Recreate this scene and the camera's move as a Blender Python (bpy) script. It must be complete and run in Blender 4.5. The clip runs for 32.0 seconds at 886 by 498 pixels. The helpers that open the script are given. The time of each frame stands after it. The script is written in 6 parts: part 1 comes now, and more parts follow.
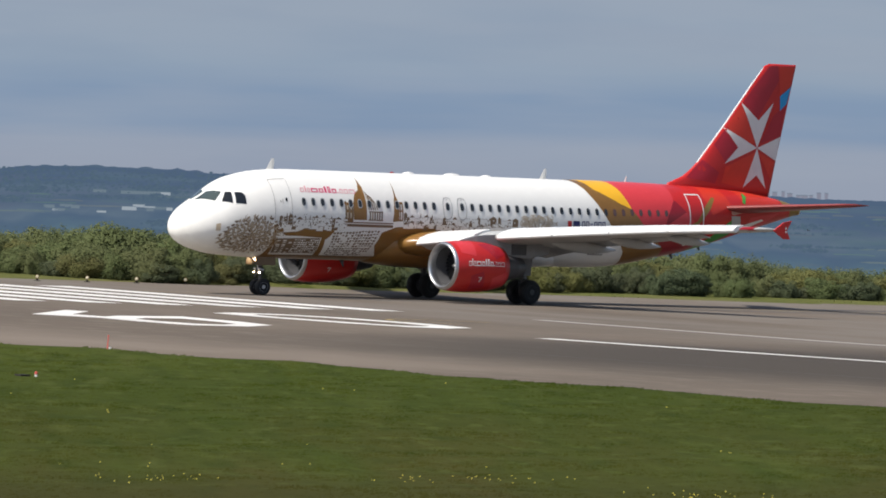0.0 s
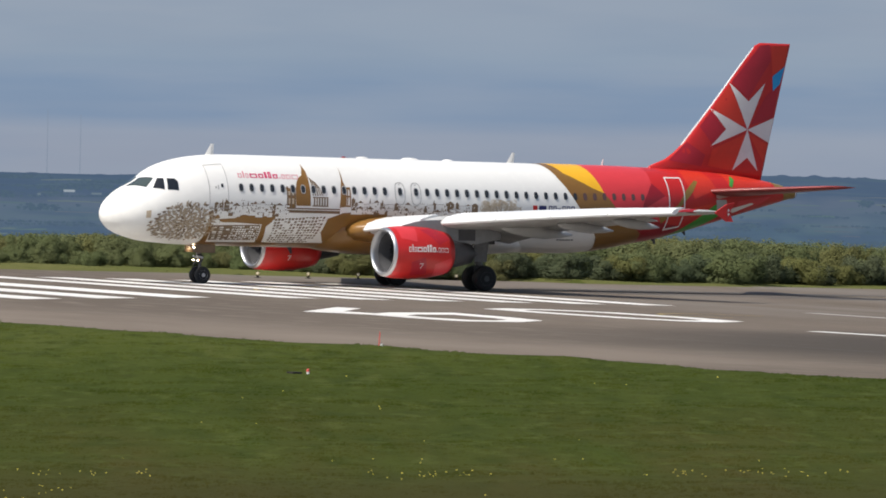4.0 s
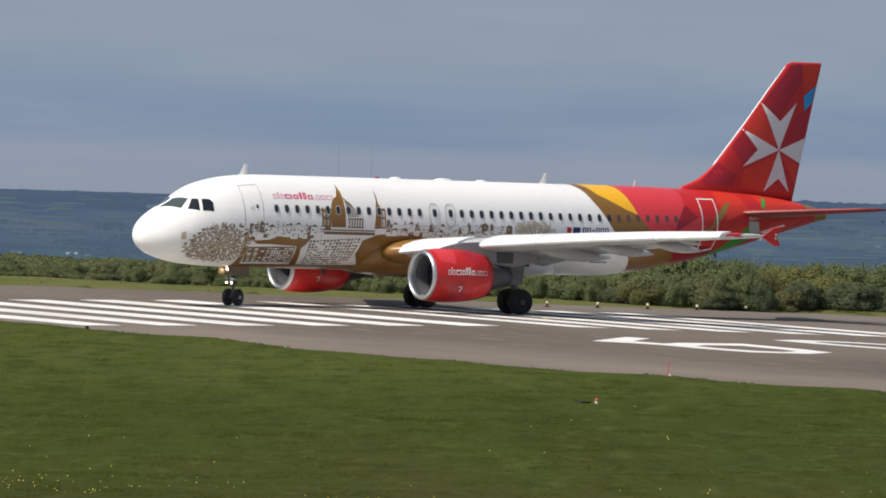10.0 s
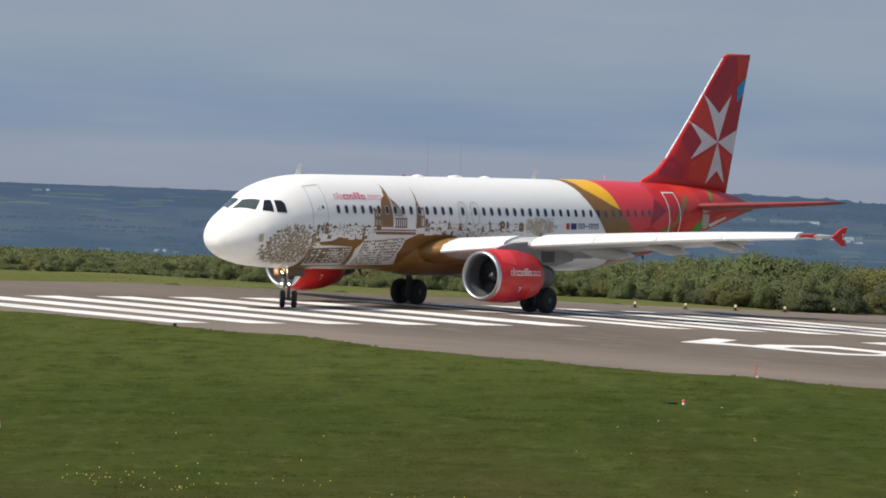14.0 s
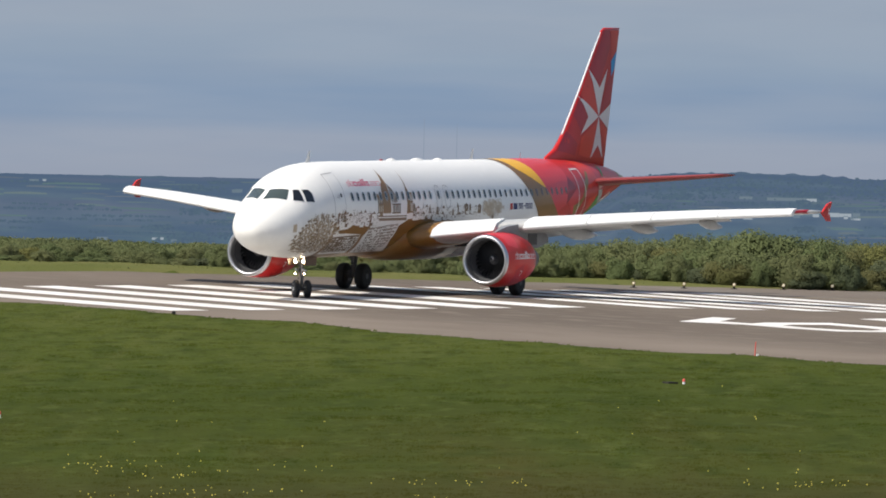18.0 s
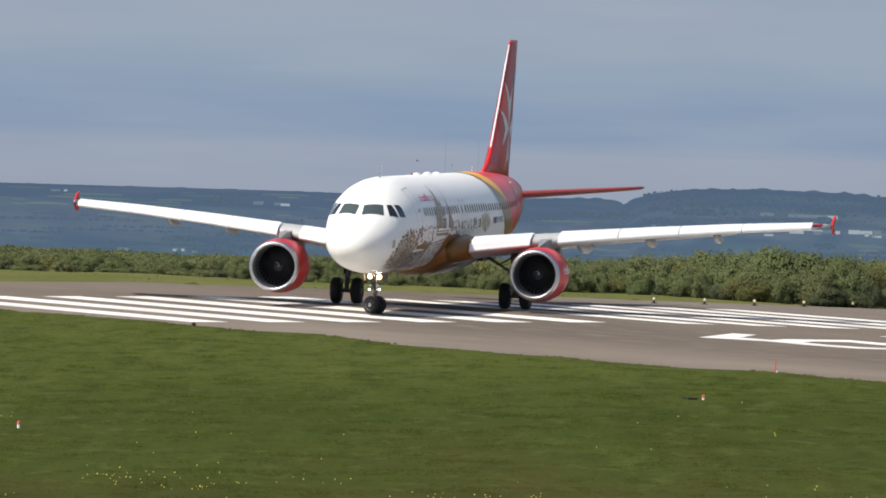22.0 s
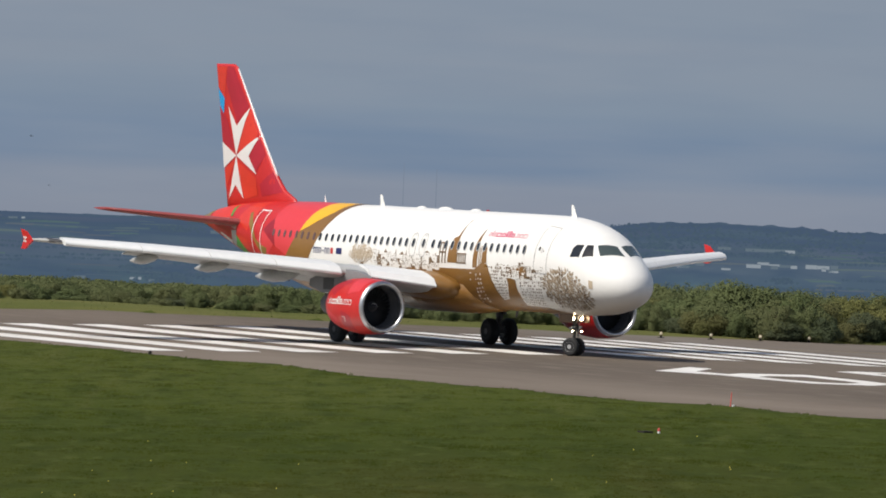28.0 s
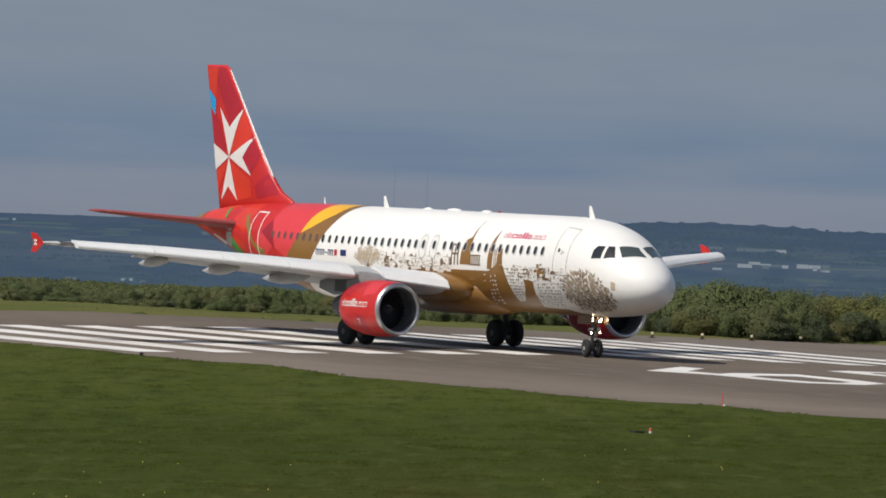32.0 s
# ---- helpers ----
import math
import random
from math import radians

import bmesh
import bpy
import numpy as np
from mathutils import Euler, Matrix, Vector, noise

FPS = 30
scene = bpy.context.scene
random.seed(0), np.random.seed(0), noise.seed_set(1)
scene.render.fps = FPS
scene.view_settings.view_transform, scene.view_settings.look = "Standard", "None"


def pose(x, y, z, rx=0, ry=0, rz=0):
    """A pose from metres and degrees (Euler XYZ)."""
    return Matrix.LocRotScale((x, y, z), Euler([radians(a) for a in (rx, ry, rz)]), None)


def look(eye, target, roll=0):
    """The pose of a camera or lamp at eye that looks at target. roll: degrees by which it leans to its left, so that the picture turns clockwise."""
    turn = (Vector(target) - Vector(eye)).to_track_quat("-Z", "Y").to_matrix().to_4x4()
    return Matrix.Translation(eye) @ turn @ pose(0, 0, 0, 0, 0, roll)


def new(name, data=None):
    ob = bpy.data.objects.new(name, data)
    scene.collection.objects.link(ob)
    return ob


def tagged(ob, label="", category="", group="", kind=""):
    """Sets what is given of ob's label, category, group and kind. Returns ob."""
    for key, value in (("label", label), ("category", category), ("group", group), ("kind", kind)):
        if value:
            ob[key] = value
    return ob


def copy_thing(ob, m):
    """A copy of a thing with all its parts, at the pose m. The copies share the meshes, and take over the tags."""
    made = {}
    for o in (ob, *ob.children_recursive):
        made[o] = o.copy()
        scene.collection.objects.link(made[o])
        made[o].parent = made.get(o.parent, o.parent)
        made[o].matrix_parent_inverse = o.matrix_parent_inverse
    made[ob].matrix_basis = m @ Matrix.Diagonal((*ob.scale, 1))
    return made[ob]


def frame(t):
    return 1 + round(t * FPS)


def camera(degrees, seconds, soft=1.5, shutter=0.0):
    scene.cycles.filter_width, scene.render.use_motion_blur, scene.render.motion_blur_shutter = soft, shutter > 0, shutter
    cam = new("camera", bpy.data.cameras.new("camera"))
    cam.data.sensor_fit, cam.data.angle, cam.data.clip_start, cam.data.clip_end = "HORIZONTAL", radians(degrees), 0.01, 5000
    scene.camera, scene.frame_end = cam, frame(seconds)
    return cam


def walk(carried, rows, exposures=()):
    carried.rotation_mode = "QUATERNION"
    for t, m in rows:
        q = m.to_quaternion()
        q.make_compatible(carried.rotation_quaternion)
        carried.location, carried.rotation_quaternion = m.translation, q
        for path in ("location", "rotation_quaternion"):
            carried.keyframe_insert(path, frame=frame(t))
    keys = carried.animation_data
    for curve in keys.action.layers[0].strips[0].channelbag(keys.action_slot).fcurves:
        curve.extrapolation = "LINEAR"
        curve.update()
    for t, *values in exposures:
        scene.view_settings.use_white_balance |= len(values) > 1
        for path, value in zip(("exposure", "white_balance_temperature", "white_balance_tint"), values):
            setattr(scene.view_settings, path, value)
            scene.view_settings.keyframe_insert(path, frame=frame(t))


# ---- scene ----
# ---- the camera, standing on a rise beside the airfield, panned by hand ----
EYE = Vector((320.5, -178.1, 10.13))
CROWN = 0.0131


def ground_z(x, y):
    """The airfield's height: a crowned runway that climbs gently to the east."""
    z = -CROWN * (math.sqrt(y * y + 1.0) - 1.0)
    up = max(0.0, x - 25.0)
    return z + 0.007 * up * up / (up + 25.0) if up else z


def view(az, el, roll):
    a, e = radians(az), radians(el)
    way = Vector((math.cos(a) * math.cos(e), math.sin(a) * math.cos(e), math.sin(e)))
    return look(EYE, EYE + way * 100.0, roll)


# seconds, way of the view round the compass, its tilt and its lean, in degrees
VIEWS = [
    (0, 147.834, -1.151, 1.79), (0.5, 148.082, -1.205, 1.83), (1, 148.362, -1.262, 1.73), (1.5, 148.615, -1.265, 1.42), (2, 148.756, -1.175, 1.44),
    (2.5, 148.921, -1.112, 1.42), (3, 149.110, -1.106, 1.41), (3.5, 149.359, -1.192, 1.33), (5.5, 150.373, -1.121, 1.21), (6, 150.504, -1.096, 1.32),
    (6.5, 150.655, -1.098, 1.34), (7, 150.790, -1.095, 1.43), (7.5, 150.938, -1.069, 1.13), (8, 151.111, -1.015, 1.09), (8.5, 151.307, -1.007, 1.43),
    (9, 151.393, -1.032, 1.56), (9.5, 151.477, -1.078, 1.76), (10, 151.585, -1.086, 1.78), (10.5, 151.698, -1.066, 1.68), (11, 151.683, -1.073, 1.84),
    (11.5, 151.717, -1.119, 1.94), (12, 151.823, -1.184, 1.90), (12.5, 151.968, -1.221, 2.11), (13, 152.081, -1.203, 2.23), (13.5, 152.152, -1.124, 2.23),
    (15.5, 152.143, -1.059, 2.11), (16, 152.179, -1.134, 1.72), (16.5, 152.260, -1.174, 1.24), (17, 152.288, -1.172, 1.00), (17.5, 152.195, -1.184, 1.05),
    (18, 152.157, -1.219, 1.23), (18.5, 152.176, -1.243, 1.50), (19, 152.234, -1.242, 1.56), (19.5, 152.289, -1.217, 1.61), (20, 152.317, -1.162, 1.72),
    (20.5, 152.299, -1.065, 1.73), (21, 152.277, -1.019, 1.75), (21.5, 152.270, -1.056, 1.87), (22, 152.298, -1.131, 1.73), (22.5, 152.372, -1.190, 1.92),
    (23, 152.377, -1.223, 1.83), (23.5, 152.373, -1.186, 1.91), (24, 152.315, -1.108, 1.81), (24.5, 152.228, -1.066, 2.05), (26.5, 151.985, -1.287, 1.98),
    (27, 152.037, -1.123, 2.09), (27.5, 152.081, -1.012, 2.29), (28, 152.019, -0.913, 2.30), (28.5, 151.869, -0.856, 2.32), (29, 151.744, -0.895, 2.01),
    (29.5, 151.695, -0.948, 1.96), (30, 151.705, -0.974, 2.20), (30.5, 151.753, -0.956, 2.20), (31, 151.804, -0.946, 2.25), (31.5, 151.875, -0.918, 2.13),
    (32, 151.960, -0.908, 2.15)]
# seconds, middle of the main wheels on the ground, heading
TAXI = [
    (0, -25.33, 41.15, -84.11), (0.5, -25.11, 38.81, -85.35), (1, -24.94, 36.45, -86.45), (1.5, -24.80, 34.17, -87.31), (2, -24.70, 31.96, -87.76),
    (2.5, -24.63, 29.66, -87.94), (3, -24.57, 27.46, -88.04), (3.5, -24.50, 25.44, -88.14), (5.5, -24.46, 18.60, -88.28), (6, -24.43, 17.23, -88.30),
    (6.5, -24.41, 15.92, -88.30), (7, -24.37, 14.88, -88.40), (7.5, -24.35, 13.85, -88.43), (8, -24.32, 12.94, -88.44), (8.5, -24.30, 12.04, -88.13),
    (9, -24.27, 11.26, -87.33), (9.5, -24.23, 10.48, -86.13), (10, -24.18, 9.72, -84.50), (10.5, -24.11, 8.97, -82.65), (11, -24.00, 8.28, -80.78),
    (11.5, -23.88, 7.60, -78.67), (12, -23.74, 6.96, -76.56), (12.5, -23.59, 6.36, -74.39), (13, -23.42, 5.84, -72.29), (13.5, -23.24, 5.34, -70.12),
    (15.5, -22.23, 3.45, -62.21), (16, -21.99, 3.07, -60.49), (16.5, -21.74, 2.70, -58.73), (17, -21.47, 2.34, -57.10), (17.5, -21.18, 1.97, -55.53),
    (18, -20.91, 1.60, -53.87), (18.5, -20.67, 1.33, -52.37), (19, -20.47, 1.09, -50.87), (19.5, -20.29, 0.83, -49.25), (20, -20.12, 0.61, -47.50),
    (20.5, -19.96, 0.41, -45.64), (21, -19.78, 0.20, -43.51), (21.5, -19.58, -0.01, -41.21), (22, -19.37, -0.19, -38.57), (22.5, -19.14, -0.45, -35.14),
    (23, -18.82, -0.70, -31.53), (23.5, -18.38, -0.95, -27.57), (24, -17.78, -1.22, -23.56), (24.5, -17.05, -1.49, -19.50), (26.5, -13.71, -2.29, -4.00),
    (27, -12.97, -2.33, -1.39), (27.5, -12.35, -2.37, 0.84), (28, -11.79, -2.35, 2.35), (28.5, -11.34, -2.33, 3.30), (29, -10.97, -2.31, 4.04),
    (29.5, -10.69, -2.32, 4.66), (30, -10.48, -2.30, 4.80), (30.5, -10.34, -2.28, 4.69), (31, -10.30, -2.29, 4.66), (31.5, -10.30, -2.31, 4.73),
    (32, -10.34, -2.32, 4.63)]

cam = camera(5.92, 32.0, 1.75, 0.4)
EXPOSURES = [
    (0.0, 0.08, 6480, 10), (3.0, 0.05, 6480, 10), (6.0, 0.0, 6480, 10), (10.0, -0.05, 6500, 10), (13.0, -0.02, 6510, 10), (16.0, 0.08, 6524, 10),
    (17.0, 0.1, 6536, 10), (19.0, 0.17, 6556, 10), (21.0, 0.2, 6570, 10), (22.0, 0.17, 6570, 10), (23.0, 0.12, 6570, 10), (24.0, 0.19, 6570, 10),
    (24.5, 0.21, 6564, 10), (26.5, 0.12, 6540, 10), (27.0, 0.05, 6530, 10), (28.0, -0.26, 6512, 10), (29.0, -0.38, 6504, 10), (32.0, -0.42, 6500, 10)]
walk(cam, [(t, view(az, el, roll)) for t, az, el, roll in VIEWS], EXPOSURES)

# ---- light: a hazy spring sun from the south, high ----
SUN_AZ, SUN_EL = -84.0, 51.0
world = bpy.data.worlds.new("world")
scene.world = world
world.use_nodes = True
wn = world.node_tree.nodes
sky = wn.new("ShaderNodeTexSky")
sky.sky_type, sky.sun_disc = "NISHITA", False
sky.sun_elevation, sky.sun_rotation = radians(SUN_EL), radians(90.0 - SUN_AZ)
sky.dust_density, sky.air_density = 2.0, 1.0
wn["Background"].inputs["Strength"].default_value = 0.12
world.node_tree.links.new(sky.outputs[0], wn["Background"].inputs["Color"])
sun = new("sun", bpy.data.lights.new("sun", "SUN"))
sun.data.energy, sun.data.angle, sun.data.color = 4.8, radians(0.6), (1.0, 0.95, 0.86)
sun.matrix_world = look((0, 0, 0), (-math.cos(radians(SUN_AZ)) * math.cos(radians(SUN_EL)), -math.sin(radians(SUN_AZ)) * math.cos(radians(SUN_EL)), -math.sin(radians(SUN_EL))))


# ---- materials ----
def material(name, color, rough=0.6, metal=0.0, spec=0.5, coat=0.0):
    m = bpy.data.materials.new(name)
    m.use_nodes = True
    b = m.node_tree.nodes["Principled BSDF"]
    b.inputs["Base Color"].default_value = (*color, 1.0)
    b.inputs["Roughness"].default_value, b.inputs["Metallic"].default_value = rough, metal
    b.inputs["Specular IOR Level"].default_value, b.inputs["Coat Weight"].default_value = spec, coat
    b.inputs["Coat Roughness"].default_value = 0.12
    return m


def mix_colors(m, a, b, fac):
    """A node that mixes two colours (or sockets) by a socket."""
    n = m.node_tree.nodes.new("ShaderNodeMix")
    n.data_type = "RGBA"
    for socket, value in ((n.inputs[6], a), (n.inputs[7], b)):
        if isinstance(value, tuple):
            socket.default_value = (*value, 1.0)
        else:
            m.node_tree.links.new(value, socket)
    m.node_tree.links.new(fac, n.inputs[0])
    return n.outputs[2]


def noise_fac(m, scale, low=0.35, high=0.65, detail=6.0, stretch=(1, 1, 1), coords="Object", turn=0.0):
    """A noise in metres, spread between low and high to 0..1."""
    t = m.node_tree
    tc, mp, nz, ramp = (t.nodes.new("ShaderNode" + k) for k in ("TexCoord", "Mapping", "TexNoise", "MapRange"))
    mp.inputs["Scale"].default_value = stretch
    if turn:
        mp.vector_type = "TEXTURE"
        mp.inputs["Scale"].default_value = tuple(1.0 / v for v in stretch)
        mp.inputs["Rotation"].default_value = (0, 0, radians(turn))
    nz.inputs["Scale"].default_value, nz.inputs["Detail"].default_value = scale, detail
    ramp.inputs["From Min"].default_value, ramp.inputs["From Max"].default_value = low, high
    t.links.new(tc.outputs[coords], mp.inputs[0])
    t.links.new(mp.outputs[0], nz.inputs["Vector"])
    t.links.new(nz.outputs["Fac"], ramp.inputs[0])
    return ramp.outputs[0]


def bump(m, fac, strength, distance):
    n = m.node_tree.nodes.new("ShaderNodeBump")
    n.inputs["Strength"].default_value, n.inputs["Distance"].default_value = strength, distance
    m.node_tree.links.new(fac, n.inputs["Height"])
    m.node_tree.links.new(n.outputs[0], m.node_tree.nodes["Principled BSDF"].inputs["Normal"])


def paint(m, socket):
    m.node_tree.links.new(socket, m.node_tree.nodes["Principled BSDF"].inputs["Base Color"])


def glossy_paint(name, color, dirt=0.06, rough=0.4):
    """Aircraft paint: faint soot and fading at two scales."""
    m = material(name, color, rough, spec=0.4, coat=0.1)
    dark = tuple(c * (1.0 - dirt * 3.0) for c in color)
    c = mix_colors(m, color, dark, noise_fac(m, 0.35, 0.45, 0.8, stretch=(0.4, 1, 1)))
    faded = tuple(min(1.0, v * (1 + dirt)) for v in color)
    paint(m, mix_colors(m, c, faded, noise_fac(m, 3.0, 0.5, 0.8)))
    return m


WHITE = glossy_paint("white_paint", (0.80, 0.785, 0.748), 0.03)
PEARL = glossy_paint("pearl_white_paint", (0.71, 0.68, 0.655), 0.06)
BROWN = glossy_paint("bronze_paint", (0.23, 0.115, 0.028), 0.08, 0.34)
INK = glossy_paint("brown_print", (0.185, 0.122, 0.070), 0.08)
INK_PALE = glossy_paint("pale_brown_print", (0.50, 0.405, 0.295), 0.08)
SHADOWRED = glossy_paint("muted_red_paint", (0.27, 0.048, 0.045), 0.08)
PLUM = glossy_paint("plum_red_paint", (0.40, 0.014, 0.028), 0.06)
FLAME = glossy_paint("flame_red_paint", (0.62, 0.038, 0.018), 0.06)
YELLOW = glossy_paint("yellow_paint", (0.80, 0.42, 0.02), 0.04)
PINKRED = glossy_paint("coral_red_paint", (0.62, 0.045, 0.052), 0.04)
RED = glossy_paint("red_paint", (0.52, 0.02, 0.018), 0.06)
DARKRED = glossy_paint("crimson_paint", (0.30, 0.012, 0.02), 0.06)
OLIVE = glossy_paint("olive_paint", (0.25, 0.15, 0.03), 0.06)
GREEN = glossy_paint("green_paint", (0.06, 0.30, 0.045), 0.06)
BLUE = glossy_paint("blue_paint", (0.02, 0.30, 0.62), 0.04)
NAVY = glossy_paint("navy_paint", (0.02, 0.025, 0.12), 0.04)
MAGENTA = glossy_paint("magenta_paint", (0.62, 0.03, 0.13), 0.04)
MAGENTA_PALE = glossy_paint("pale_magenta_paint", (0.70, 0.22, 0.28), 0.04)
WINGGREY = glossy_paint("wing_grey_paint", (0.43, 0.43, 0.42), 0.08, 0.4)
SLATMETAL = glossy_paint("slat_grey_white", (0.72, 0.72, 0.71), 0.04, 0.34)
DARKGREY = glossy_paint("dark_grey_metal", (0.06, 0.06, 0.065), 0.1, 0.5)
BARE = material("bare_aluminium", (0.47, 0.475, 0.49), 0.4, 1.0)
FANBLACK = material("fan_blade_metal", (0.013, 0.013, 0.015), 0.6, 0.2)
DUCT = material("duct_liner_grey", (0.09, 0.09, 0.095), 0.5)
RUBBER = material("tyre_rubber", (0.016, 0.016, 0.017), 0.75)
RIM_PALE = material("pale_wheel_rim", (0.48, 0.48, 0.48), 0.4, 0.3)
RIM = material("wheel_rim_grey", (0.075, 0.075, 0.078), 0.5, 0.3)
PYLONGREY = glossy_paint("pylon_grey_paint", (0.22, 0.22, 0.225), 0.1, 0.45)
STEEL = material("gear_leg_grey", (0.11, 0.105, 0.10), 0.4, 0.3)
# paler than the side panes: the sky's reflection is painted into the base colour
WINDSCREEN = material("windscreen_painted_reflection", (0.055, 0.072, 0.069), 0.08, 0.0, 0.8)
GLASS = material("cockpit_glass", (0.012, 0.014, 0.016), 0.06, 0.0, 0.8)
# paler, browner panes for the rear windows
PANE_DIM = material("cabin_window_brownish", (0.11, 0.062, 0.055), 0.2)
PANE = material("cabin_window_dark", (0.03, 0.032, 0.036), 0.12)
SEAL = material("door_seam_grey", (0.30, 0.29, 0.28), 0.6)


def glow(name, color, strength):
    m = material(name, color)
    b = m.node_tree.nodes["Principled BSDF"]
    b.inputs["Emission Color"].default_value, b.inputs["Emission Strength"].default_value = (*color, 1.0), strength
    return m


LAMP = glow("landing_light", (1.0, 0.82, 0.56), 40.0)
AMBERLAMP = glow("edge_light_lens", (0.85, 0.76, 0.55), 0.12)


def both(m, a, b):
    n = m.node_tree.nodes.new("ShaderNodeMath")
    n.operation = "MULTIPLY"
    m.node_tree.links.new(a, n.inputs[0])
    m.node_tree.links.new(b, n.inputs[1])
    return n.outputs[0]


ASPHALT = material("worn_asphalt", (0.17, 0.15, 0.135), 0.95, spec=0.12)
c = mix_colors(ASPHALT, (0.152, 0.123, 0.098), (0.116, 0.094, 0.075), noise_fac(ASPHALT, 0.05, 0.38, 0.62, stretch=(0.35, 1, 1)))
c = mix_colors(ASPHALT, c, (0.165, 0.137, 0.112), noise_fac(ASPHALT, 1.1, 0.5, 0.75, stretch=(0.3, 1, 1)))
sx = ASPHALT.node_tree.nodes.new("ShaderNodeTexCoord")
cut = ASPHALT.node_tree.nodes.new("ShaderNodeSeparateXYZ")
ASPHALT.node_tree.links.new(sx.outputs["Object"], cut.inputs[0])


def ramp_fac(m, socket, a, b):
    n = m.node_tree.nodes.new("ShaderNodeMapRange")
    n.interpolation_type = "SMOOTHSTEP"
    n.inputs["From Min"].default_value, n.inputs["From Max"].default_value = a, b
    m.node_tree.links.new(socket, n.inputs[0])
    return n.outputs[0]


# rubber left by landing wheels down the middle of the runway
rubbed = both(ASPHALT, both(ASPHALT, ramp_fac(ASPHALT, cut.outputs[1], -9.0, -3.0), ramp_fac(ASPHALT, cut.outputs[1], 12.0, 6.0)), ramp_fac(ASPHALT, cut.outputs[0], 30.0, 58.0))
c = mix_colors(ASPHALT, c, (0.054, 0.047, 0.041), both(ASPHALT, rubbed, noise_fac(ASPHALT, 0.6, 0.22, 0.56, stretch=(0.06, 1, 1))))
# paler, weathered surface north of it
c = mix_colors(ASPHALT, c, (0.165, 0.143, 0.122), both(ASPHALT, ramp_fac(ASPHALT, cut.outputs[1], 13.0, 24.0), noise_fac(ASPHALT, 0.15, 0.35, 0.6, stretch=(0.25, 1, 1))))
# newer, darker surface to the east, and a pale dusty rim along the turf
c = mix_colors(ASPHALT, c, (0.066, 0.056, 0.047), both(ASPHALT, both(ASPHALT, ramp_fac(ASPHALT, cut.outputs[0], 30.0, 60.0), both(ASPHALT, ramp_fac(ASPHALT, cut.outputs[1], 30.0, 16.0), ramp_fac(ASPHALT, cut.outputs[1], -17.0, -7.0))), noise_fac(ASPHALT, 0.07, 0.1, 0.42, stretch=(0.3, 1, 1))))
c = mix_colors(ASPHALT, c, (0.188, 0.155, 0.125), both(ASPHALT, both(ASPHALT, ramp_fac(ASPHALT, cut.outputs[1], -11.0, -19.0), ramp_fac(ASPHALT, cut.outputs[0], 95.0, 45.0)), noise_fac(ASPHALT, 0.2, 0.25, 0.6, stretch=(0.3, 1, 1))))
paint(ASPHALT, c)
bump(ASPHALT, noise_fac(ASPHALT, 25.0), 0.35, 0.01)


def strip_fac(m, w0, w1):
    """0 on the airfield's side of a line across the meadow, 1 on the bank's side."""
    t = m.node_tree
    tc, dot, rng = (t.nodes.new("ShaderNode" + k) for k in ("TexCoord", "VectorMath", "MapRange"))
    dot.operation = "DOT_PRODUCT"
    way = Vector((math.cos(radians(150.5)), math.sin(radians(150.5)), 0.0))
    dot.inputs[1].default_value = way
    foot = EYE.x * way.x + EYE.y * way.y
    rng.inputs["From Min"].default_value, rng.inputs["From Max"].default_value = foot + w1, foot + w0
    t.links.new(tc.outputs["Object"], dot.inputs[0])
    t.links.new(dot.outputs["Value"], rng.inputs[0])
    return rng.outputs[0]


LANES = 152.0  # the mower went up and down the slope


def meadow(m, base):
    """Airfield turf: tussocks, soft light and dark patches, yellowed ones, and a darker brown towards the bank."""
    lane, tuft = (0.07, 0.85, 1), (0.17, 0.6, 1)
    c = mix_colors(m, base, (0.068, 0.079, 0.0195), noise_fac(m, 0.35, 0.42, 0.70, 5.0, lane, turn=LANES))
    c = mix_colors(m, c, (0.031, 0.046, 0.0090), noise_fac(m, 0.9, 0.46, 0.74, 4.0, lane, turn=LANES))
    c = mix_colors(m, c, (0.080, 0.081, 0.0300), noise_fac(m, 0.7, 0.60, 0.86, 6.0, lane, turn=LANES))
    at = m.node_tree.nodes.new("ShaderNodeSeparateXYZ")
    m.node_tree.links.new(m.node_tree.nodes.new("ShaderNodeTexCoord").outputs["Object"], at.inputs[0])
    # paler towards the western rim, darker towards the east
    paler_rim_west = both(m, ramp_fac(m, at.outputs[0], 95.0, 30.0), ramp_fac(m, at.outputs[1], -85.0, -28.0))
    c = mix_colors(m, c, (0.068, 0.081, 0.0195), both(m, paler_rim_west, noise_fac(m, 1.4, 0.2, 0.75, 3.0, tuft, turn=LANES)))
    darker_east = both(m, ramp_fac(m, at.outputs[0], 45.0, 85.0), noise_fac(m, 0.3, 0.15, 0.6, 3.0, lane, turn=LANES))
    c = mix_colors(m, c, (0.037, 0.050, 0.0092), darker_east)
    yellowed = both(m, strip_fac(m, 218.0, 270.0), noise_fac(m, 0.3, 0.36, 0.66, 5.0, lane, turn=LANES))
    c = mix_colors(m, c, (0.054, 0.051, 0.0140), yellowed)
    c = mix_colors(m, c, (0.028, 0.040, 0.0078), noise_fac(m, 1.5, 0.48, 0.78, 4.0, tuft, turn=LANES))
    c = mix_colors(m, c, (0.074, 0.086, 0.0240), noise_fac(m, 2.2, 0.54, 0.86, 4.0, tuft, turn=LANES))
    c = mix_colors(m, c, (0.034, 0.042, 0.0085), noise_fac(m, 5.0, 0.54, 0.84, 3.0, tuft, turn=LANES))
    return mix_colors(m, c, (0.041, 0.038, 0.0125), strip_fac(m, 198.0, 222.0))


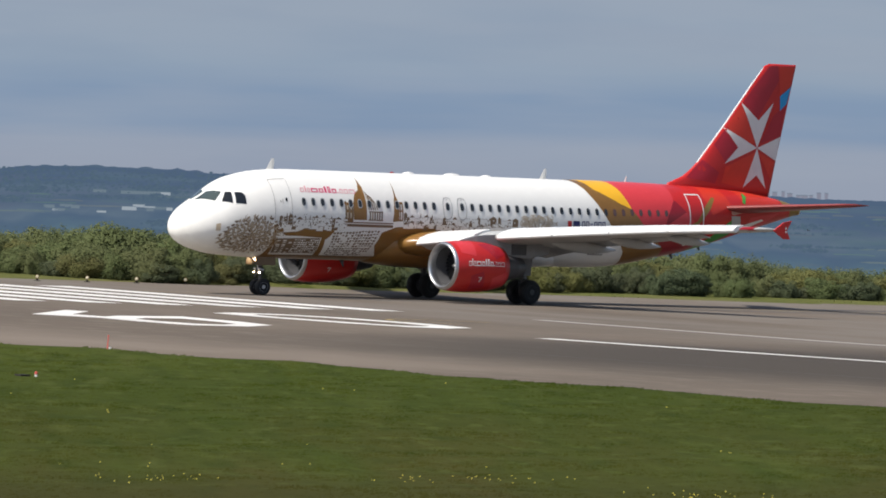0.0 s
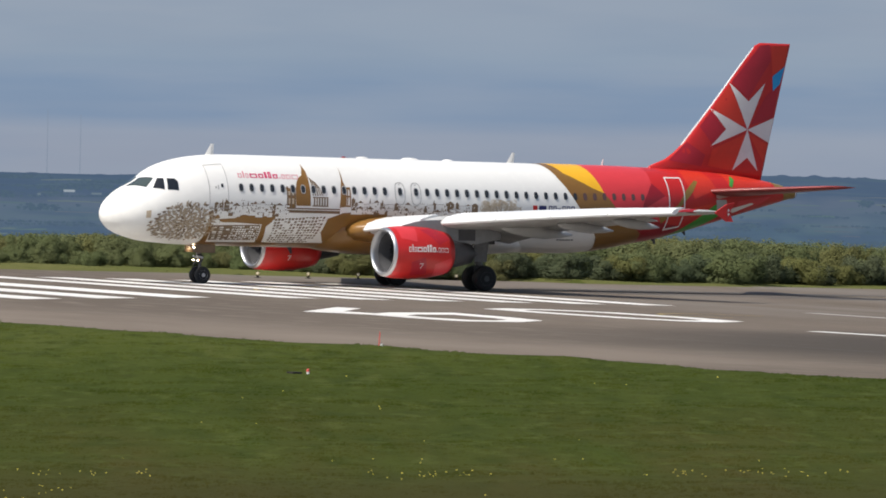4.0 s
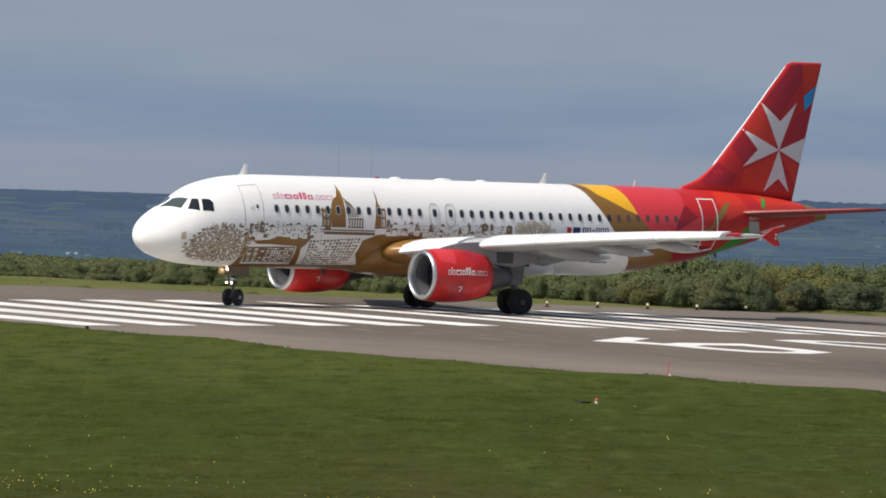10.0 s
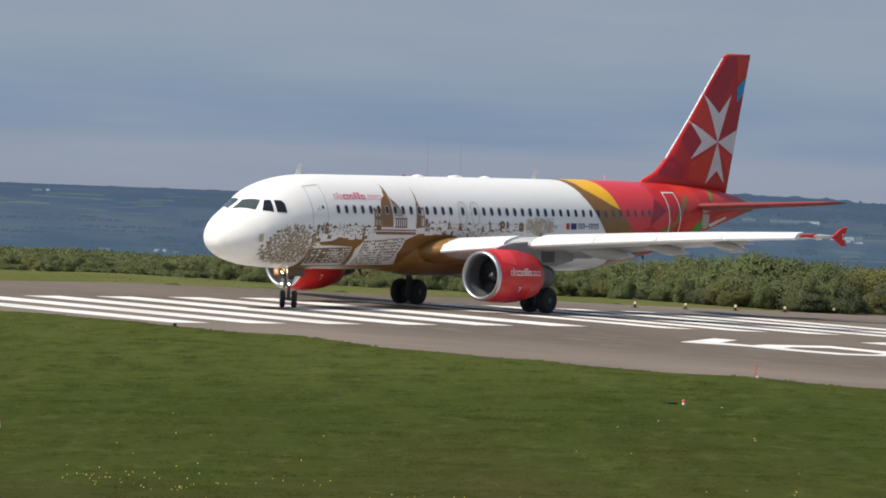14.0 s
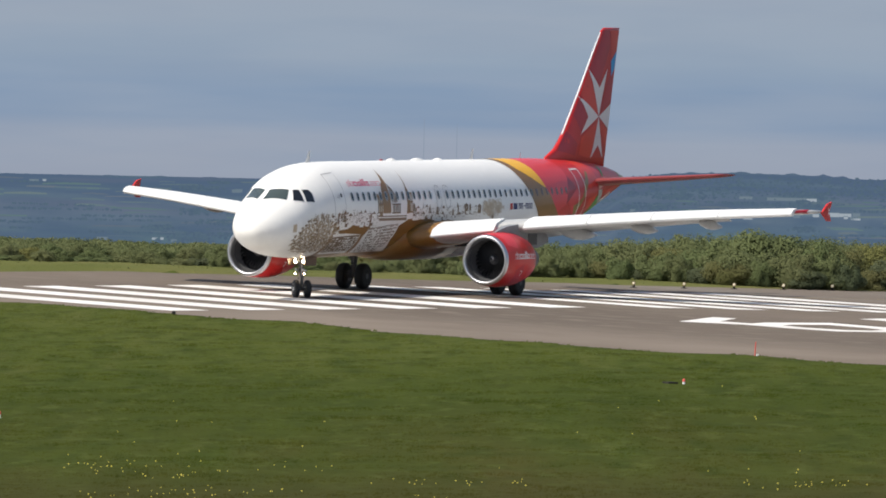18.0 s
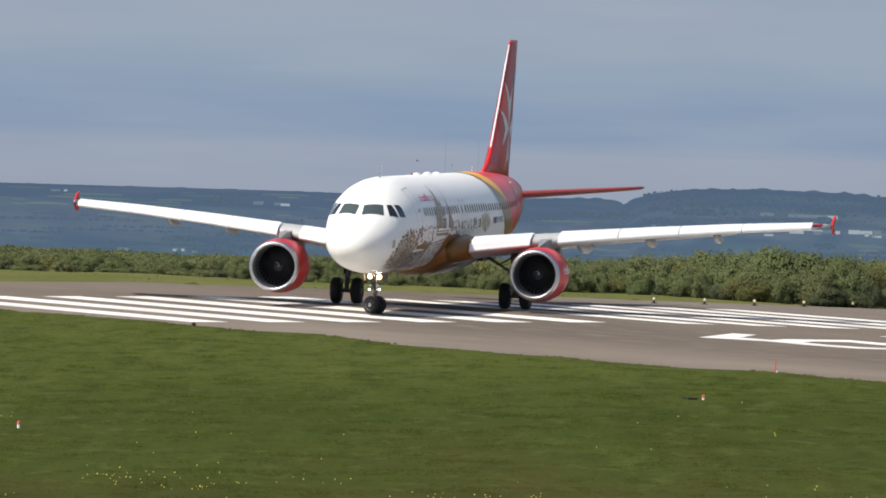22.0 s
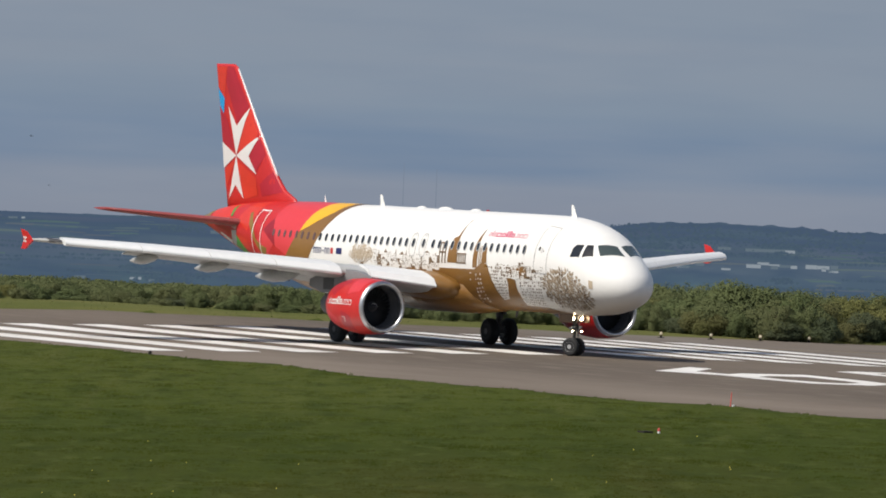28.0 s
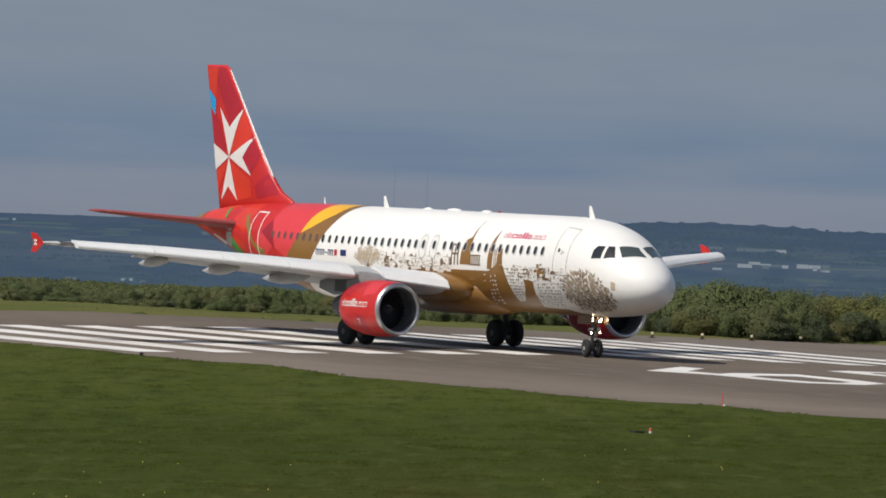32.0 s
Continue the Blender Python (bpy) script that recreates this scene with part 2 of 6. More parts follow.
GRASS = material("mown_grass", (0.08, 0.12, 0.02), 0.95, spec=0.02)
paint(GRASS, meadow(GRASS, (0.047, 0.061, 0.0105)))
bump(GRASS, noise_fac(GRASS, 6.0), 0.12, 0.02)
VERGE = material("dry_verge_grass", (0.12, 0.125, 0.04), 0.95, spec=0.03)
c = mix_colors(VERGE, (0.094, 0.104, 0.031), (0.124, 0.122, 0.044), noise_fac(VERGE, 0.1, 0.4, 0.62))
paint(VERGE, mix_colors(VERGE, c, (0.085, 0.095, 0.028), noise_fac(VERGE, 0.5, 0.52, 0.75)))
bump(VERGE, noise_fac(VERGE, 5.0), 0.5, 0.06)
MARK = material("white_runway_paint", (0.78, 0.77, 0.74), 0.7)
c = mix_colors(MARK, (0.74, 0.72, 0.68), (0.58, 0.55, 0.51), noise_fac(MARK, 0.5, 0.45, 0.7, stretch=(0.2, 1, 1)))
paint(MARK, mix_colors(MARK, c, (0.32, 0.29, 0.27), noise_fac(MARK, 5.0, 0.66, 0.8)))
MARK_OLD = material("faded_runway_paint", (0.34, 0.31, 0.28), 0.8)
YELLOWLINE = material("faded_yellow_line", (0.30, 0.22, 0.07), 0.8)
SKID = material("tyre_rubber_deposit", (0.055, 0.050, 0.047), 0.8)


# ---- building helpers ----
def mesh_object(name, bm, mat, parent=None, smooth=False):
    me = bpy.data.meshes.new(name)
    bmesh.ops.recalc_face_normals(bm, faces=bm.faces)
    bm.to_mesh(me)
    bm.free()
    for m in mat if isinstance(mat, (list, tuple)) else [mat]:
        me.materials.append(m)
    if smooth:
        me.polygons.foreach_set("use_smooth", [True] * len(me.polygons))
    ob = new(name, me)
    ob.parent = parent
    return ob


def part(name, bm, mat, parent, label="", smooth=False, kind=""):
    ob = mesh_object(name, bm, mat, parent, smooth)
    return tagged(ob, label, kind=kind)


def from_lists(verts, faces):
    bm = bmesh.new()
    vs = [bm.verts.new(v) for v in verts]
    for f in faces:
        try:
            bm.faces.new([vs[i] for i in f])
        except ValueError:
            pass
    return bm


def add_lists(bm, verts, faces):
    vs = [bm.verts.new(v) for v in verts]
    for f in faces:
        bm.faces.new([vs[i] for i in f])
    return vs


def loft(rings, closed=True, caps=True):
    """Skin a row of equal rings of points."""
    n = len(rings[0])
    verts = [p for r in rings for p in r]
    faces = []
    for i in range(len(rings) - 1):
        for j in range(n if closed else n - 1):
            k = (j + 1) % n
            faces.append((i * n + j, i * n + k, (i + 1) * n + k, (i + 1) * n + j))
    if caps:
        faces.append(tuple(range(n)))
        faces.append(tuple(range((len(rings) - 1) * n, len(rings) * n)))
    return from_lists(verts, faces)


def circle_ring(center, axis, radius, n=24, squash=1.0):
    axis = Vector(axis).normalized()
    u = axis.orthogonal().normalized() if abs(axis.y) < 0.9 else Vector((1, 0, 0))
    if abs(axis.x) > 0.9:
        u = Vector((0, 1, 0))
    v = axis.cross(u)
    return [Vector(center) + radius * (math.cos(a) * u + squash * math.sin(a) * v) for a in (2 * math.pi * i / n for i in range(n))]


def tube(a, b, ra, rb=None, n=12):
    axis = Vector(b) - Vector(a)
    return loft([circle_ring(a, axis, ra, n), circle_ring(b, axis, rb or ra, n)])


def lathe_x(profile, center, n=32, caps=False):
    """Turn (x, radius) pairs round a line along x through center."""
    return loft([circle_ring(Vector(center) + Vector((x, 0, 0)), (1, 0, 0), max(r, 1e-3), n) for x, r in profile], caps=caps)


def lathe_y(profile, center, n=24, caps=True):
    return loft([circle_ring(Vector(center) + Vector((0, y, 0)), (0, 1, 0), max(r, 1e-3), n) for y, r in profile], caps=caps)


def box(bm, x0, x1, y0, y1, z0, z1):
    v = [(x, y, z) for x in (x0, x1) for y in (y0, y1) for z in (z0, z1)]
    add_lists(bm, v, [(0, 1, 3, 2), (4, 6, 7, 5), (0, 4, 5, 1), (2, 3, 7, 6), (0, 2, 6, 4), (1, 5, 7, 3)])
    return bm


def sheet(name, outline_or_grid, mat, lift, label, parent=None):
    """A flat marking laid on the ground: a polygon cut finely enough to follow it."""
    bm = bmesh.new()
    bm.faces.new([bm.verts.new((x, y, 0)) for x, y in outline_or_grid])
    ys = [p[1] for p in outline_or_grid]
    xs = [p[0] for p in outline_or_grid]
    for axis, lo, hi, step in ((1, min(ys), max(ys), 2.0), (0, min(xs), max(xs), 6.0)):
        k = math.floor(lo / step) + 1
        while k * step < hi:
            co, no = [0, 0, 0], [0, 0, 0]
            co[axis], no[axis] = k * step, 1
            bmesh.ops.bisect_plane(bm, geom=bm.verts[:] + bm.edges[:] + bm.faces[:], plane_co=co, plane_no=no)
            k += 1
    for v in bm.verts:
        v.co.z = ground_z(v.co.x, v.co.y) + lift
    bm.normal_update()
    for f in bm.faces:
        if f.normal.z < 0:
            f.normal_flip()
    me = bpy.data.meshes.new(name)
    bm.to_mesh(me)
    bm.free()
    me.materials.append(mat)
    ob = new(name, me)
    ob.parent = parent
    return ob


# ---- the ground: one sheet out to the horizon ----
def near_edge(x):
    """The southern rim of the tarmac, uneven with turf."""
    return -24.6 + 0.016 * max(0.0, x) + 0.35 * math.sin(x * 0.13) + 0.25 * math.sin(x * 0.37 + 1.0) + 0.15 * math.sin(x * 0.9)


def far_edge(y):
    """The western rim of the tarmac, past the runway's end."""
    return -46.0 - 4.0 * math.exp(-((y + 4.0) / 12.0) ** 2) + 3.0 * max(0.0, min(1.0, (y - 20.0) / 15.0)) + 0.5 * math.sin(y * 0.3)


def land_z(x, y):
    """The land's height: the airfield, the meadow before the camera, the drop behind the bushes and the vale."""
    z = ground_z(x, y) if abs(y) < 400 else ground_z(x, 400)
    z = max(z, -1.6)
    w = (x - EYE.x) * math.cos(radians(150.5)) + (y - EYE.y) * math.sin(radians(150.5))
    if w < 330.0 and y < 0:
        # the meadow falls away a little, then climbs under the camera's feet
        near = max(0.0, min(1.0, (170.0 - w) / 170.0))
        z += near * near * (3 - 2 * near) * 9.6
    if w > 466.0:
        d = min(1.0, max(0.0, (w - 640.0) / 1400.0))
        z -= 0.032 * min(w - 466.0, 400.0) + 52.0 * d * d * (3 - 2 * d) + max(0.0, w - 1000.0) * 0.002
    return z


def turf(x, y):
    return 0.12 * noise.noise(Vector((x * 0.11, y * 0.11, 0)))


def build_ground():
    fine = [i * 2.0 for i in range(-60, 111)]
    xs = [-4900, -4200, -3400, -2700, -2100, -1600, -1200, -900, -700, -560, -450, -360, -300, -250, -210, -180, -160, -145, -132] + fine + [236, 256, 280, 300, 320, 345, 380, 430, 520, 700, 1000, 1600, 2600, 4900]
    ys = [-4900, -3000, -1800, -1100, -700, -450, -330, -270, -230, -205, -190, -178, -166, -152, -138, -124] + [i * 2.0 for i in range(-57, -13)] + [-26 + i * 0.5 for i in range(0, 25)] + [i * 2.0 for i in range(-6, 61)] + [128, 138, 150, 165, 185, 210, 240, 280, 330, 400, 480, 580, 700, 900, 1200, 1600, 2100, 2700, 3400, 4200, 4900]
    verts, faces = [], []
    for y in ys:
        for x in xs:
            z = land_z(x, y)
            tarmac = y > near_edge(x) + 0.25 and x > far_edge(y) + 1.0 and abs(y) < 260
            if tarmac:
                z -= 0.25
            elif abs(x) < 250 and abs(y) < 160:
                z += 0.10 + turf(x, y)
            verts.append((x, y, z))
    n = len(xs)
    for j in range(len(ys) - 1):
        for i in range(n - 1):
            faces.append((j * n + i, j * n + i + 1, (j + 1) * n + i + 1, (j + 1) * n + i))
    me = bpy.data.meshes.new("ground")
    me.from_pydata(verts, [], faces)
    me.polygons.foreach_set("use_smooth", [True] * len(me.polygons))
    me.materials.append(GRASS)
    me.materials.append(VERGE)
    me.polygons.foreach_set("material_index", [1 if -200.0 < verts[f[0]][0] < far_edge(verts[f[0]][1]) + 1.0 and abs(verts[f[0]][1]) < 240 else 0 for f in faces])
    tagged(new("ground", me), "mown green airfield grass with pale dry patches", "ground", kind="structure")


build_ground()


def build_tarmac():
    bm = bmesh.new()
    xs = [-62 + i * 2.0 for i in range(0, 143)] + [240, 280, 340, 420, 520]
    ys = [-27 + i * 1.0 for i in range(0, 51)] + [24 + 3 * i for i in range(0, 40)] + [150, 180, 220]
    grid = {}
    for x in xs:
        for y in ys:
            yy, xx = y, x
            lim = near_edge(x) - 1.5
            if yy < lim:
                yy = lim
            fx = far_edge(yy) - 2.5
            if xx < fx:
                xx = fx
            grid[x, y] = bm.verts.new((xx, yy, ground_z(xx, yy)))
    for i in range(len(xs) - 1):
        for j in range(len(ys) - 1):
            q = [grid[xs[i], ys[j]], grid[xs[i + 1], ys[j]], grid[xs[i + 1], ys[j + 1]], grid[xs[i], ys[j + 1]]]
            bm.faces.new(q)
    bmesh.ops.remove_doubles(bm, verts=bm.verts, dist=0.001)
    bmesh.ops.dissolve_degenerate(bm, dist=0.001, edges=bm.edges)
    ob = mesh_object("runway", bm, ASPHALT, smooth=True)
    return tagged(ob, "worn grey-brown asphalt runway end with a turning area", "runway", kind="structure")


runway = build_tarmac()

# threshold stripes, twelve in two sets of six
for k in range(6):
    for side in (-1, 1):
        a = side * (1.8 + 3.6 * k)
        b = a + side * 1.8
        y0, y1 = min(a, b), max(a, b)
        stripe = sheet("threshold_stripe", [(-30.0, y0), (0.0, y0), (0.0, y1), (-30.0, y1)], MARK, 0.006, "", runway)


def ring_sheet(name, outer, inner, mat, lift, parent):
    """A closed stroke between two outlines of equal count."""
    n = len(outer)
    for i in range(n):
        k = (i + 1) % n
        yield [outer[i], outer[k], inner[k], inner[i]]


# the designator, read by a crew that lands towards the east: 0 to the north, 9 to the south
def designator(name, strokes):
    bm = bmesh.new()
    for poly in strokes:
        f = bm.faces.new([bm.verts.new((x, y, 0)) for x, y in poly])
    bmesh.ops.remove_doubles(bm, verts=bm.verts, dist=0.002)
    for v in bm.verts:
        v.co.z = ground_z(v.co.x, v.co.y) + 0.006
    bmesh.ops.recalc_face_normals(bm, faces=bm.faces)
    for f in bm.faces:
        if f.normal.z < 0:
            f.normal_flip()
    return part(name, bm, MARK, runway)


NINE_OUT = [(18.4, -0.6), (24.1, -1.0), (27.2, -1.6), (28.4, -3.4), (26.9, -5.2), (23.1, -5.5), (19.2, -5.2), (17.6, -3.2)]
NINE_IN = [(20.6, -1.9), (24.0, -2.1), (25.9, -2.5), (26.5, -3.4), (25.7, -4.1), (23.0, -4.4), (20.8, -4.2), (19.9, -3.2)]
designator("digit_nine", list(ring_sheet("", NINE_OUT, NINE_IN, MARK, 0, None)) + [[(19.4, -5.25), (20.8, -4.2), (16.0, -4.4), (13.2, -2.0), (11.6, -2.2), (15.8, -6.2)]])
ZERO_OUT = [(10.4, 6.6), (12.0, 4.6), (15.5, 4.3), (22.5, 4.8), (25.6, 5.9), (26.2, 7.4), (24.5, 9.6), (20.0, 10.3), (14.0, 10.0), (11.0, 8.6)]
ZERO_IN = [(12.2, 6.8), (13.2, 5.9), (15.8, 5.6), (22.2, 6.1), (23.9, 6.8), (24.1, 7.5), (23.2, 8.4), (20.0, 9.0), (14.6, 8.7), (12.8, 7.9)]
designator("digit_zero", list(ring_sheet("", ZERO_OUT, ZERO_IN, MARK, 0, None)))
sheet("centreline_dash", [(38.0, 3.9), (68.0, 3.9), (68.0, 4.8), (38.0, 4.8)], MARK, 0.006, "", runway)
sheet("centreline_dash", [(88.0, 3.9), (118.0, 3.9), (118.0, 4.8), (88.0, 4.8)], MARK, 0.006, "", runway)
sheet("edge_line", [(8.0, 23.0), (130.0, 23.0), (130.0, 23.9), (8.0, 23.9)], MARK_OLD, 0.006, "", runway)


# ---- the airliner: x forward, y to port, z up, its foot between the main wheels ----
MAIN = 17.8


def station(s):
    """x of a place s metres behind the nose."""
    return MAIN - s


airliner = tagged(new("airliner"), "white jet airliner with bronze city artwork, red tail and engines", "airplane")

HULL = [  # metres behind the nose, top, bottom, half width
    (-0.2, 3.13, 3.07, 0.03), (-0.14, 3.43, 2.8, 0.34), (0.0, 3.66, 2.6, 0.6), (0.28, 3.94, 2.36, 0.9), (0.77, 4.28, 2.14, 1.23), (1.37, 4.6, 1.98, 1.48),
    (1.7, 4.82, 1.91, 1.57), (2.1, 5.12, 1.86, 1.66), (2.55, 5.37, 1.83, 1.74), (3.15, 5.58, 1.79, 1.83), (4.1, 5.79, 1.76, 1.92), (5.2, 5.91, 1.75, 1.975),
    (6.5, 5.95, 1.75, 1.99), (24.0, 5.95, 1.75, 1.99), (25.5, 5.95, 1.82, 1.985), (27.0, 5.95, 2.02, 1.95), (28.5, 5.93, 2.31, 1.87), (30.0, 5.9, 2.58, 1.74),
    (31.5, 5.86, 2.94, 1.55), (33.0, 5.78, 3.35, 1.31), (34.5, 5.66, 3.77, 1.03), (36.0, 5.47, 4.18, 0.72), (37.0, 5.28, 4.45, 0.48), (37.9, 5.08, 4.66, 0.26)]


def hull(s):
    """Top, bottom and half width of the body at a station, smoothly between the rows."""
    s = max(-0.2, min(37.9, s))
    for i in range(len(HULL) - 1):
        a, b = HULL[i], HULL[i + 1]
        if s <= b[0]:
            p, q = HULL[max(0, i - 1)], HULL[min(len(HULL) - 1, i + 2)]
            f, h = (s - a[0]) / (b[0] - a[0]), b[0] - a[0]
            out = []
            for k in (1, 2, 3):
                if i == 0:
                    out.append(a[k] + (b[k] - a[k]) * math.sqrt(f))
                    continue
                d0 = (b[k] - p[k]) / (b[0] - p[0]) if a[k] != b[k] else 0.0
                d1 = (q[k] - a[k]) / (q[0] - a[0]) if (q[0] > b[0] and a[k] != b[k]) else 0.0
                if b[k] == q[k]:
                    d1 = 0.0
                if p[k] == a[k]:
                    d0 = 0.0
                f2, f3 = f * f, f * f * f
                out.append((2 * f3 - 3 * f2 + 1) * a[k] + (f3 - 2 * f2 + f) * h * d0 + (3 * f2 - 2 * f3) * b[k] + (f3 - f2) * h * d1)
            return out
    return HULL[-1][1:]


def build_body():
    stations = [-0.2, -0.18, -0.14, -0.08, 0.0, 0.12, 0.28, 0.5, 0.77, 1.05, 1.35, 1.7, 1.9, 2.1, 2.35, 2.55, 2.75, 3.0, 3.3, 3.75, 4.2, 4.7, 5.2, 5.8, 6.5] + [7.0 + i for i in range(17)] + [24 + 0.5 * i for i in range(27)] + [37.3, 37.6, 37.9]
    rings = []
    for s in stations:
        top, bottom, half = hull(s)
        mid = bottom + (top - bottom) * (0.5 if s > 4.0 else 0.46 + 0.01 * s)
        ring = []
        for k in range(48):
            a = 2 * math.pi * k / 48
            z = mid + math.sin(a) * ((top - mid) if math.sin(a) >= 0 else (mid - bottom))
            ring.append((station(s), half * math.cos(a), z))
        rings.append(ring)
    return part("fuselage", loft(rings), WHITE, airliner, "white painted fuselage", smooth=True)


fuselage = build_body()


def airfoil(le, te, thick, n=12, normal=(0, 0, 1), camber=0.02):
    """A ring of points of a wing section from its leading to its trailing edge."""
    le, te, up = Vector(le), Vector(te), Vector(normal)
    c = (te - le).length
    pts = []
    for k in range(2 * n):
        f = k / n
        u = 0.5 * (1 + math.cos(math.pi * f))
        yt = 5 * thick * (0.2969 * math.sqrt(u) - 0.126 * u - 0.3516 * u * u + 0.2843 * u ** 3 - 0.1015 * u ** 4) + 0.0015
        side = 1 if f <= 1 else -1
        pts.append(le + (te - le) * u + up * c * (side * yt + camber * (1 - (2 * u - 1) ** 2)))
    return pts


WING = [  # y, leading edge station, trailing edge station, height, thickness
    (1.6, 11.75, 19.25, 2.58, 0.145), (3.2, 12.65, 19.3, 2.8, 0.135), (5.75, 14.05, 19.42, 3.12, 0.125), (6.7, 14.55, 19.5, 3.23, 0.12),
    (10.0, 16.35, 20.3, 3.55, 0.115), (13.5, 18.25, 21.25, 3.85, 0.11), (16.85, 20.08, 22.17, 4.07, 0.105), (17.2, 20.7, 22.27, 4.1, 0.09), (17.43, 21.5, 22.33, 4.11, 0.07)]


def wing_at(y):
    for a, b in zip(WING, WING[1:]):
        if y <= b[0]:
            f = (y - a[0]) / (b[0] - a[0])
            return [p + (q - p) * f for p, q in zip(a, b)]
    return WING[-1]


for side in (1, -1):
    rings = [airfoil((station(le), side * y, z), (station(te), side * y, z - 0.06 * (te - le) * 0.5), t) for y, le, te, z, t in WING]
    wing = part("wing", loft(rings), WINGGREY, airliner, "grey swept wing", smooth=True)
    # leading edge slats, inboard and outboard of the engine
    for y0, y1 in ((2.75, 5.2), (6.35, 8.8), (8.83, 11.3), (11.33, 13.9), (13.93, 16.82)):
        rr = []
        for i in range(5):
            y, le, te, z, t = wing_at(y0 + (y1 - y0) * i / 4)
            c, h = te - le, 0.8 if y0 < 6.0 else 0.9
            rr.append([(station(le + dx), side * y, z + dz * (h if dz < 0.06 else 1.0)) for dx, dz in ((-0.16, -0.18), (-0.26, -0.15), (-0.3, -0.09), (-0.29, -0.03), (-0.22, 0.05), (-0.08, 0.025 * c + 0.07), (0.06 * c, 0.055 * c + 0.05), (0.15 * c, 0.078 * c + 0.03), (0.15 * c, 0.06 * c), (0.04 * c, 0.0), (-0.06, -0.12))])
        part("slat", loft(rr), SLATMETAL, wing, "pale grey extended slat")
    for y0, y1 in ((2.1, 6.2), (6.3, 13.2)):
        rr = []
        for i in range(4):
            y, le, te, z, t = wing_at(y0 + (y1 - y0) * i / 3)
            c = 0.24 * (te - le)
            rr.append(airfoil((station(te - 0.45), side * y, z - 0.12), (station(te - 0.45 + c), side * y, z - 0.12 - c * 0.2), 0.11))
        part("flap", loft(rr), WINGGREY, wing, "", smooth=True)
    # bronze fairing round the root's leading edge
    rr = []
    for y0, grow in ((1.6, 0.12), (2.2, 0.09), (2.6, 0.06), (2.74, 0.02)):
        y, le, te, z, t = wing_at(y0)
        rr.append(airfoil((station(le - grow), side * y, z), (station(te + grow), side * y, z - 0.03 * (te - le)), t * (1.0 + grow)))
    part("root_fairing", loft(rr), BROWN, wing, "bronze wing root fairing", smooth=True)
    for y0, ln, fat in ((6.75, 3.9, 1.55), (9.6, 3.1, 1.2), (12.5, 2.6, 1.1)):
        y, le, te, z, t = wing_at(y0)
        prof = [(f, q * fat) for f, q in ((0.0, 0.03), (0.12, 0.13), (0.35, 0.2), (0.6, 0.2), (0.85, 0.11), (1.0, 0.02))]
        rr = []
        for f, r in prof:
            s = te - 0.62 * ln + f * ln
            cz = z - 0.26 - 0.24 * f
            rr.append([(station(s), side * y + r * 0.62 * math.cos(a), cz + r * math.sin(a)) for a in (2 * math.pi * k / 12 for k in range(12))])
        part("flap_fairing", loft(rr), WINGGREY, wing, "", smooth=True)
    # the arrow-shaped fence on the tip
    yy = side * 17.44
    bm = bmesh.new()
    pr = [(21.65, 4.06), (22.25, 4.46), (22.7, 4.54), (22.45, 4.08), (22.64, 3.68), (22.28, 3.68)]
    add_lists(bm, [(station(s), yy + d + 0.06 * abs(z - 4.05) * side, z) for d in (-0.04, 0.04) for s, z in pr], [(5, 4, 3, 2, 1, 0), (6, 7, 8, 9, 10, 11)] + [(i, (i + 1) % 6, 6 + (i + 1) % 6, 6 + i) for i in range(6)])
    rr = [[(station(wing_at(y)[1] + dx), side * y, wing_at(y)[3] + dz) for dx, dz in ((-0.03, -0.02), (0.0, 0.05), (0.22, 0.11), (0.3, 0.0), (0.18, -0.07))] for y in (16.86, 17.02, 17.18)]
    part("tip_light", loft(rr), DARKRED if side > 0 else DARKGREY, wing, "dark glazed wingtip light")
    for y in (14.6, 15.4, 16.2, 16.9):
        te, z = wing_at(y)[2], wing_at(y)[3]
        part("static_wick", tube((station(te - 0.05), side * y, z - 0.06), (station(te + 0.28), side * y, z - 0.08), 0.012, 0.006, 5), DARKGREY, wing)
    fence = part("wingtip_fence", bm, RED, airliner, "red arrow-shaped wingtip fence")
    for k in range(4):
        q = radians(45 + 90 * k)
        tips = [(22.3, 4.1)] + [(22.3 + 0.17 * math.cos(q + e), 4.1 + 0.17 * math.sin(q + e)) for e in (-0.35, 0.35)]
        part("star_arm", from_lists([(station(s), yy + side * 0.055, z) for s, z in tips], [(0, 1, 2)]), WHITE, fence, "small white star arm")

    # engine
    c = (station(11.25), side * 5.85, 1.74)
    cowl = part("engine_cowl", lathe_x([(-0.15, 1.128), (-0.28, 1.152), (-0.8, 1.2), (-1.5, 1.22), (-2.3, 1.17), (-3.0, 1.04), (-3.35, 0.95), (-3.3, 0.90), (-2.6, 0.9)], c), RED, airliner, "glossy red engine cowling", smooth=True)
    part("intake_lip", lathe_x([(-0.155, 1.13), (-0.09, 1.108), (-0.03, 1.068), (0.0, 1.015), (-0.03, 0.965), (-0.14, 0.925), (-0.35, 0.9)], c), BARE, cowl, "polished bare metal intake lip", smooth=True)
    part("intake_duct", lathe_x([(-0.35, 0.9), (-0.7, 0.895), (-1.15, 0.89)], c), DUCT, cowl, smooth=True)
    bm = lathe_x([(-0.62, 0.002), (-0.7, 0.08), (-0.85, 0.17), (-1.05, 0.26)], c, 16)
    part("spinner", bm, DARKGREY, cowl, "dark spinner with a white swirl", smooth=True)
    pts = []
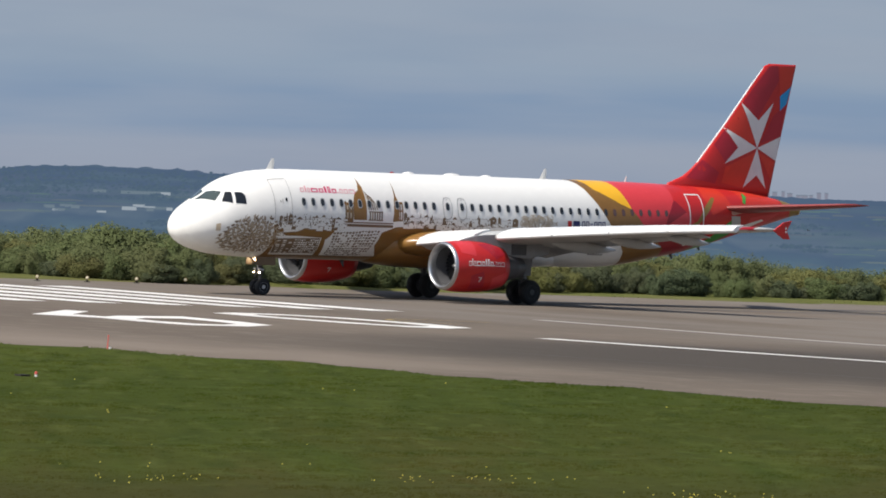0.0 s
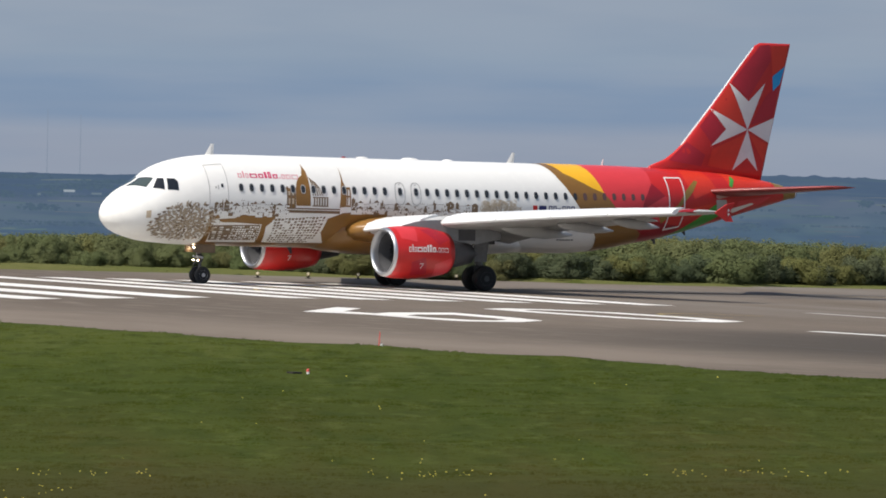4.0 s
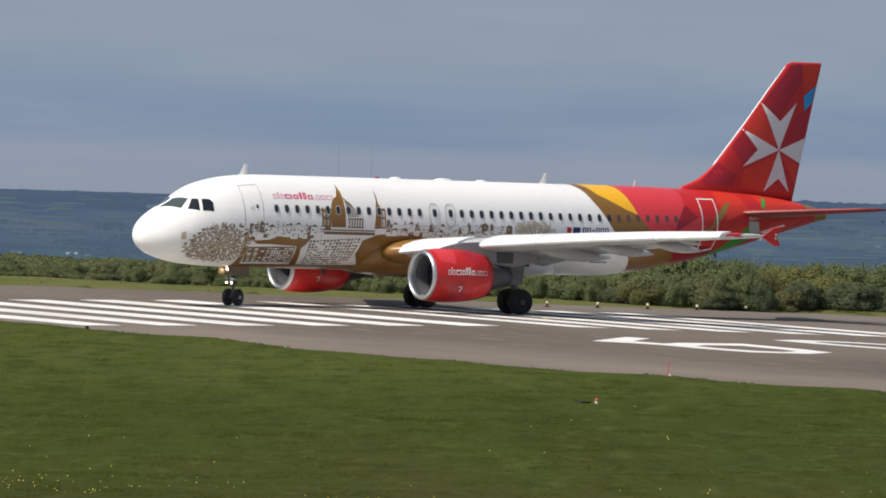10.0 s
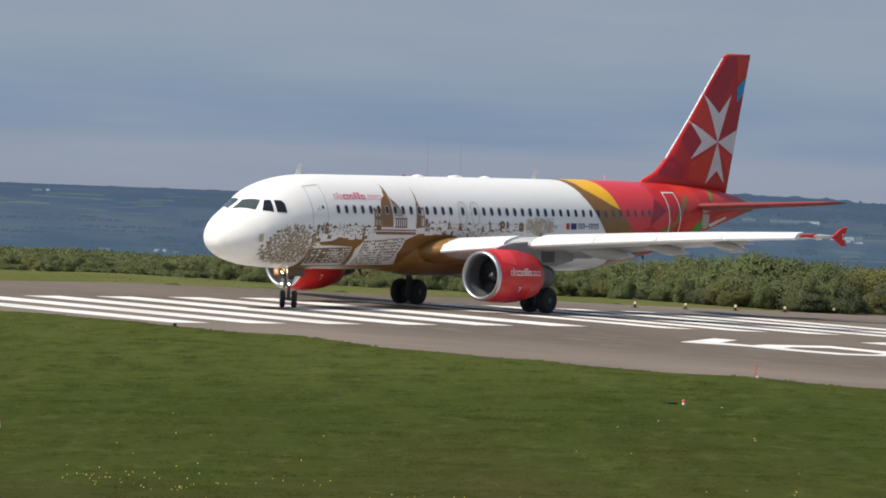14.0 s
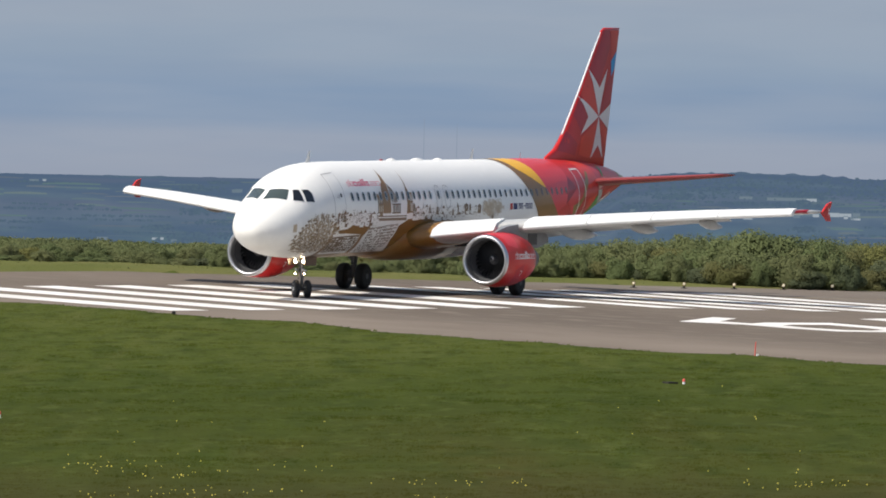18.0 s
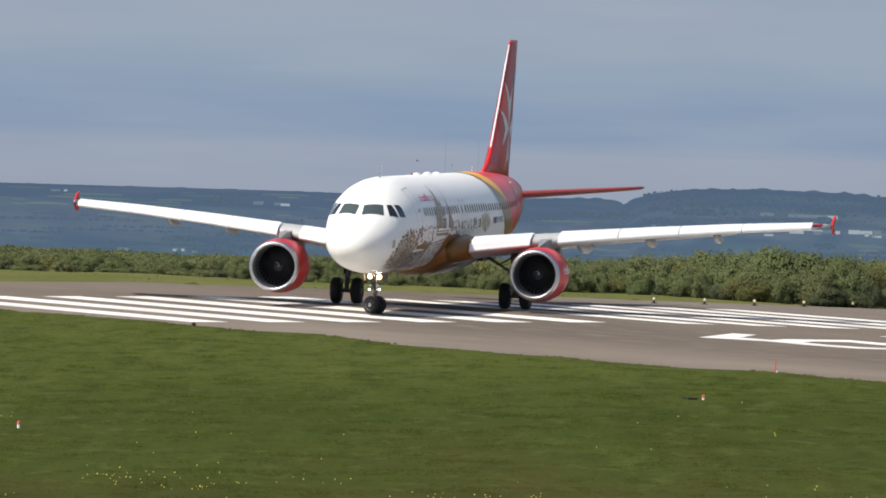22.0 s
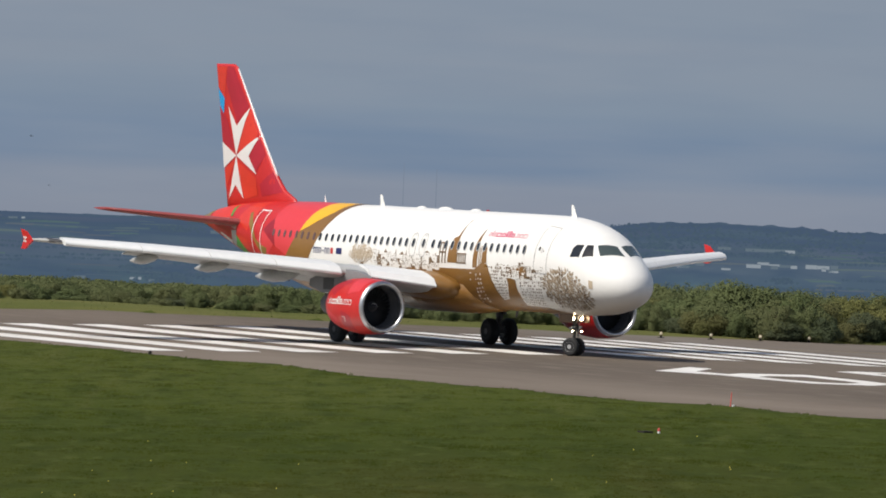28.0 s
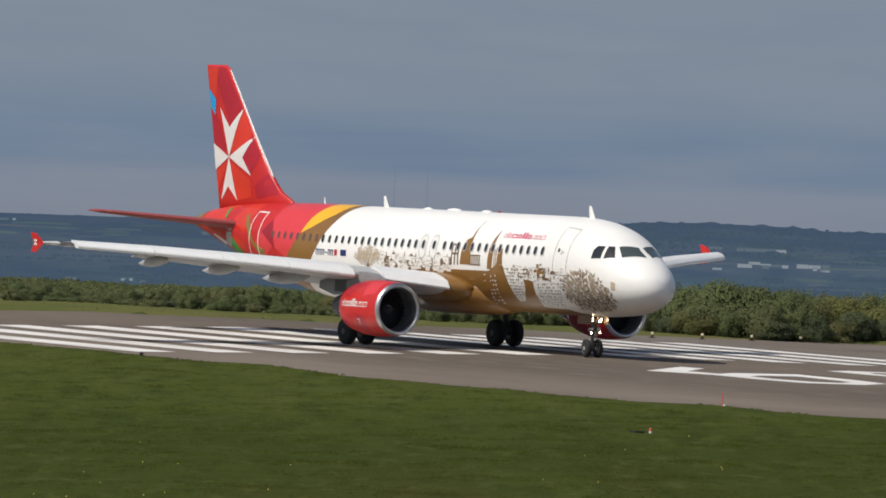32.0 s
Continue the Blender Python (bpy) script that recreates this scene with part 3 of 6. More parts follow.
    for r, tw in ((0.24, 0.25), (0.55, 0.5), (0.87, 0.75)):
        for e in (-1, 1):
            da = e * 0.11 * math.cos(tw) / r * 0.8
            pts.append((e * 0.09 * math.sin(tw) * 1.5, r * math.cos(da), r * math.sin(da)))
    blade = part("fan_blade", from_lists(pts, [(0, 1, 3, 2), (2, 3, 5, 4)]), FANBLACK, cowl, "dark metal fan blade", smooth=True)
    blade.location = (c[0] - 1.0, c[1], c[2])
    for k in range(1, 30):
        again = new("fan_blade", blade.data)
        again.parent = cowl
        again.location, again.rotation_euler = blade.location, (2 * math.pi * k / 30, 0, 0)
    swirl = [(-0.68 - 0.27 * q, 0.075 + 0.13 * q, 3.6 * q) for q in (0.0, 0.15, 0.3, 0.45, 0.6)]
    rr = [[(c[0] + x + 0.012, c[1] + (r + 0.012) * math.cos(a + e), c[2] + (r + 0.012) * math.sin(a + e)) for e in (-0.28, 0.28)] for x, r, a in swirl]
    part("spinner_swirl", loft(rr, closed=False, caps=False), WHITE, cowl, "white painted swirl")
    bm = loft([circle_ring((c[0] - 1.12, c[1], c[2]), (1, 0, 0), 0.88, 32), circle_ring((c[0] - 1.2, c[1], c[2]), (1, 0, 0), 0.8, 32)])
    part("fan_backing", bm, DUCT, cowl)
    part("core_cowl", lathe_x([(-2.5, 0.86), (-3.3, 0.74), (-4.1, 0.58), (-4.7, 0.45), (-4.65, 0.42), (-4.2, 0.42)], c), DARKGREY, cowl, "sooty dark grey core exhaust", smooth=True)
    part("exhaust_cone", lathe_x([(-4.2, 0.36), (-4.8, 0.25), (-5.2, 0.03)], c, 20, True), DARKGREY, cowl, smooth=True)
    # pylon
    yl = side * 5.85
    rr = []
    for s, zt, zb, w in ((12.3, 2.98, 2.8, 0.06), (13.2, 3.2, 2.6, 0.2), (14.6, 3.3, 2.3, 0.26), (16.2, 3.05, 2.2, 0.24), (17.6, 2.75, 2.45, 0.1)):
        rr.append([(station(s), yl - w, zb), (station(s), yl + w, zb), (station(s), yl + w * 0.8, zt), (station(s), yl - w * 0.8, zt)])
    part("pylon", loft(rr), PYLONGREY, airliner, "grey engine pylon", smooth=False)
    part("access_panel", box(bmesh.new(), station(16.1), station(15.2), yl + side * 0.24 - 0.012, yl + side * 0.24 + 0.012, 2.35, 2.85), DARKGREY, airliner, "dark pylon access panel")

    # tailplane
    rr = [airfoil((station(le), side * y, z), (station(te), side * y, z), 0.1, camber=-0.01) for y, le, te, z in ((0.5, 31.6, 35.7, 4.85), (1.2, 32.1, 35.75, 4.88), (6.0, 35.3, 37.05, 5.27), (6.32, 35.75, 37.12, 5.3))]
    part("tailplane", loft(rr), SHADOWRED, airliner, "muted red tailplane", smooth=True)

# fin
FIN = [  # height, leading edge, trailing edge, thickness
    (5.4, 29.2, 35.97, 0.05), (6.0, 29.55, 36.1, 0.06), (6.35, 30.45, 36.18, 0.075), (6.7, 30.95, 36.25, 0.085), (7.11, 31.4, 36.34, 0.088), (9.0, 33.02, 36.76, 0.09), (10.9, 34.55, 37.18, 0.09), (11.9, 35.38, 37.41, 0.085), (12.03, 35.7, 37.43, 0.06)]
rr = [airfoil((station(le), 0, z), (station(te), 0, z), t, normal=(0, 1, 0), camber=0) for z, le, te, t in FIN]
fin = part("fin", loft(rr), RED, airliner, "red tail fin", smooth=True)
le_line = [(7.0, 31.3), (7.11, 31.4), (9.0, 33.02), (10.9, 34.55), (11.8, 35.3)]
part("leading_edge", loft([circle_ring((station(s) - 0.03, 0, z), (-0.62, 0, 0.78), 0.042 if 7.05 < z < 11.5 else 0.03, 10) for z, s in le_line]), SLATMETAL, fin, "pale bare metal leading edge", smooth=True)
# belly fairing between the wings, bronze in front and white behind
FAIR = [(10.6, 0.6, 1.78, 0.3), (11.6, 1.75, 1.62, 0.9), (13.0, 2.08, 1.5, 1.15), (15.6, 2.12, 1.48, 1.2), (17.0, 2.12, 1.48, 1.2), (19.5, 2.02, 1.55, 1.05), (21.2, 1.55, 1.68, 0.7), (22.4, 0.7, 1.78, 0.3)]
for name, rows, mat in (("belly_fairing_front", FAIR[:5], BROWN), ("belly_fairing_rear", FAIR[4:], WHITE)):
    rr = [[(station(s), w * math.cos(a), b + h + h * math.sin(a)) for a in (2 * math.pi * k / 24 for k in range(24))] for s, w, b, h in rows]
    part(name, loft(rr), mat, airliner, "painted belly fairing", smooth=True)
bm = box(bmesh.new(), -1.6, 1.5, -2.6, 2.6, 2.15, 2.45)
part("wheel_bay", bm, DARKGREY, airliner, "dark open wheel bays")


def wheel(parent, x, y, z, r, w):
    tyre = part("tyre", lathe_y([(-w / 2, r * 0.55), (-w / 2, r * 0.82), (-w * 0.38, r * 0.95), (-w * 0.2, r), (w * 0.2, r), (w * 0.38, r * 0.95), (w / 2, r * 0.82), (w / 2, r * 0.55)], (0, 0, 0), 32), RUBBER, parent, "black aircraft tyre", smooth=False)
    tyre.location = (x, y, z)
    rim = lathe_y([(-w * 0.52, 0.03), (-w * 0.52, r * 0.22), (-w * 0.4, r * 0.3), (-w * 0.4, r * 0.48), (-w * 0.52, r * 0.56), (w * 0.52, r * 0.56), (w * 0.4, r * 0.48), (w * 0.4, r * 0.3), (w * 0.52, r * 0.22), (w * 0.52, 0.03)], (0, 0, 0), 24)
    part("rim", rim, RIM if r > 0.5 else RIM_PALE, tyre, "grey wheel rim")
    return tyre


WHEELS = []
for side in (1, -1):
    leg = part("main_gear_leg", loft([circle_ring(p, (0.05, 0, 1), q, 14) for p, q in (((0, side * 3.85, 0.5), 0.1), ((0.02, side * 3.84, 1.15), 0.1), ((0.03, side * 3.83, 1.2), 0.155), ((0.06, side * 3.79, 1.9), 0.165), ((0.1, side * 3.75, 2.8), 0.18))]), STEEL, airliner, "grey main landing gear leg")
    part("side_stay", tube((0.05, side * 3.7, 1.62), (0.1, side * 2.55, 2.3), 0.06), STEEL, leg)
    part("lock_stay", tube((0.05, side * 3.72, 2.35), (0.08, side * 3.1, 1.98), 0.035), STEEL, leg)
    part("axle", tube((0, side * 3.3, 0.58), (0, side * 4.4, 0.58), 0.09), STEEL, leg)
    part("torque_link", tube((-0.34, side * 3.85, 0.92), (-0.08, side * 3.85, 1.3), 0.05), STEEL, leg)
    part("torque_link", tube((-0.34, side * 3.85, 0.92), (-0.08, side * 3.85, 0.6), 0.045), STEEL, leg)
    for dy in (-0.07, 0.09):
        part("brake_hose", tube((0.18, side * 3.83 + dy, 0.62), (0.22, side * 3.72 + dy, 2.4), 0.022), DARKGREY, leg)
    for dy in (-0.47, 0.47):
        part("brake_pack", lathe_y([(-0.1, 0.12), (-0.1, 0.26), (0.1, 0.26), (0.1, 0.12)], (0, side * 3.85 + dy * 0.62, 0.585), 18), DARKGREY, leg)
    rr = [[(x, side * (3.94 + 0.05 * f), z) for x, z in ((-0.3 - 0.1 * f, 1.35 + 1.35 * f), (0.34 + 0.1 * f, 1.35 + 1.35 * f))] + [(x, side * (3.98 + 0.05 * f), z) for x, z in ((0.34 + 0.1 * f, 1.35 + 1.35 * f), (-0.3 - 0.1 * f, 1.35 + 1.35 * f))] for f in (0.0, 0.5, 1.0)]
    part("gear_door", loft(rr), PYLONGREY, leg, "grey curved gear door")
    for dy in (-0.47, 0.47):
        WHEELS.append((wheel(airliner, 0, side * 3.85 + dy, 0.585, 0.585, 0.43), 0.585))
nose_leg = part("nose_gear_leg", tube((station(5.07), 0, 0.95), (station(4.85), 0, 2.2), 0.1, 0.13), STEEL, airliner, "grey nose gear leg with landing lights")
part("drag_strut", tube((station(5.0), 0, 1.3), (station(4.1), 0, 2.1), 0.05), STEEL, nose_leg)
part("steering_collar", loft([circle_ring((station(5.02), 0, z), (0, 0, 1), r, 12) for z, r in ((1.0, 0.12), (1.06, 0.17), (1.28, 0.17), (1.34, 0.12))]), DARKGREY, nose_leg)
for y in (-0.42, 0.42):
    part("nose_gear_door", box(bmesh.new(), station(5.6), station(4.5), y - 0.015, y + 0.015, 1.42, 1.95), INK, nose_leg, "brown nose gear door")
part("torque_link", tube((station(4.72), 0, 0.85), (station(4.93), 0, 1.2), 0.04), STEEL, nose_leg)
for y in (-0.17, 0.17):
    part("steering_jack", tube((station(5.12), y, 1.18), (station(4.8), y, 1.24), 0.05), RIM_PALE, nose_leg, "pale steering jack")
part("hydraulic_line", tube((station(4.86), 0.1, 1.0), (station(4.74), 0.1, 2.0), 0.018), RIM_PALE, nose_leg)
bogie = part("nose_bogie", tube((0, 0, 0.4), (0.02, 0, 1.0), 0.075), STEEL, airliner, "steered nose wheel fork")
bogie.location = (station(5.07), 0, 0)
part("axle", tube((0, -0.3, 0.39), (0, 0.3, 0.39), 0.06), STEEL, bogie)
NOSE_WHEELS = [(wheel(bogie, 0, dy, 0.39, 0.39, 0.23), 0.39) for dy in (-0.26, 0.26)]
part("lamp_bracket", tube((station(4.98), -0.24, 1.06), (station(4.98), 0.24, 1.06), 0.025), STEEL, nose_leg)
# each lamp's orange halo is put into a bowl that glows by itself
HALO = glow("lamp_halo", (1.0, 0.62, 0.3), 2.2)
for y, z, r in ((0.21, 1.61, 0.13), (-0.21, 1.61, 0.115), (0.22, 1.06, 0.045), (-0.22, 1.06, 0.045)):
    bm = lathe_x([(0.0, r * 0.5), (0.12, r)], (station(4.98), y, z), 16, True)
    lamp = part("landing_light", bm, DARKGREY, nose_leg)
    part("reflector", lathe_x([(0.122, r * 0.96), (0.134, r * 0.72)], (station(4.98), y, z), 16, True), HALO, lamp, "warm glowing bowl imitating the lamp's halo")
    part("lens", lathe_x([(0.135, r * 0.68), (0.165, r * 0.4)], (station(4.98), y, z), 16, True), LAMP, lamp, "glowing warm white landing light")


# ---- the livery: thin painted films that follow the body ----
def on_hull(s, a, side, lift):
    """The point of the body at a station and an angle up from its waist."""
    top, bottom, half = hull(s)
    mid = bottom + (top - bottom) * (0.5 if s > 4.0 else 0.46 + 0.01 * s)
    r = (top - mid) if a >= 0 else (mid - bottom)
    ra = radians(a)
    return (station(s), side * (half + lift) * math.cos(ra), mid + (r + lift) * math.sin(ra))


def film(polys, place, steps):
    """Polygons in surface coordinates, cut into small pieces and laid on a surface."""
    bm = bmesh.new()
    for p in polys:
        try:
            bm.faces.new([bm.verts.new((u, v, 0)) for u, v in p])
        except ValueError:
            pass
    bmesh.ops.triangulate(bm, faces=[f for f in bm.faces if len(f.verts) > 4])
    for axis in (0, 1):
        vals = [v.co[axis] for v in bm.verts]
        lo, hi, step = min(vals), max(vals), steps[axis]
        k = math.floor(lo / step) + 1
        while k * step < hi:
            co, no = [0, 0, 0], [0, 0, 0]
            co[axis], no[axis] = k * step, 1
            bmesh.ops.bisect_plane(bm, geom=bm.verts[:] + bm.edges[:] + bm.faces[:], plane_co=co, plane_no=no)
            k += 1
    for v in bm.verts:
        v.co = place(v.co.x, v.co.y)
    return bm


def decal(name, polys, mat, side, lift=0.008, parent=None, label="", steps=(0.5, 7.0), kind=""):
    return part(name, film(polys, lambda s, a: on_hull(s, a, side, lift), steps), mat, parent or fuselage, label, smooth=True, kind=kind)


def decals(name, polys, mat, side, lift, label="", steps=(0.5, 7.0)):
    """One painted piece for each polygon."""
    for poly in polys:
        decal(name, [poly], mat, side, lift, None, label, steps)


def rect(s0, s1, a0, a1):
    return [(s0, a0), (s1, a0), (s1, a1), (s0, a1)]


def oval(s, a, rs, ra, n=10):
    return [(s + rs * math.copysign(abs(math.cos(t)) ** 0.7, math.cos(t)), a + ra * math.copysign(abs(math.sin(t)) ** 0.7, math.sin(t))) for t in (2 * math.pi * (k + 0.5) / n for k in range(n))]


GOLD_L = [(23.0, 90), (23.24, 65), (23.54, 41), (23.93, 23), (24.33, 6.6), (24.56, -1.4), (25.18, -22), (25.66, -39), (25.9, -60), (26.0, -90)]
GOLD_R = [(23.4, 90), (23.55, 80), (23.95, 53), (24.67, 39), (25.26, 29), (25.88, 21.5), (26.21, 11), (26.55, -1), (27.0, -13), (27.7, -28), (28.3, -45), (28.6, -90)]
YELLOW_R = [(25.2, 90), (25.35, 75), (25.46, 60), (25.66, 39), (25.88, 21.5)]
PINK_R = [(28.75, 90), (28.8, 60), (28.71, 34), (28.18, 10), (28.0, -5), (27.0, -13)]

# a row of blocks: width, and whether they stand tall
WORD = [(0.15, 0, 0), (0.05, 1, 0), (0.11, 0, 0), (0.3, 0, 1), (0.2, 0, 1), (0.09, 1, 1), (0.13, 1, 1), (0.2, 0, 1), (0.04, 2, 0), (0.14, 0, 0), (0.17, 0, 0), (0.26, 0, 0)]


def word_blocks(length, bold):
    """The blocks of the row, from 0 to 1 along it, of the bold middle or of the thin ends."""
    total = sum(w for w, _, _ in WORD) + 0.06 * (len(WORD) - 1)
    x, out = 0.0, []
    for w, tall, b in WORD:
        if b == bold:
            out.append((x / total, (x + w) / total, 1.0 if tall == 1 else (0.2 if tall == 2 else 0.66)))
        x += w + 0.06
    return out


def block_strokes(u0, u1, h, bold):
    """A block in thin strokes: uprights and bars."""
    w = u1 - u0
    t = min(w, 0.020 if bold else 0.010)
    if w < 0.03:
        return [(u0, u1, 0.0, h)]
    out = [(u0, u0 + t, 0.0, h), (u1 - t, u1, 0.0, h), (u0, u1, h - (0.16 if bold else 0.1), h)]
    if w > 0.12:
        out.append(((u0 + u1 - t) / 2, (u0 + u1 + t) / 2, 0.0, h))
    else:
        out.append((u0, u1, 0.0, 0.13 if bold else 0.08))
    return out


MUTEDPINK = glossy_paint("pale_pink_paint", (0.55, 0.33, 0.27), 0.06)
rng = random.Random(5)


def ornament(s, a, rs, ra, count, width, r0=0.07, r1=0.2):
    """Scrolled foliage: curls and petals inside a lobed oval."""
    polys = []
    for _ in range(count):
        t, q = rng.uniform(0, 2 * math.pi), math.sqrt(rng.uniform(0.0, 1.0))
        q *= 0.86 + 0.14 * math.cos(7 * t)
        cs, ca = s + rs * q * math.cos(t), a + ra * q * math.sin(t)
        r, start, sweep = rng.uniform(r0, r1), rng.uniform(0, 6.28), rng.uniform(2.0, 5.0)
        n = 6
        inner, outer = [], []
        for k in range(n + 1):
            f = start + sweep * k / n
            w = width * (1.0 - 0.8 * abs(2.0 * k / n - 0.8))
            g = r * (1.0 - 0.35 * k / n)
            inner.append((cs + (g - w) * math.cos(f), ca + (g - w) * 27 * math.sin(f)))
            outer.append((cs + (g + w) * math.cos(f), ca + (g + w) * 27 * math.sin(f)))
        for k in range(n):
            polys.append([inner[k], inner[k + 1], outer[k + 1], outer[k]])
    return polys


def rosette(s, a, rs, rv):
    """Acanthus leaves in rings, those outside standing apart: outlines, petals and veins."""
    back, front, veins = [], [], []
    for f, n in ((0.08, 6), (0.2, 15), (0.32, 23), (0.44, 31), (0.56, 39), (0.68, 46), (0.8, 52), (0.93, 46)):
        for k in range(n):
            t = 2 * math.pi * (k + rng.uniform(-0.3, 0.3)) / n + f * 3
            g = f + rng.uniform(-0.07, 0.07)
            cs, cv = rs * g * math.cos(t), rv * g * math.sin(t)
            turn = t + rng.uniform(-0.9, 0.9)
            ln, wd = rng.uniform(0.08, 0.15), rng.uniform(0.055, 0.085)

            def leaf(grow, bend):
                out = []
                for u, w in ((-1, 0.0), (-0.6, 0.8), (0.0, 1.0), (0.5, 0.55), (1.0, 0.1), (0.9, -0.25), (0.4, -0.6), (-0.1, -0.95), (-0.7, -0.6)):
                    x, y = u * (ln + grow), w * (wd + grow) * 0.8 + bend * u * u
                    out.append((s + cs + x * math.cos(turn) - y * math.sin(turn), a + 27.0 * (cv + x * math.sin(turn) + y * math.cos(turn))))
                return out
            bend = rng.uniform(-0.05, 0.05)
            back.append(leaf(0.011, bend))
            if rng.random() < 0.85:
                front.append(leaf(-0.008, bend))
            p = [(s + cs + u * ln * math.cos(turn), a + 27.0 * (cv + u * ln * math.sin(turn))) for u in (-0.7, 0.5)]
            q = (0.014 * math.sin(turn), -0.014 * 27.0 * math.cos(turn))
            veins.append([p[0], p[1], (p[1][0] + q[0], p[1][1] + q[1]), (p[0][0] + q[0], p[0][1] + q[1])])
    return back, front, veins


def skyline(s0, s1, base, rise):
    """Small houses in two rows: dark walls and gables, pale fronts, dark windows."""
    dark, pale, panes = [], [], []
    for row, lift in ((0, 3.0), (1, -2.0)):
        s = s0
        while s < s1:
            w, h = rng.uniform(0.14, 0.42), rng.uniform(0.35, 1.0) * rise * (1.0 if row == 0 else 0.6)
            b = base + lift + rng.uniform(-2.0, 1.5)
            kind = rng.random()
            body = rect(s, s + w, b - 2.5, b + h)
            (dark if kind < 0.26 else pale).append(body)
            if rng.random() < 0.4:
                dark.append([(s - 0.02, b + h), (s + w + 0.02, b + h), (s + w * 0.5, b + h + rng.uniform(1.5, 4.0))])
            else:
                dark.append(rect(s - 0.015, s + w + 0.015, b + h - 0.35, b + h + 0.35))
            if kind >= 0.26:
                dark.append(rect(s, s + 0.02, b - 2.5, b + h))
                dark.append(rect(s + w * 0.62, s + w * 0.62 + 0.014, b - 2.5, b + h))
                dark.append(rect(s, s + w, b - 2.6, b - 2.0))
            for k in range(rng.randint(1, 4)):
                ps, pa = rng.uniform(s + 0.02, s + w - 0.06), b + rng.uniform(-0.1, 0.75) * h
                (pale if kind < 0.26 else panes).append(rect(ps, ps + 0.045, pa, pa + 1.7))
            if rng.random() < 0.16:
                m = s + w * rng.uniform(0.2, 0.8)
                dark.append([(m - 0.04, b + h), (m + 0.04, b + h), (m + 0.015, b + h + rng.uniform(3, 7)), (m - 0.015, b + h + 3)])
            s += w * rng.uniform(0.8, 1.3)
    return dark, pale, panes


def facade(corners, rows, cols, gap=0.35, seed=0):
    """Windows in a leaning front, given by four corners: top left, top right, bottom right, bottom left."""
    r = random.Random(seed)
    tl, tr, br, bl = corners

    def at(u, v):
        return tuple((tl[k] * (1 - u) + tr[k] * u) * (1 - v) + (bl[k] * (1 - u) + br[k] * u) * v for k in (0, 1))
    out = []
    for j in range(rows):
        for i in range(cols):
            if r.random() < 0.12:
                continue
            u0, u1 = (i + gap * r.uniform(0.5, 1.1)) / cols, (i + 1 - gap * 0.6) / cols
            v0, v1 = (j + gap * r.uniform(0.5, 1.2)) / rows, (j + 1 - gap * 0.6) / rows
            if r.random() < 0.35:
                v1 = v0 + (v1 - v0) * 0.5
            out.append([at(u0, v0), at(u1, v0), at(u1, v1), at(u0, v1)])
    return out


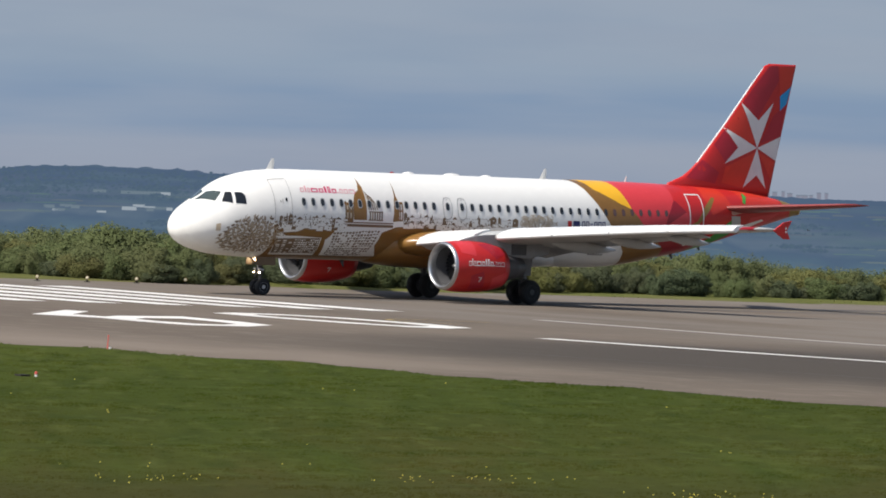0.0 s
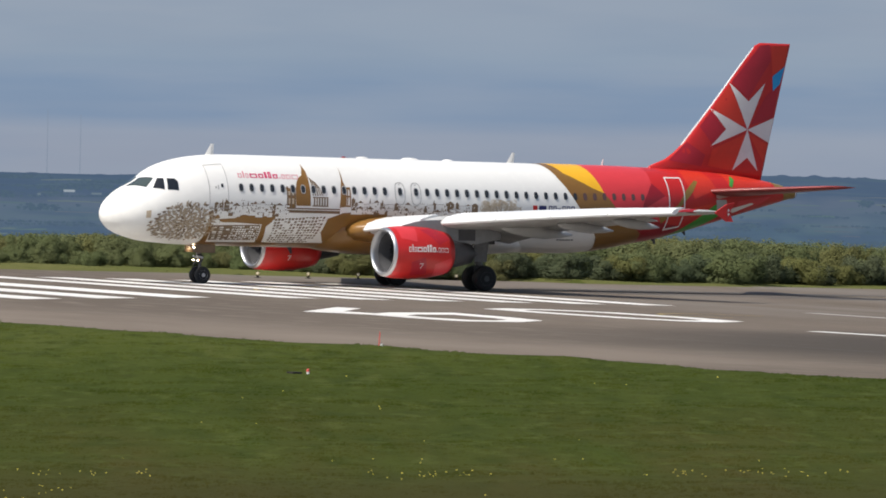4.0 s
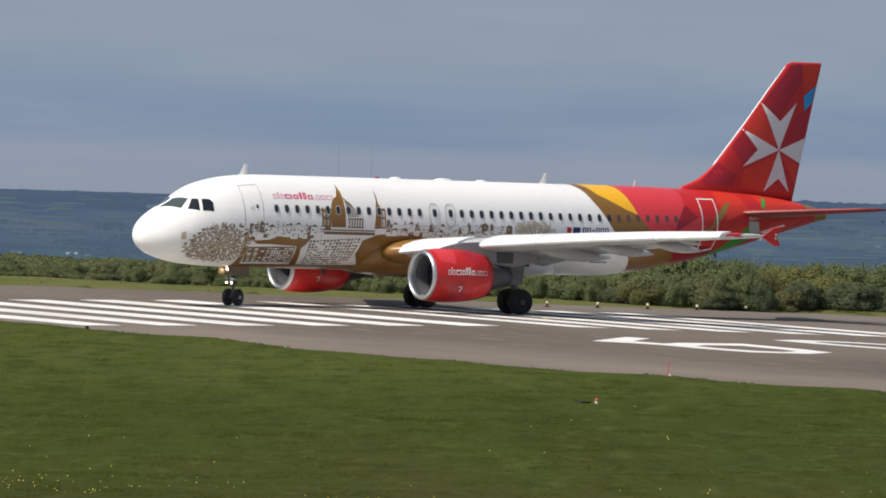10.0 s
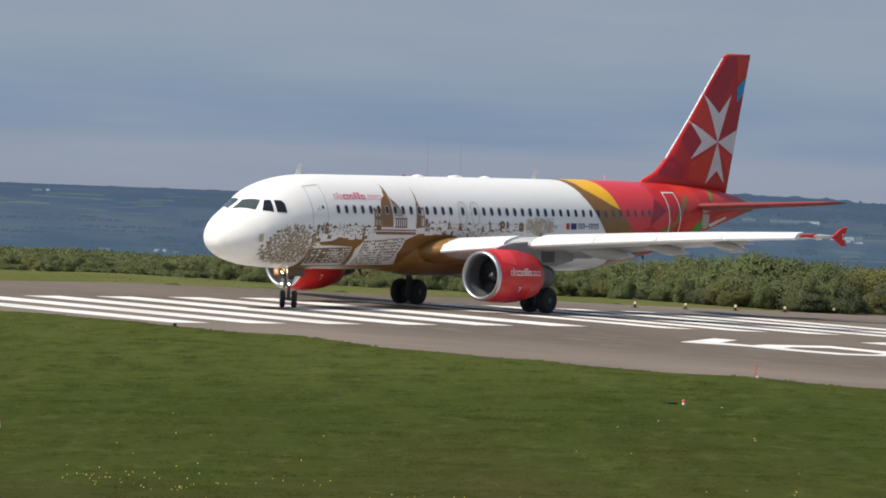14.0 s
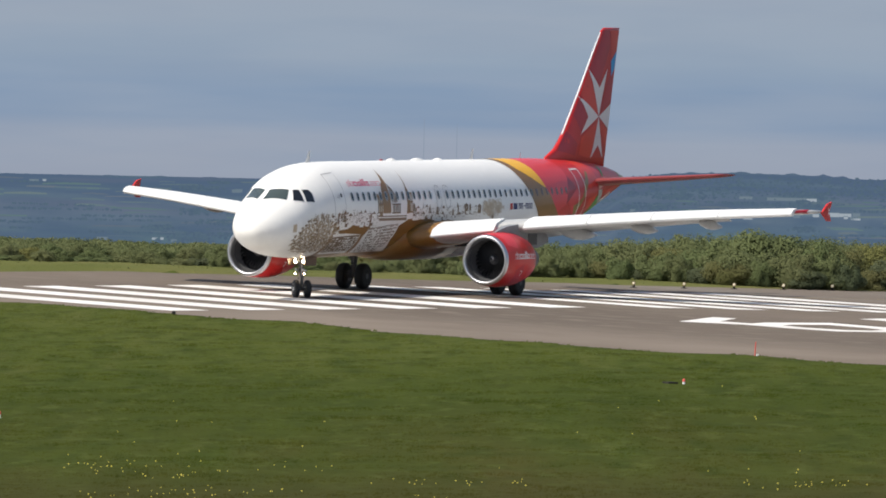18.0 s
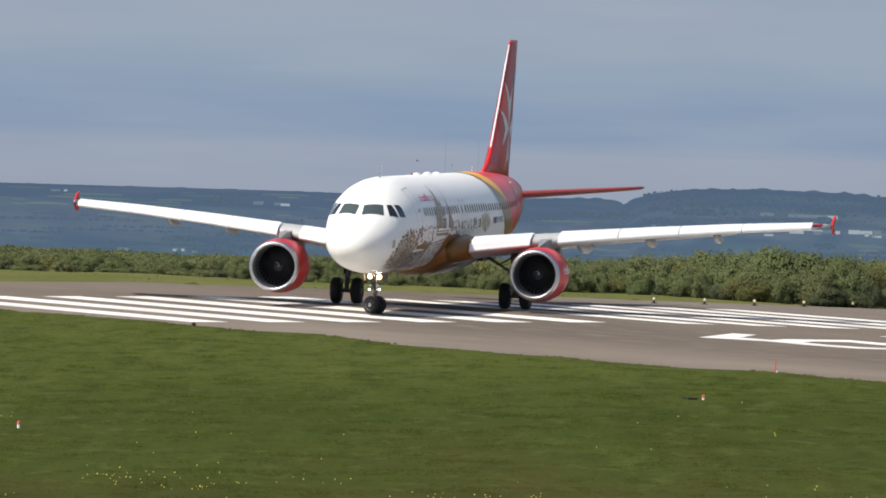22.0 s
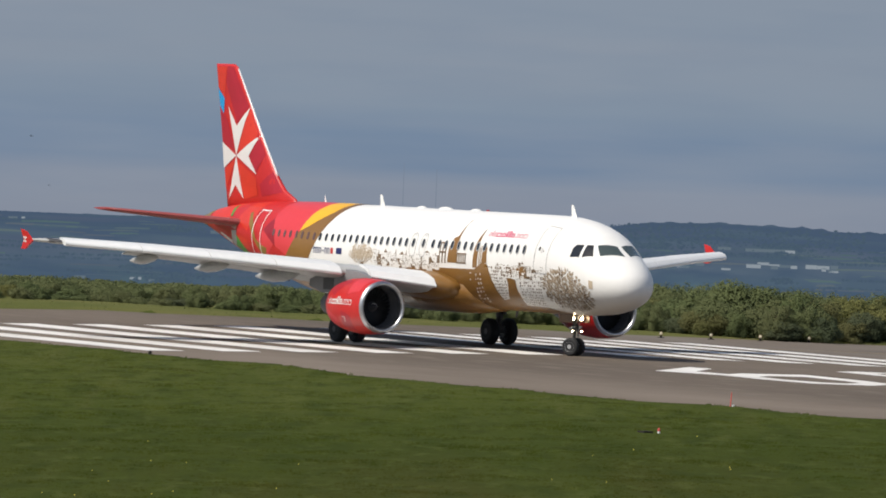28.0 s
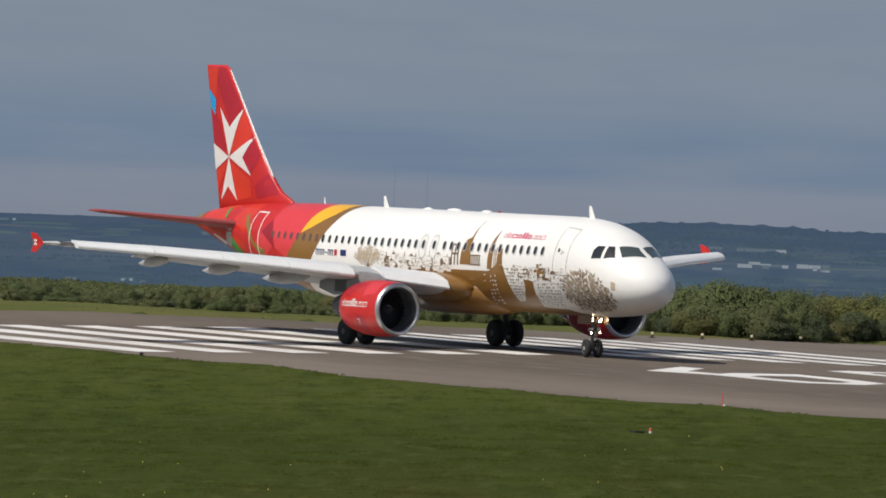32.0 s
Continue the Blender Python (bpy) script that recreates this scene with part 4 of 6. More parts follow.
for side in (1, -1):
    # tail colours
    decal("gold_band", [GOLD_L + GOLD_R[::-1]], BROWN, side, 0.014, label="bronze painted band", steps=(0.4, 7.0))
    decal("yellow_band", [GOLD_R[:6] + YELLOW_R[::-1][1:]], YELLOW, side, 0.019, label="yellow painted sickle", steps=(0.4, 7.0))
    decal("coral_panel", [YELLOW_R + GOLD_R[6:9] + PINK_R[::-1][1:]], PINKRED, side, 0.011, label="coral red painted panel", steps=(0.4, 7.0))
    decal("tail_red", [[(28.75, 90), (28.8, 60), (28.71, 34), (28.18, 10), (28.0, -5), (27.0, -13), (27.7, -28), (28.3, -45), (28.6, -90), (37.85, -90), (37.85, 90)]], RED, side, 0.007, label="red painted tail", steps=(0.4, 7.0))
    decals("crimson_facet", [[(28.72, 36), (29.4, 14.0), (28.24, -2.6), (28.0, -5), (28.18, 10)], [(27.7, -28), (28.3, -45), (28.6, -90), (31.0, -90), (30.4, -40), (28.6, -22)]], DARKRED, side, 0.012)
    decals("orange_facet", [[(30.9, 75), (32.2, 70), (32.6, 20), (31.2, 5), (30.8, 40)], [(33.2, 80), (36.4, 70), (36.2, 15), (33.6, 10)], [(31.2, -10), (32.4, -8), (32.2, -30), (31.0, -28)]], FLAME, side, 0.012)
    decals("coral_facet", [[(28.2, -3), (29.4, 14), (30.0, -5), (29.2, -28)], [(34.0, -12), (36.2, -10), (35.2, -50), (33.8, -40)]], PINKRED, side, 0.014)
    decals("olive_leaf", [[(30.14, -2.3), (30.7, 22), (31.37, 42), (31.54, 39), (31.1, 18.3), (30.42, -3.6)], [(28.95, -11.5), (29.5, -9), (30.14, -2.3), (30.42, -3.6), (29.9, -16), (29.3, -30)], [(36.3, 90), (37.84, 90), (37.84, -90), (37.15, -60), (37.0, -5), (36.5, 35)]], OLIVE, side, 0.016)
    decal("green_sprig", [[(33.62, 24), (33.45, 28), (33.7, 55), (33.85, 66), (33.9, 48)]], GREEN, side, 0.023)
    decal("green_leaf", [[(29.7, -84), (30.6, -58), (31.6, -34), (32.3, -15), (32.7, -8), (32.95, -14), (33.3, -34), (32.6, -52), (31.6, -72), (30.8, -86)]], GREEN, side, 0.018)
    decal("pale_root_patch", [[(32.58, 17), (33.2, 21), (33.83, 22), (34.3, 14), (34.61, 9.3), (33.31, 2.8), (32.72, 0.1), (32.54, 3)]], MUTEDPINK, side, 0.021, label="pale pink tailplane root patch")
    decal("grey_root_patch", [[(32.54, -0.6), (33.19, -4), (33.3, -20), (33.53, -39), (33.22, -42), (32.66, -22.5)]], WINGGREY, side, 0.022, label="grey tailplane root patch")
    decal("white_swoosh", [[(33.43, -30.2), (34.2, -27), (34.93, -24), (35.09, -31), (33.9, -46)]], WHITE, side, 0.02)
    frame_polys = [rect(29.6, 29.66, -42, 48), rect(30.52, 30.58, -46, 48), rect(29.6, 30.58, 46, 48.5), rect(29.6, 30.58, -46, -42)]
    decal("rear_door_outline", frame_polys, WHITE, side, 0.02, label="white rear door outline")

    # cabin windows
    off = 0.0 if side > 0 else 0.22
    spots = [off + 6.0 + 0.5515 * k for k in range(15)] + [14.55 + off, 15.42 + off] + [off + 16.03 + 0.546 * k for k in range(23)]
    for s in spots:
        pane = decal("cabin_window", [oval(s, 17.0 - max(0.0, s - 26.0) * 1.6, 0.105, 4.9)], PANE if s < 24.4 else PANE_DIM, side, 0.024, steps=(5.0, 5.0))
    rims = []
    for s in spots[:-14]:
        o, i = oval(s, 17.0, 0.135, 6.0), oval(s, 17.0, 0.105, 4.9)
        rims += [[o[k], o[(k + 1) % 10], i[(k + 1) % 10], i[k]] for k in range(10)]
    decal("window_rim_print", rims, WINGGREY, side, 0.022, steps=(40.0, 40.0), kind="stuff")
    # doors and exits
    t = 0.022
    seams = [rect(4.34, 4.34 + t, -9, 54), rect(5.3, 5.3 + t, -9, 50), rect(4.34, 5.32, 52.5, 53.5), rect(4.34, 5.32, -9.6, -8.6)]
    decal("front_door", seams, SEAL, side, 0.012, label="white front door with a grey seam")
    decal("door_window", [oval(5.02, 20.0, 0.06, 2.6)], PANE, side, 0.016)
    decal("door_handle", [rect(4.8, 4.83, 15, 21), rect(4.66, 4.72, 17, 19)], SEAL, side, 0.016, kind="stuff")
    for c in (14.55 + off, 15.42 + off):
        o, i = oval(c, 15.0, 0.28, 15.0, 14), oval(c, 15.0, 0.255, 14.2, 14)
        decal("overwing_exit", [[o[k], o[(k + 1) % 14], i[(k + 1) % 14], i[k]] for k in range(14)], SEAL, side, 0.014, steps=(9, 9), label="overwing exit with a grey outline")
        decal("exit_mark", [rect(c - 0.03, c + 0.03, 26.0, 27.2)], SEAL, side, 0.014, steps=(9, 9))
    # flags and dark bars
    decal("flag_red", [rect(21.84, 22.08, -3.4, 4.2) if side > 0 else rect(22.58, 22.8, -2.6, 4.4)], RED, side, 0.014)
    decal("flag_navy", [rect(22.18, 22.58, -3.4, 4.2) if side > 0 else rect(21.82, 22.3, -2.6, 4.6)], NAVY, side, 0.014)
    bars = []
    for k in range(6):
        u = (22.72 if side > 0 else 22.9) + k * 0.25
        bars += [rect(u, u + 0.05, -3.0, 4.0), rect(u + 0.14, u + 0.19, -3.0, 4.0), rect(u, u + 0.19, 3.0, 4.2)] if k != 2 else [rect(u, u + 0.19, 0.0, 1.2)]
    decal("dark_bars", bars, NAVY, side, 0.014, label="short dark bars on white paint", kind="stuff")
    bars = [rect(23.55 + 0.16 * k, 23.65 + 0.16 * k, -44.0, -41.5) for k in range(6)]
    decal("stencil_bars", bars, DARKGREY, side, 0.014, label="small dark stencil bars on white paint", kind="stuff")
    # cockpit glazing
    for pane in ([(0.9, 84), (1.5, 49.5), (1.95, 58.5), (1.6, 86.5)], [(1.74, 41.0), (2.2, 28.0), (2.3, 47.5), (2.06, 54.0)], [(2.34, 26.0), (2.84, 20.0), (2.87, 33.0), (2.77, 39.5), (2.42, 44.8)]):
        decal("cockpit_window", [pane], WINDSCREEN if pane[0][0] < 1.0 else GLASS, side, 0.015, label="dark cockpit window", steps=(0.12, 4.0))
    # block row over the windows
    for bold, mat in ((1, MAGENTA), (0, MAGENTA_PALE)):
        polys = []
        for u0, u1, h in word_blocks(1.0, bold):
            for a0, a1, b0, b1 in block_strokes(u0, u1, h, bold):
                if side > 0:
                    polys.append(rect(5.95 + 3.2 * a0, 5.95 + 3.2 * a1, 30.5 + 9.5 * b0, 30.5 + 9.5 * b1))
                else:
                    polys.append(rect(9.6 - 3.2 * a1, 9.6 - 3.2 * a0, 31.0 + 8.5 * b0, 31.0 + 8.5 * b1))
        decal("block_row", polys, mat, side, 0.014, label="row of magenta blocks on white paint", kind="stuff")

# port side artwork
P = 1
decal("bronze_field", [[(10.55, -40), (10.7, -20), (11.48, -12), (12.4, -10), (14.6, -11), (15.3, -13), (16.4, -16), (17.2, -22), (17.2, -60), (16.8, -90), (10.9, -90), (11.0, -62)]], BROWN, P, 0.008, label="bronze painted hillside")
decal("bronze_keel", [[(4.5, -66), (11.0, -62), (11.0, -90), (4.3, -90)]], BROWN, P, 0.007)
decals("bronze_hill", [[(4.33, -13), (4.81, -13.5), (4.98, -22), (4.57, -24), (4.83, -68), (4.47, -69), (4.47, -25)],
                      [(4.89, -23.5), (5.74, -22), (6.35, -14.7), (7.95, -14), (7.86, -23.5), (7.52, -33), (7.75, -64), (7.4, -64), (7.26, -30), (5.8, -28), (5.15, -28)]], BROWN, P, 0.009)
decal("dome", [[(8.93, -4), (8.9, 8), (8.93, 18), (9.01, 26), (9.15, 32), (9.36, 36), (9.41, 41), (9.5, 47), (9.57, 58), (9.62, 47), (9.66, 42), (9.67, 35), (9.68, 20), (9.7, -4)]], BROWN, P, 0.012, label="bronze church dome")
for k in range(5):
    arc_s = [(9.68 + 0.02 * k, 34.0 - k), (9.74 + 0.06 * k, 30.0 - k), (9.78 + 0.1 * k, 22.0 - k), (9.8 + 0.13 * k, 9.0)]
    decals("dome_rib", [[p, q, (q[0] + 0.06, q[1]), (p[0] + 0.045, p[1])] for p, q in zip(arc_s, arc_s[1:])], INK, P, 0.013)
decal("dome_drum", [rect(9.86 + 0.14 * k, 9.93 + 0.14 * k, -3, 6) for k in range(6)] + [rect(9.8, 10.65, 6, 7.5), rect(9.8, 10.65, -4.5, -3)], INK, P, 0.012, kind="stuff")
decal("church_tower", [rect(8.42, 8.9, -8, 17), rect(8.38, 8.94, 16, 18)], BROWN, P, 0.011, label="bronze church tower")
decal("tower_window", [rect(8.5, 8.6, 9, 14), rect(8.7, 8.8, 9, 14), rect(8.5, 8.6, -2, 5), rect(8.7, 8.8, -2, 5)], INK_PALE, P, 0.014, kind="stuff")
decal("church_base", [rect(8.49, 11.3, -13, -9.5), rect(8.49, 11.3, -8.3, -6.8), rect(8.42, 8.52, -8, 20), rect(8.62, 8.72, -8, 20), rect(8.82, 8.9, -8, 20), rect(8.42, 8.9, 8, 10)], INK, P, 0.012, kind="stuff")
decal("spire", [[(11.53, 53), (11.52, 28), (11.62, 22), (11.62, -4), (11.26, -5), (11.36, 22), (11.44, 30)], rect(11.66, 11.71, -3, 21), rect(11.8, 11.86, -3, 20), rect(11.62, 11.86, 18, 21), rect(11.62, 11.86, 8, 10), rect(11.62, 11.86, -4, -2)], BROWN, P, 0.013, label="bronze church spire", kind="stuff")
decals("facade_front", [[(7.78, -24), (8.5, -13.5), (10.69, -17.5), (10.62, -30), (10.3, -62), (7.85, -63)]], WHITE, P, 0.011)
decal("facade_print", facade([(7.85, -21), (10.6, -16), (10.25, -61), (7.92, -62)], 10, 15, 0.22, 3), INK, P, 0.015, steps=(5, 9), kind="stuff")
decal("palace_front", [[(4.6, -32.5), (7.2, -30.5), (7.35, -58), (4.85, -60.5)]], INK, P, 0.011)
decal("palace_print", facade([(4.68, -34), (5.7, -33), (5.75, -59), (4.9, -60)], 7, 3, 0.3, 1) + facade([(5.75, -33), (7.18, -32), (7.32, -57), (5.8, -58)], 7, 11, 0.2, 2), WHITE, P, 0.015, steps=(5, 9), kind="stuff")
# starboard side artwork
S = -1
decal("bronze_field", [[(17.2, -22), (16.0, -13), (14.1, -11), (10.3, -10), (9.64, -1.6), (9.24, -2.7), (8.95, -25), (8.81, -53), (8.0, -57), (7.2, -60), (6.0, -64), (5.0, -68), (4.4, -75), (4.3, -90), (16.8, -90), (17.2, -60)]], BROWN, S, 0.008, label="bronze painted hillside")
decals("bronze_hill", [[(7.63, -14.5), (7.3, -9), (6.87, -5), (6.95, -20), (7.14, -40.2), (7.5, -58), (8.2, -60), (8.2, -47.6), (7.7, -30)], [(6.78, -6.4), (6.45, -3), (6.18, -3), (6.0, -9), (5.98, -15.9), (6.52, -19.5), (6.7, -13)]], BROWN, S, 0.010)
decals("facade_front", [[(9.14, -3.0), (7.1, -3.5), (7.65, -15), (7.75, -30), (8.25, -48), (8.8, -50), (8.9, -25)], [(6.7, -19.6), (4.6, -16.6), (4.9, -40), (5.4, -60), (7.2, -58), (7.05, -40)]], WHITE, S, 0.011)
decal("facade_print", facade([(9.1, -4.5), (7.2, -5), (8.3, -48), (8.78, -49.5)], 11, 10, 0.3, 7) + facade([(6.65, -21), (4.75, -18), (5.5, -58), (7.1, -57)], 9, 11, 0.35, 9), INK, S, 0.015, steps=(5, 9), kind="stuff")
decal("pale_facade_print", facade([(10.26, -14), (9.75, -12), (10.1, -58), (11.1, -60)], 8, 3, 0.42, 8) + facade([(10.75, -13), (10.5, -13), (10.7, -24), (10.95, -24)], 3, 1, 0.4, 4), WHITE, S, 0.013, steps=(5, 9), kind="stuff")
decal("tower_shaft", [[(9.62, 16), (9.3, 17), (9.22, -2), (9.66, -2)]], BROWN, S, 0.012)
decal("dome", [[(11.86, 50), (12.0, 29), (12.3, 26), (12.5, 15), (12.56, -4), (11.75, -4), (11.8, 15), (11.85, 30)], [(11.84, 49), (11.78, 58), (11.9, 50)]], BROWN, S, 0.012, label="bronze church dome")
decal("dome_drum", [rect(11.0 + 0.14 * k, 11.07 + 0.14 * k, -3, 7) for k in range(6)] + [rect(10.95, 11.8, 6.5, 8), rect(10.95, 11.8, -4.5, -3), rect(12.7, 12.8, -5, 20), rect(12.95, 13.05, -5, 20), rect(13.2, 13.28, -5, 20), rect(12.7, 13.28, 7, 9), rect(12.7, 13.28, 18, 20)], INK, S, 0.012, kind="stuff")
decal("spire", [[(10.0, 42), (10.05, 24), (9.98, 15), (10.05, -8), (10.42, -8), (10.35, 15), (10.25, 25)], rect(9.72, 9.78, -8, 18), rect(9.85, 9.9, -8, 16)], BROWN, S, 0.013, label="bronze church spire", kind="stuff")
for side in (P, S):
    back, front, veins = rosette(3.15, -30, 1.72, 1.22)
    decal("foliage_outline", back, INK, side, 0.011, steps=(0.8, 12.0), label="brown scrolled foliage artwork", kind="stuff")
    decal("foliage_petal", front, INK_PALE, side, 0.014, steps=(0.8, 12.0), kind="stuff")
    decal("foliage_vein", veins, INK, side, 0.017, steps=(0.8, 12.0), kind="stuff")
    decal("scrollwork", ornament(3.2, -28, 1.8, 38, 44, 0.018, 0.08, 0.18), INK, side, 0.019, steps=(0.8, 12.0), kind="stuff")
    decal("scroll_square", [rect(1.3, 1.52, -12, 3)], INK_PALE, side, 0.012)
    decal("scrollwork", ornament(20.05, 0, 1.2, 9, 150, 0.024), INK_PALE, side, 0.012, steps=(5, 12), label="pale brown tree artwork", kind="stuff")
    decal("tree_print", [[(20.03, -14), (20.08, -14), (20.05 + 1.0 * math.cos(t), -10 + 17 * math.sin(t)), (20.02 + 1.0 * math.cos(t), -10 + 17 * math.sin(t))] for t in (0.3, 0.7, 1.1, 1.5, 1.9, 2.3, 2.8)], INK, side, 0.013, steps=(5, 12), kind="stuff")
    d1, p1, w1 = skyline(4.6, 8.4, -14, 11)
    d2, p2, w2 = skyline(11.9 if side > 0 else 13.3, 18.8, -9, 11)
    decal("townscape", d1 + d2, INK, side, 0.011, steps=(5, 12), label="brown townhouse artwork", kind="stuff")
    decal("townscape_white", p1 + p2, WHITE, side, 0.014, steps=(5, 12), kind="stuff")
    decal("townscape_dark", w1 + w2, INK, side, 0.017, steps=(5, 12), kind="stuff")


# the fin's facets and the white star
def fin_half(s, z):
    for a, b in zip(FIN, FIN[1:]):
        if z <= b[0]:
            break
    f = max(0.0, min(1.0, (z - a[0]) / (b[0] - a[0])))
    le, te, t = (a[k] + (b[k] - a[k]) * f for k in (1, 2, 3))
    u = max(0.0, min(1.0, (s - le) / (te - le)))
    return (te - le) * (5 * t * (0.2969 * math.sqrt(u) - 0.126 * u - 0.3516 * u * u + 0.2843 * u ** 3 - 0.1015 * u ** 4) + 0.0015)


def fin_decal(name, polys, mat, side, lift, label=""):
    bm = film(polys, lambda s, z: (station(s), side * (fin_half(s, z) + lift), z), (0.35, 0.5))
    return part(name, bm, mat, fin, label, smooth=True)


STAR = (35.03, 7.87)
for side in (1, -1):
    fin_decal("white_star_arm", [[STAR, (33.94, 10.08), (35.04, 9.22), (36.0, 10.12)]], PEARL, side, 0.02, "white pointed star arm")
    fin_decal("white_star_arm", [[STAR, (36.6, 8.47), (36.36, 7.27)]], PEARL, side, 0.02)
    fin_decal("white_star_arm", [[STAR, (35.76, 5.9), (35.08, 6.53), (34.23, 5.9)]], PEARL, side, 0.02)
    fin_decal("white_star_arm", [[STAR, (32.91, 7.04), (33.76, 7.86), (32.86, 8.84)]], PEARL, side, 0.02)
    fin_decal("blue_facet", [[(37.15, 10.94), (36.42, 10.45), (36.48, 9.74), (36.9, 10.1)]], BLUE, side, 0.016)
    for poly in [[(36.88, 10.1), (36.55, 8.45), (35.23, 8.1), (36.04, 9.48)], [(34.6, 10.7), (35.65, 11.9), (36.2, 11.95), (36.3, 11.2), (35.0, 9.32), (34.05, 10.1)], [(32.3, 7.95), (32.95, 8.7), (33.7, 7.86), (33.0, 7.1)], [(30.6, 6.3), (31.6, 7.2), (32.6, 6.6), (32.4, 6.05)]]:
        fin_decal("crimson_facet", [poly], PLUM, side, 0.012)
    for poly in [[(35.1, 7.7), (36.3, 7.2), (36.1, 6.3)], [(33.1, 8.9), (33.95, 10.0), (34.9, 8.1), (33.9, 7.95)], [(36.3, 11.9), (37.3, 11.9), (37.1, 10.95), (36.4, 10.5)], [(34.2, 5.9), (35.0, 7.7), (33.0, 6.9), (32.8, 6.1)]]:
        fin_decal("orange_facet", [poly], FLAME, side, 0.012)


# a block row on the engine, and a numeral
def cowl_decal(name, polys, mat, side, lift, parent, label="", kind=""):
    prof = [(0.28, 1.152), (0.8, 1.2), (1.5, 1.22), (2.3, 1.17), (3.0, 1.04), (3.35, 0.95)]

    def place(d, a):
        for p, q in zip(prof, prof[1:]):
            if d <= q[0]:
                break
        r = p[1] + (q[1] - p[1]) * (d - p[0]) / (q[0] - p[0]) + lift
        return (station(11.25) - d, side * 5.85 + side * r * math.cos(radians(a)), 1.74 + r * math.sin(radians(a)))
    return part(name, film(polys, place, (0.3, 8.0)), mat, parent, label, smooth=True, kind=kind)


cowls = [o for o in airliner.children if o.name.startswith("engine_cowl")]
for side, cowl in zip((1, -1), cowls):
    polys = []
    for bold in (0, 1):
        for u0, u1, h in word_blocks(1.0, bold):
            for a0, a1, b0, b1 in block_strokes(u0, u1, h, bold):
                if side < 0:
                    a0, a1 = 1 - a1, 1 - a0
                polys.append(rect(0.72 + 2.2 * a0, 0.72 + 2.2 * a1, 3 + 16 * b0, 3 + 16 * b1))
    cowl_decal("block_row", polys, WHITE, side, 0.012, cowl, "row of white blocks on red paint", kind="stuff")
    for a in (-28, 208):
        turned, up = (side > 0) != (a < 90), 1 if a < 90 else -1
        strokes = [rect(1.35, 1.55, 4.5, 6), [(1.51, 4.5), (1.55, 4.5), (1.46, -6), (1.42, -6)]]
        cowl_decal("numeral_seven", [[(2.9 - d if turned else d, a + up * e) for d, e in p] for p in strokes], SLATMETAL, side, 0.012, cowl)
    for poly in [[(1.6, 60), (2.5, 75), (3.2, 40), (2.4, 20)], [(0.9, -20), (1.6, -8), (1.9, -50), (1.1, -60)], [(1.2, 110), (2.2, 130), (2.9, 170), (1.8, 160)]]:
        cowl_decal("crimson_facet", [poly], PLUM, side, 0.006, cowl)
    for poly in [[(0.4, 80), (1.4, 70), (1.2, 25), (0.4, 35)], [(2.2, -25), (3.2, -10), (3.2, -60), (2.4, -70)]]:
        cowl_decal("coral_facet", [poly], PINKRED, side, 0.006, cowl)

# aerials on the spine, and a few low domes
for s, h, w in ((5.35, 0.5, 0.45), (21.75, 0.48, 0.42), (26.9, 0.3, 0.14)):
    z = hull(s)[0]
    bm = loft([[(station(s) + w * 0.5, 0, z - 0.03), (station(s), 0.03, z - 0.03), (station(s) - w * 0.5, 0, z - 0.03), (station(s), -0.03, z - 0.03)],
               [(station(s) - w * 0.2, 0, z + h), (station(s) - w * 0.4, 0.012, z + h), (station(s) - w * 0.6, 0, z + h), (station(s) - w * 0.4, -0.012, z + h)]])
    part("blade_aerial", bm, WHITE, airliner, "white blade aerial")
for s, l, h in ((13.6, 0.8, 0.09), (16.2, 1.2, 0.1), (18.3, 0.7, 0.08)):
    z = hull(s)[0]
    rr = [[(station(s) + l * (f - 0.5), 0.22 * g * math.cos(q), z - 0.06 + (h + 0.06) * g * max(0.0, math.sin(q))) for q in (math.pi * k / 8 for k in range(9))] for f, g in ((0, 0.05), (0.2, 0.8), (0.5, 1), (0.8, 0.8), (1, 0.05))]
    part("aerial_dome", loft(rr, closed=False, caps=False), WHITE, airliner, "low white aerial housing", smooth=True)
part("auxiliary_exhaust", lathe_x([(0.12, 0.25), (-0.02, 0.235), (-0.1, 0.2), (-0.08, 0.16), (0.1, 0.14)], (station(37.86), 0, 4.87), 18, True), DARKGREY, airliner, "dark auxiliary exhaust at the tail cone", smooth=True)
for s, h in ((9.8, 0.3), (29.9, 0.26), (31.6, 0.2)):
    z = hull(s)[1]
    bm = loft([[(station(s) + 0.14, 0, z + 0.04), (station(s), 0.025, z + 0.04), (station(s) - 0.14, 0, z + 0.04), (station(s), -0.025, z + 0.04)],
               [(station(s) - 0.08, 0, z - h), (station(s) - 0.13, 0.01, z - h), (station(s) - 0.18, 0, z - h), (station(s) - 0.13, -0.01, z - h)]])
    part("drain_mast", bm, DARKGREY, airliner, "small dark belly mast")
part("beacon", lathe_x([(-0.1, 0.03), (-0.05, 0.06), (0.05, 0.06), (0.1, 0.03)], (station(12.6), 0, 5.96), 10, True), DARKRED, airliner, "small dark red beacon")


# ---- the airfield's small things ----
LAMP_BODY = material("light_fitting_ochre", (0.34, 0.24, 0.09), 0.5)
LAMP_DARK = material("light_fitting_dark", (0.035, 0.033, 0.03), 0.9, spec=0.1)
STAKE_RED = material("stake_red", (0.6, 0.09, 0.07), 0.5)
STAKE_WHITE = material("marker_white", (0.75, 0.74, 0.72), 0.5)


